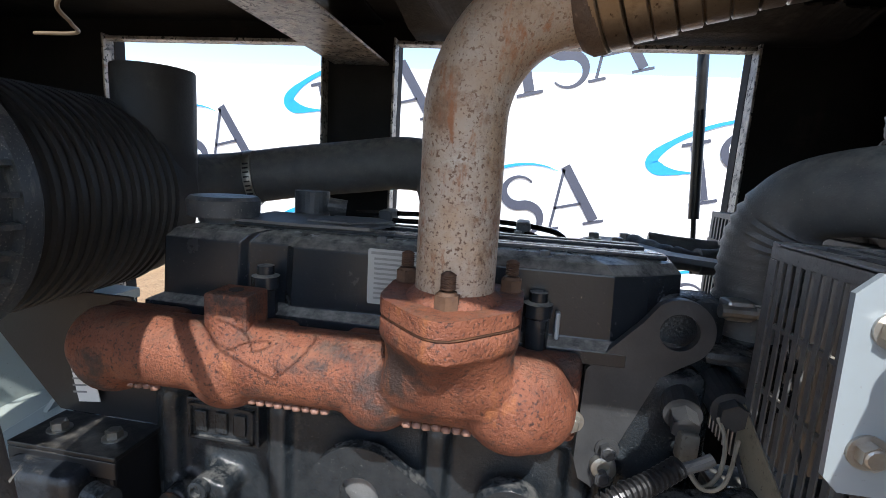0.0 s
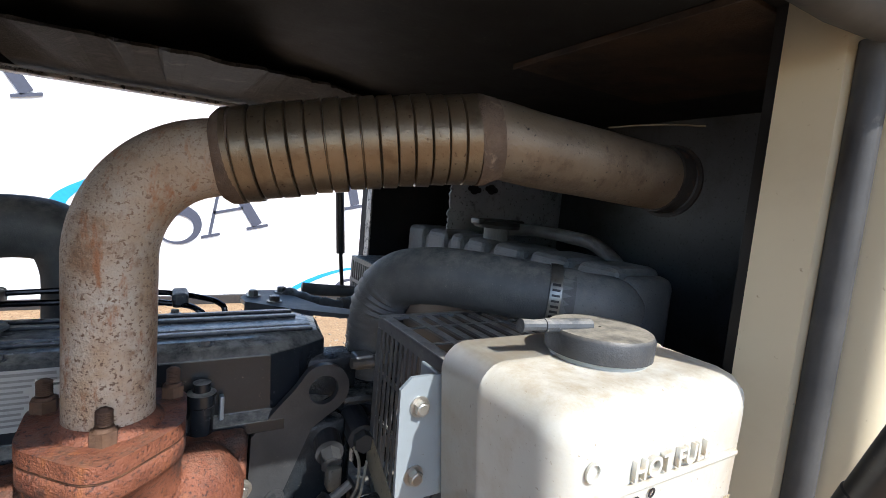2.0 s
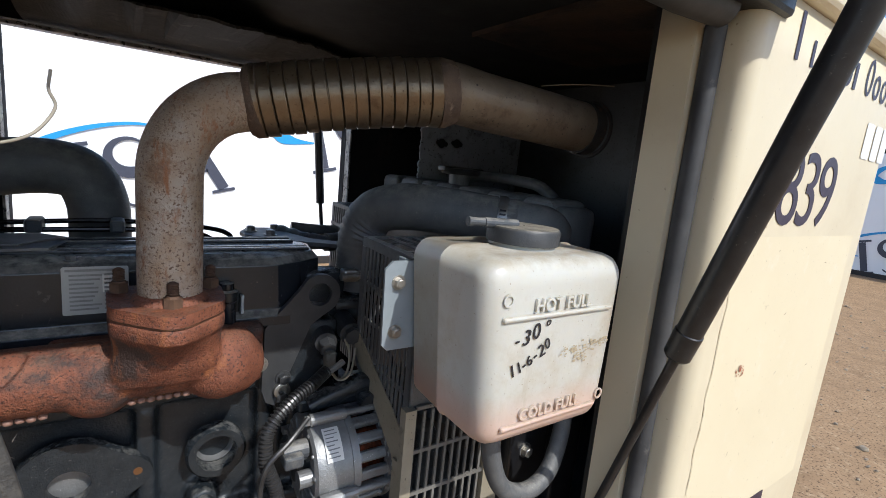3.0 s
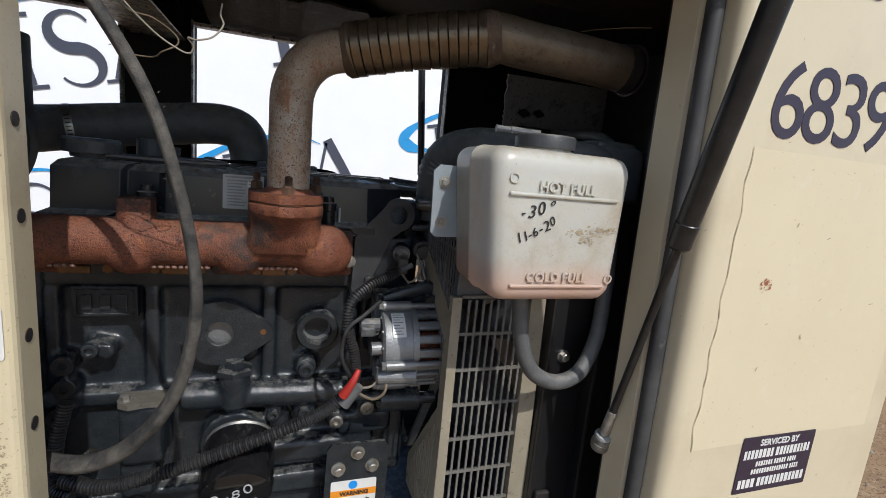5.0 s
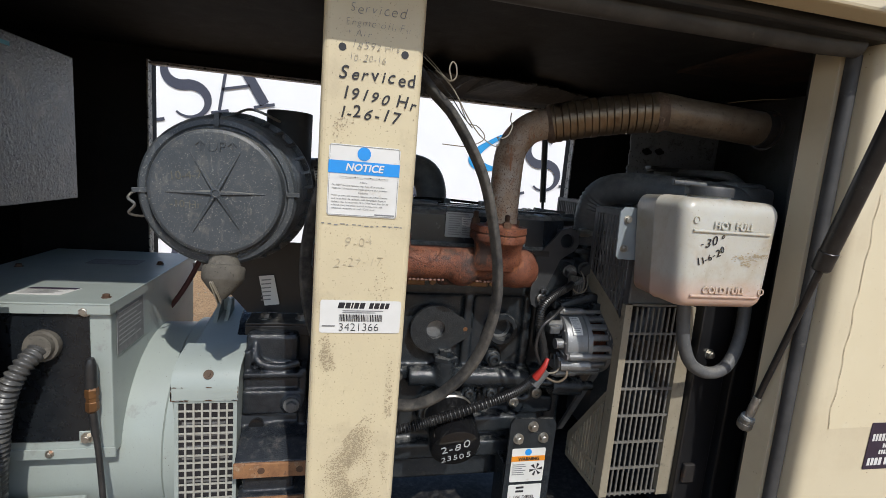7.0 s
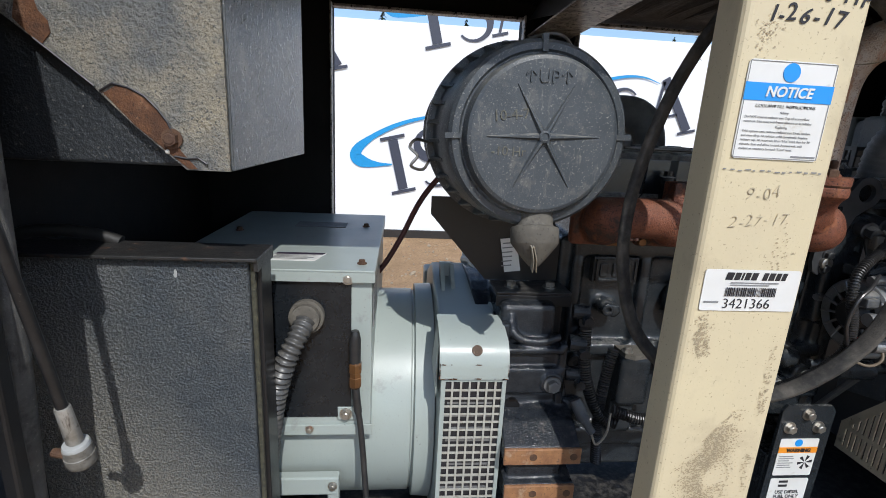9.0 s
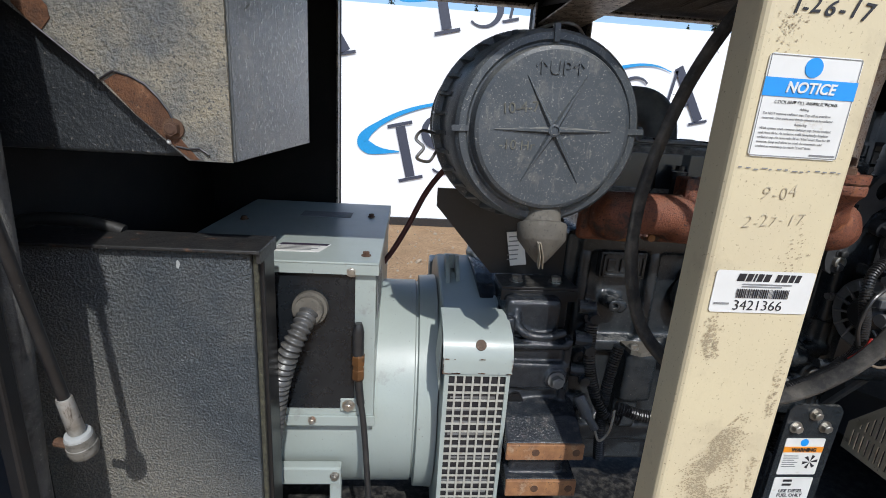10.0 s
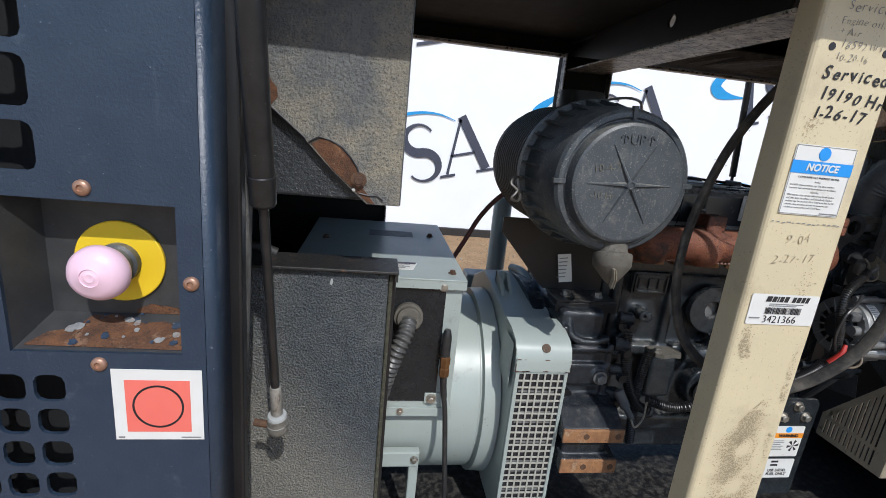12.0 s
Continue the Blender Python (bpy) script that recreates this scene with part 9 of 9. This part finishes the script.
for x, z in ((-1.103, 1.3220), (-1.0170, 1.2380), (-1.103, 1.1520)):
    bm = bm_new()
    lathe(bm, (x, CY, z), (0, -1, 0), [(0, 0.0072), (0.002, 0.0070), (0.0036, 0.0055), (0.0040, 0.0030), (0.0022, 0.0026), (0.0022, 0.0001)], 22, caps=False)
    part("panel_screw", bm, M_COPPERY_BOLT, cab, "browned domed screw", 40)
bm = bm_new()
box(bm, (-1.88, CY + 0.095, 0.62), (-1.004, CY + 0.100, 1.65))
part("inner_wall", bm, M_MATT_BLACK, cab)
bm = bm_new()
rod(bm, (-1.140, CY + 0.055, 0.64), (-1.140, CY + 0.055, 1.158), 0.010, 18)
rod(bm, (-1.152, CY + 0.07, 1.315), (-1.152, CY + 0.07, 1.64), 0.012, 18)
part("inner_tube", bm, M_GREY_CONDUIT, cab, "grey tube behind the vents", 40)
es = thing("emergency_stop", (-1.102, 0.03, 1.2), "sun-bleached pink emergency stop knob on a yellow disc", "emergency stop")
EX, EZ = -1.0985, 1.2425
bm = bm_new()
lathe(bm, (EX, CY + RD - 0.0006, EZ), (0, -1, 0), [(0, 0.0415), (0.003, 0.0415), (0.0036, 0.0405), (0.0036, 0.001)], 48, caps=False)
part("disc", bm, M_YELLOW, es, "yellow backing disc", 30)
bm = bm_new()
lathe(bm, (EX, CY + RD - 0.004, EZ), (0, -1, 0), [(0, 0.020), (0.008, 0.020), (0.010, 0.017), (0.030, 0.015)], 32)
part("collar", bm, M_BLACK_PLASTIC, es, "", 35)
bm = bm_new()
lathe(bm, (EX, CY + RD - 0.030, EZ), (0, -1, 0), [(0, 0.016), (0.002, 0.024), (0.007, 0.0262), (0.014, 0.0255), (0.020, 0.0220), (0.024, 0.016), (0.0255, 0.009), (0.0260, 0.0085), (0.0250, 0.008), (0.0256, 0.0045), (0.0260, 0.004), (0.0255, 0.0001)], 44, caps=False)
part("knob", bm, M_PINK, es, "faded pink mushroom knob", 40)
sl = thing("stop_label", (-1.057, CY, 1.067), "white label with a red square and a dark ring", "label")
bm = bm_new()
card(bm, (-1.0935, CY - 0.0006, 1.0685), X, Z, 0.083, 0.079, N_OUT, 0.0006)
part("sheet", bm, M_LABEL, sl)
bm = bm_new()
card(bm, (-1.082, CY - 0.0014, 1.0780), X, Z, 0.060, 0.058, N_OUT, 0.0004)
part("red_square", bm, M_RED_LABEL, sl)
bm = bm_new()
lathe(bm, (-1.052, CY - 0.0018, 1.1070), (0, -1, 0), [(0, 0.0220), (0.0005, 0.0220), (0.0005, 0.0239), (0, 0.0239)], 48, caps=False)
part("ring", bm, M_INK, sl)
bm = bm_new()
bars(bm, (-1.091, CY - 0.0014, 1.0725), X, Z, [0.006], 0.002, 0, N_OUT)
bars(bm, (-1.032, CY - 0.0014, 1.0722), X, Z, [0.019], 0.0014, 0, N_OUT)
part("small_print", bm, M_GREY_INK, sl)
bm = bm_new()
for lo, hi in (((-1.9, CY + 0.004, 1.655), (-0.99, CY + 0.3, 1.665)), ((-1.9, CY + 0.004, 0.60), (-0.99, CY + 0.3, 0.62)), ((-1.9, CY + 0.004, 0.62), (-1.88, CY + 0.3, 1.655))):
    box(bm, lo, hi)
part("shell", bm, M_NAVY, cab)

# ---- gas struts ----
def gas_strut(a, b, t_joint, label):
    a, b = Vector(a), Vector(b)
    d = (b - a).normalized()
    j = a.lerp(b, t_joint)
    s = thing("gas_strut", a, label, "gas strut", group="door struts")
    bm = bm_new()
    rod(bm, a + d * 0.045, j + d * 0.01, 0.0050, 14)
    part("rod", bm, M_STRUT, s, "thin black rod", 40)
    bm = bm_new()
    lathe(bm, j - d * 0.026, d, [(0, 0.0105), (0.003, 0.0126), (0.030, 0.0130), (0.031, 0.0120), (0.034, 0.0120), ((b - j).length + 0.026, 0.0120)], 26)
    part("cylinder", bm, M_STRUT, s, "black cylinder", 30)
    bm = bm_new()
    lathe(bm, a + d * 0.020, d, [(0, 0.0062), (0.002, 0.0072), (0.042, 0.0066), (0.0435, 0.0060), (0.0435, 0.0051)], 20)
    part("ferrule", bm, M_FERRULE, s, "dull silver ferrule on the rod's end", 35)
    bm = bm_new()
    lathe(bm, a + d * 0.0150, d, [(0, 0.0116), (0.002, 0.0117), (0.0042, 0.0108), (0.0046, 0.0070)], 24)
    part("collar", bm, M_LABEL_METAL, s, "white plastic collar", 35)
    bm = bm_new()
    lathe(bm, a - d * 0.011, d, [(0, 0.004), (0.001, 0.0085), (0.004, 0.0118), (0.010, 0.0132), (0.0165, 0.0130), (0.017, 0.0122), (0.020, 0.0120), (0.0258, 0.0122)], 26)
    part("end_socket", bm, M_SOCKET, s, "worn grey end socket", 35)
    bm = bm_new()
    out = Vector((1, 0.25, 0)) if a.x > 0 else Vector((-1, 0.25, 0))
    rod(bm, a, a + out.normalized() * 0.030, 0.0045, 12)
    part("ball_stud", bm, M_RUST_DARK, s)
    return s


gas_strut((0.391, 0.130, 1.008), (0.334, -0.090, 1.72), 0.455, "black gas strut with a worn end socket at the jamb")
gas_strut((-0.9535, 0.080, 1.026), (-0.966, -0.044, 1.71), 0.455, "dusty black gas strut beside the control cabinet")
# rear door strut seen through the far doorway
rs2 = thing("gas_strut", (0.37, 1.035, 1.24), "thin black gas strut of the far open door", "gas strut", group="door struts")
bm = bm_new()
rod(bm, (0.373, 1.035, 1.22), (0.360, 1.035, 1.34), 0.0050, 12)
part("rod", bm, M_STRUT, rs2)
bm = bm_new()
rod(bm, (0.3605, 1.035, 1.334), (0.3325, 1.035, 1.680), 0.0105, 18)
part("cylinder", bm, M_STRUT, rs2, "", 40)
bm = bm_new()
box(bm, (0.322, 0.894, 1.676), (0.340, 1.046, 1.690), 0.002)
part("door_arm", bm, M_STRUT, rs2, "steel arm under the roof's rear edge")
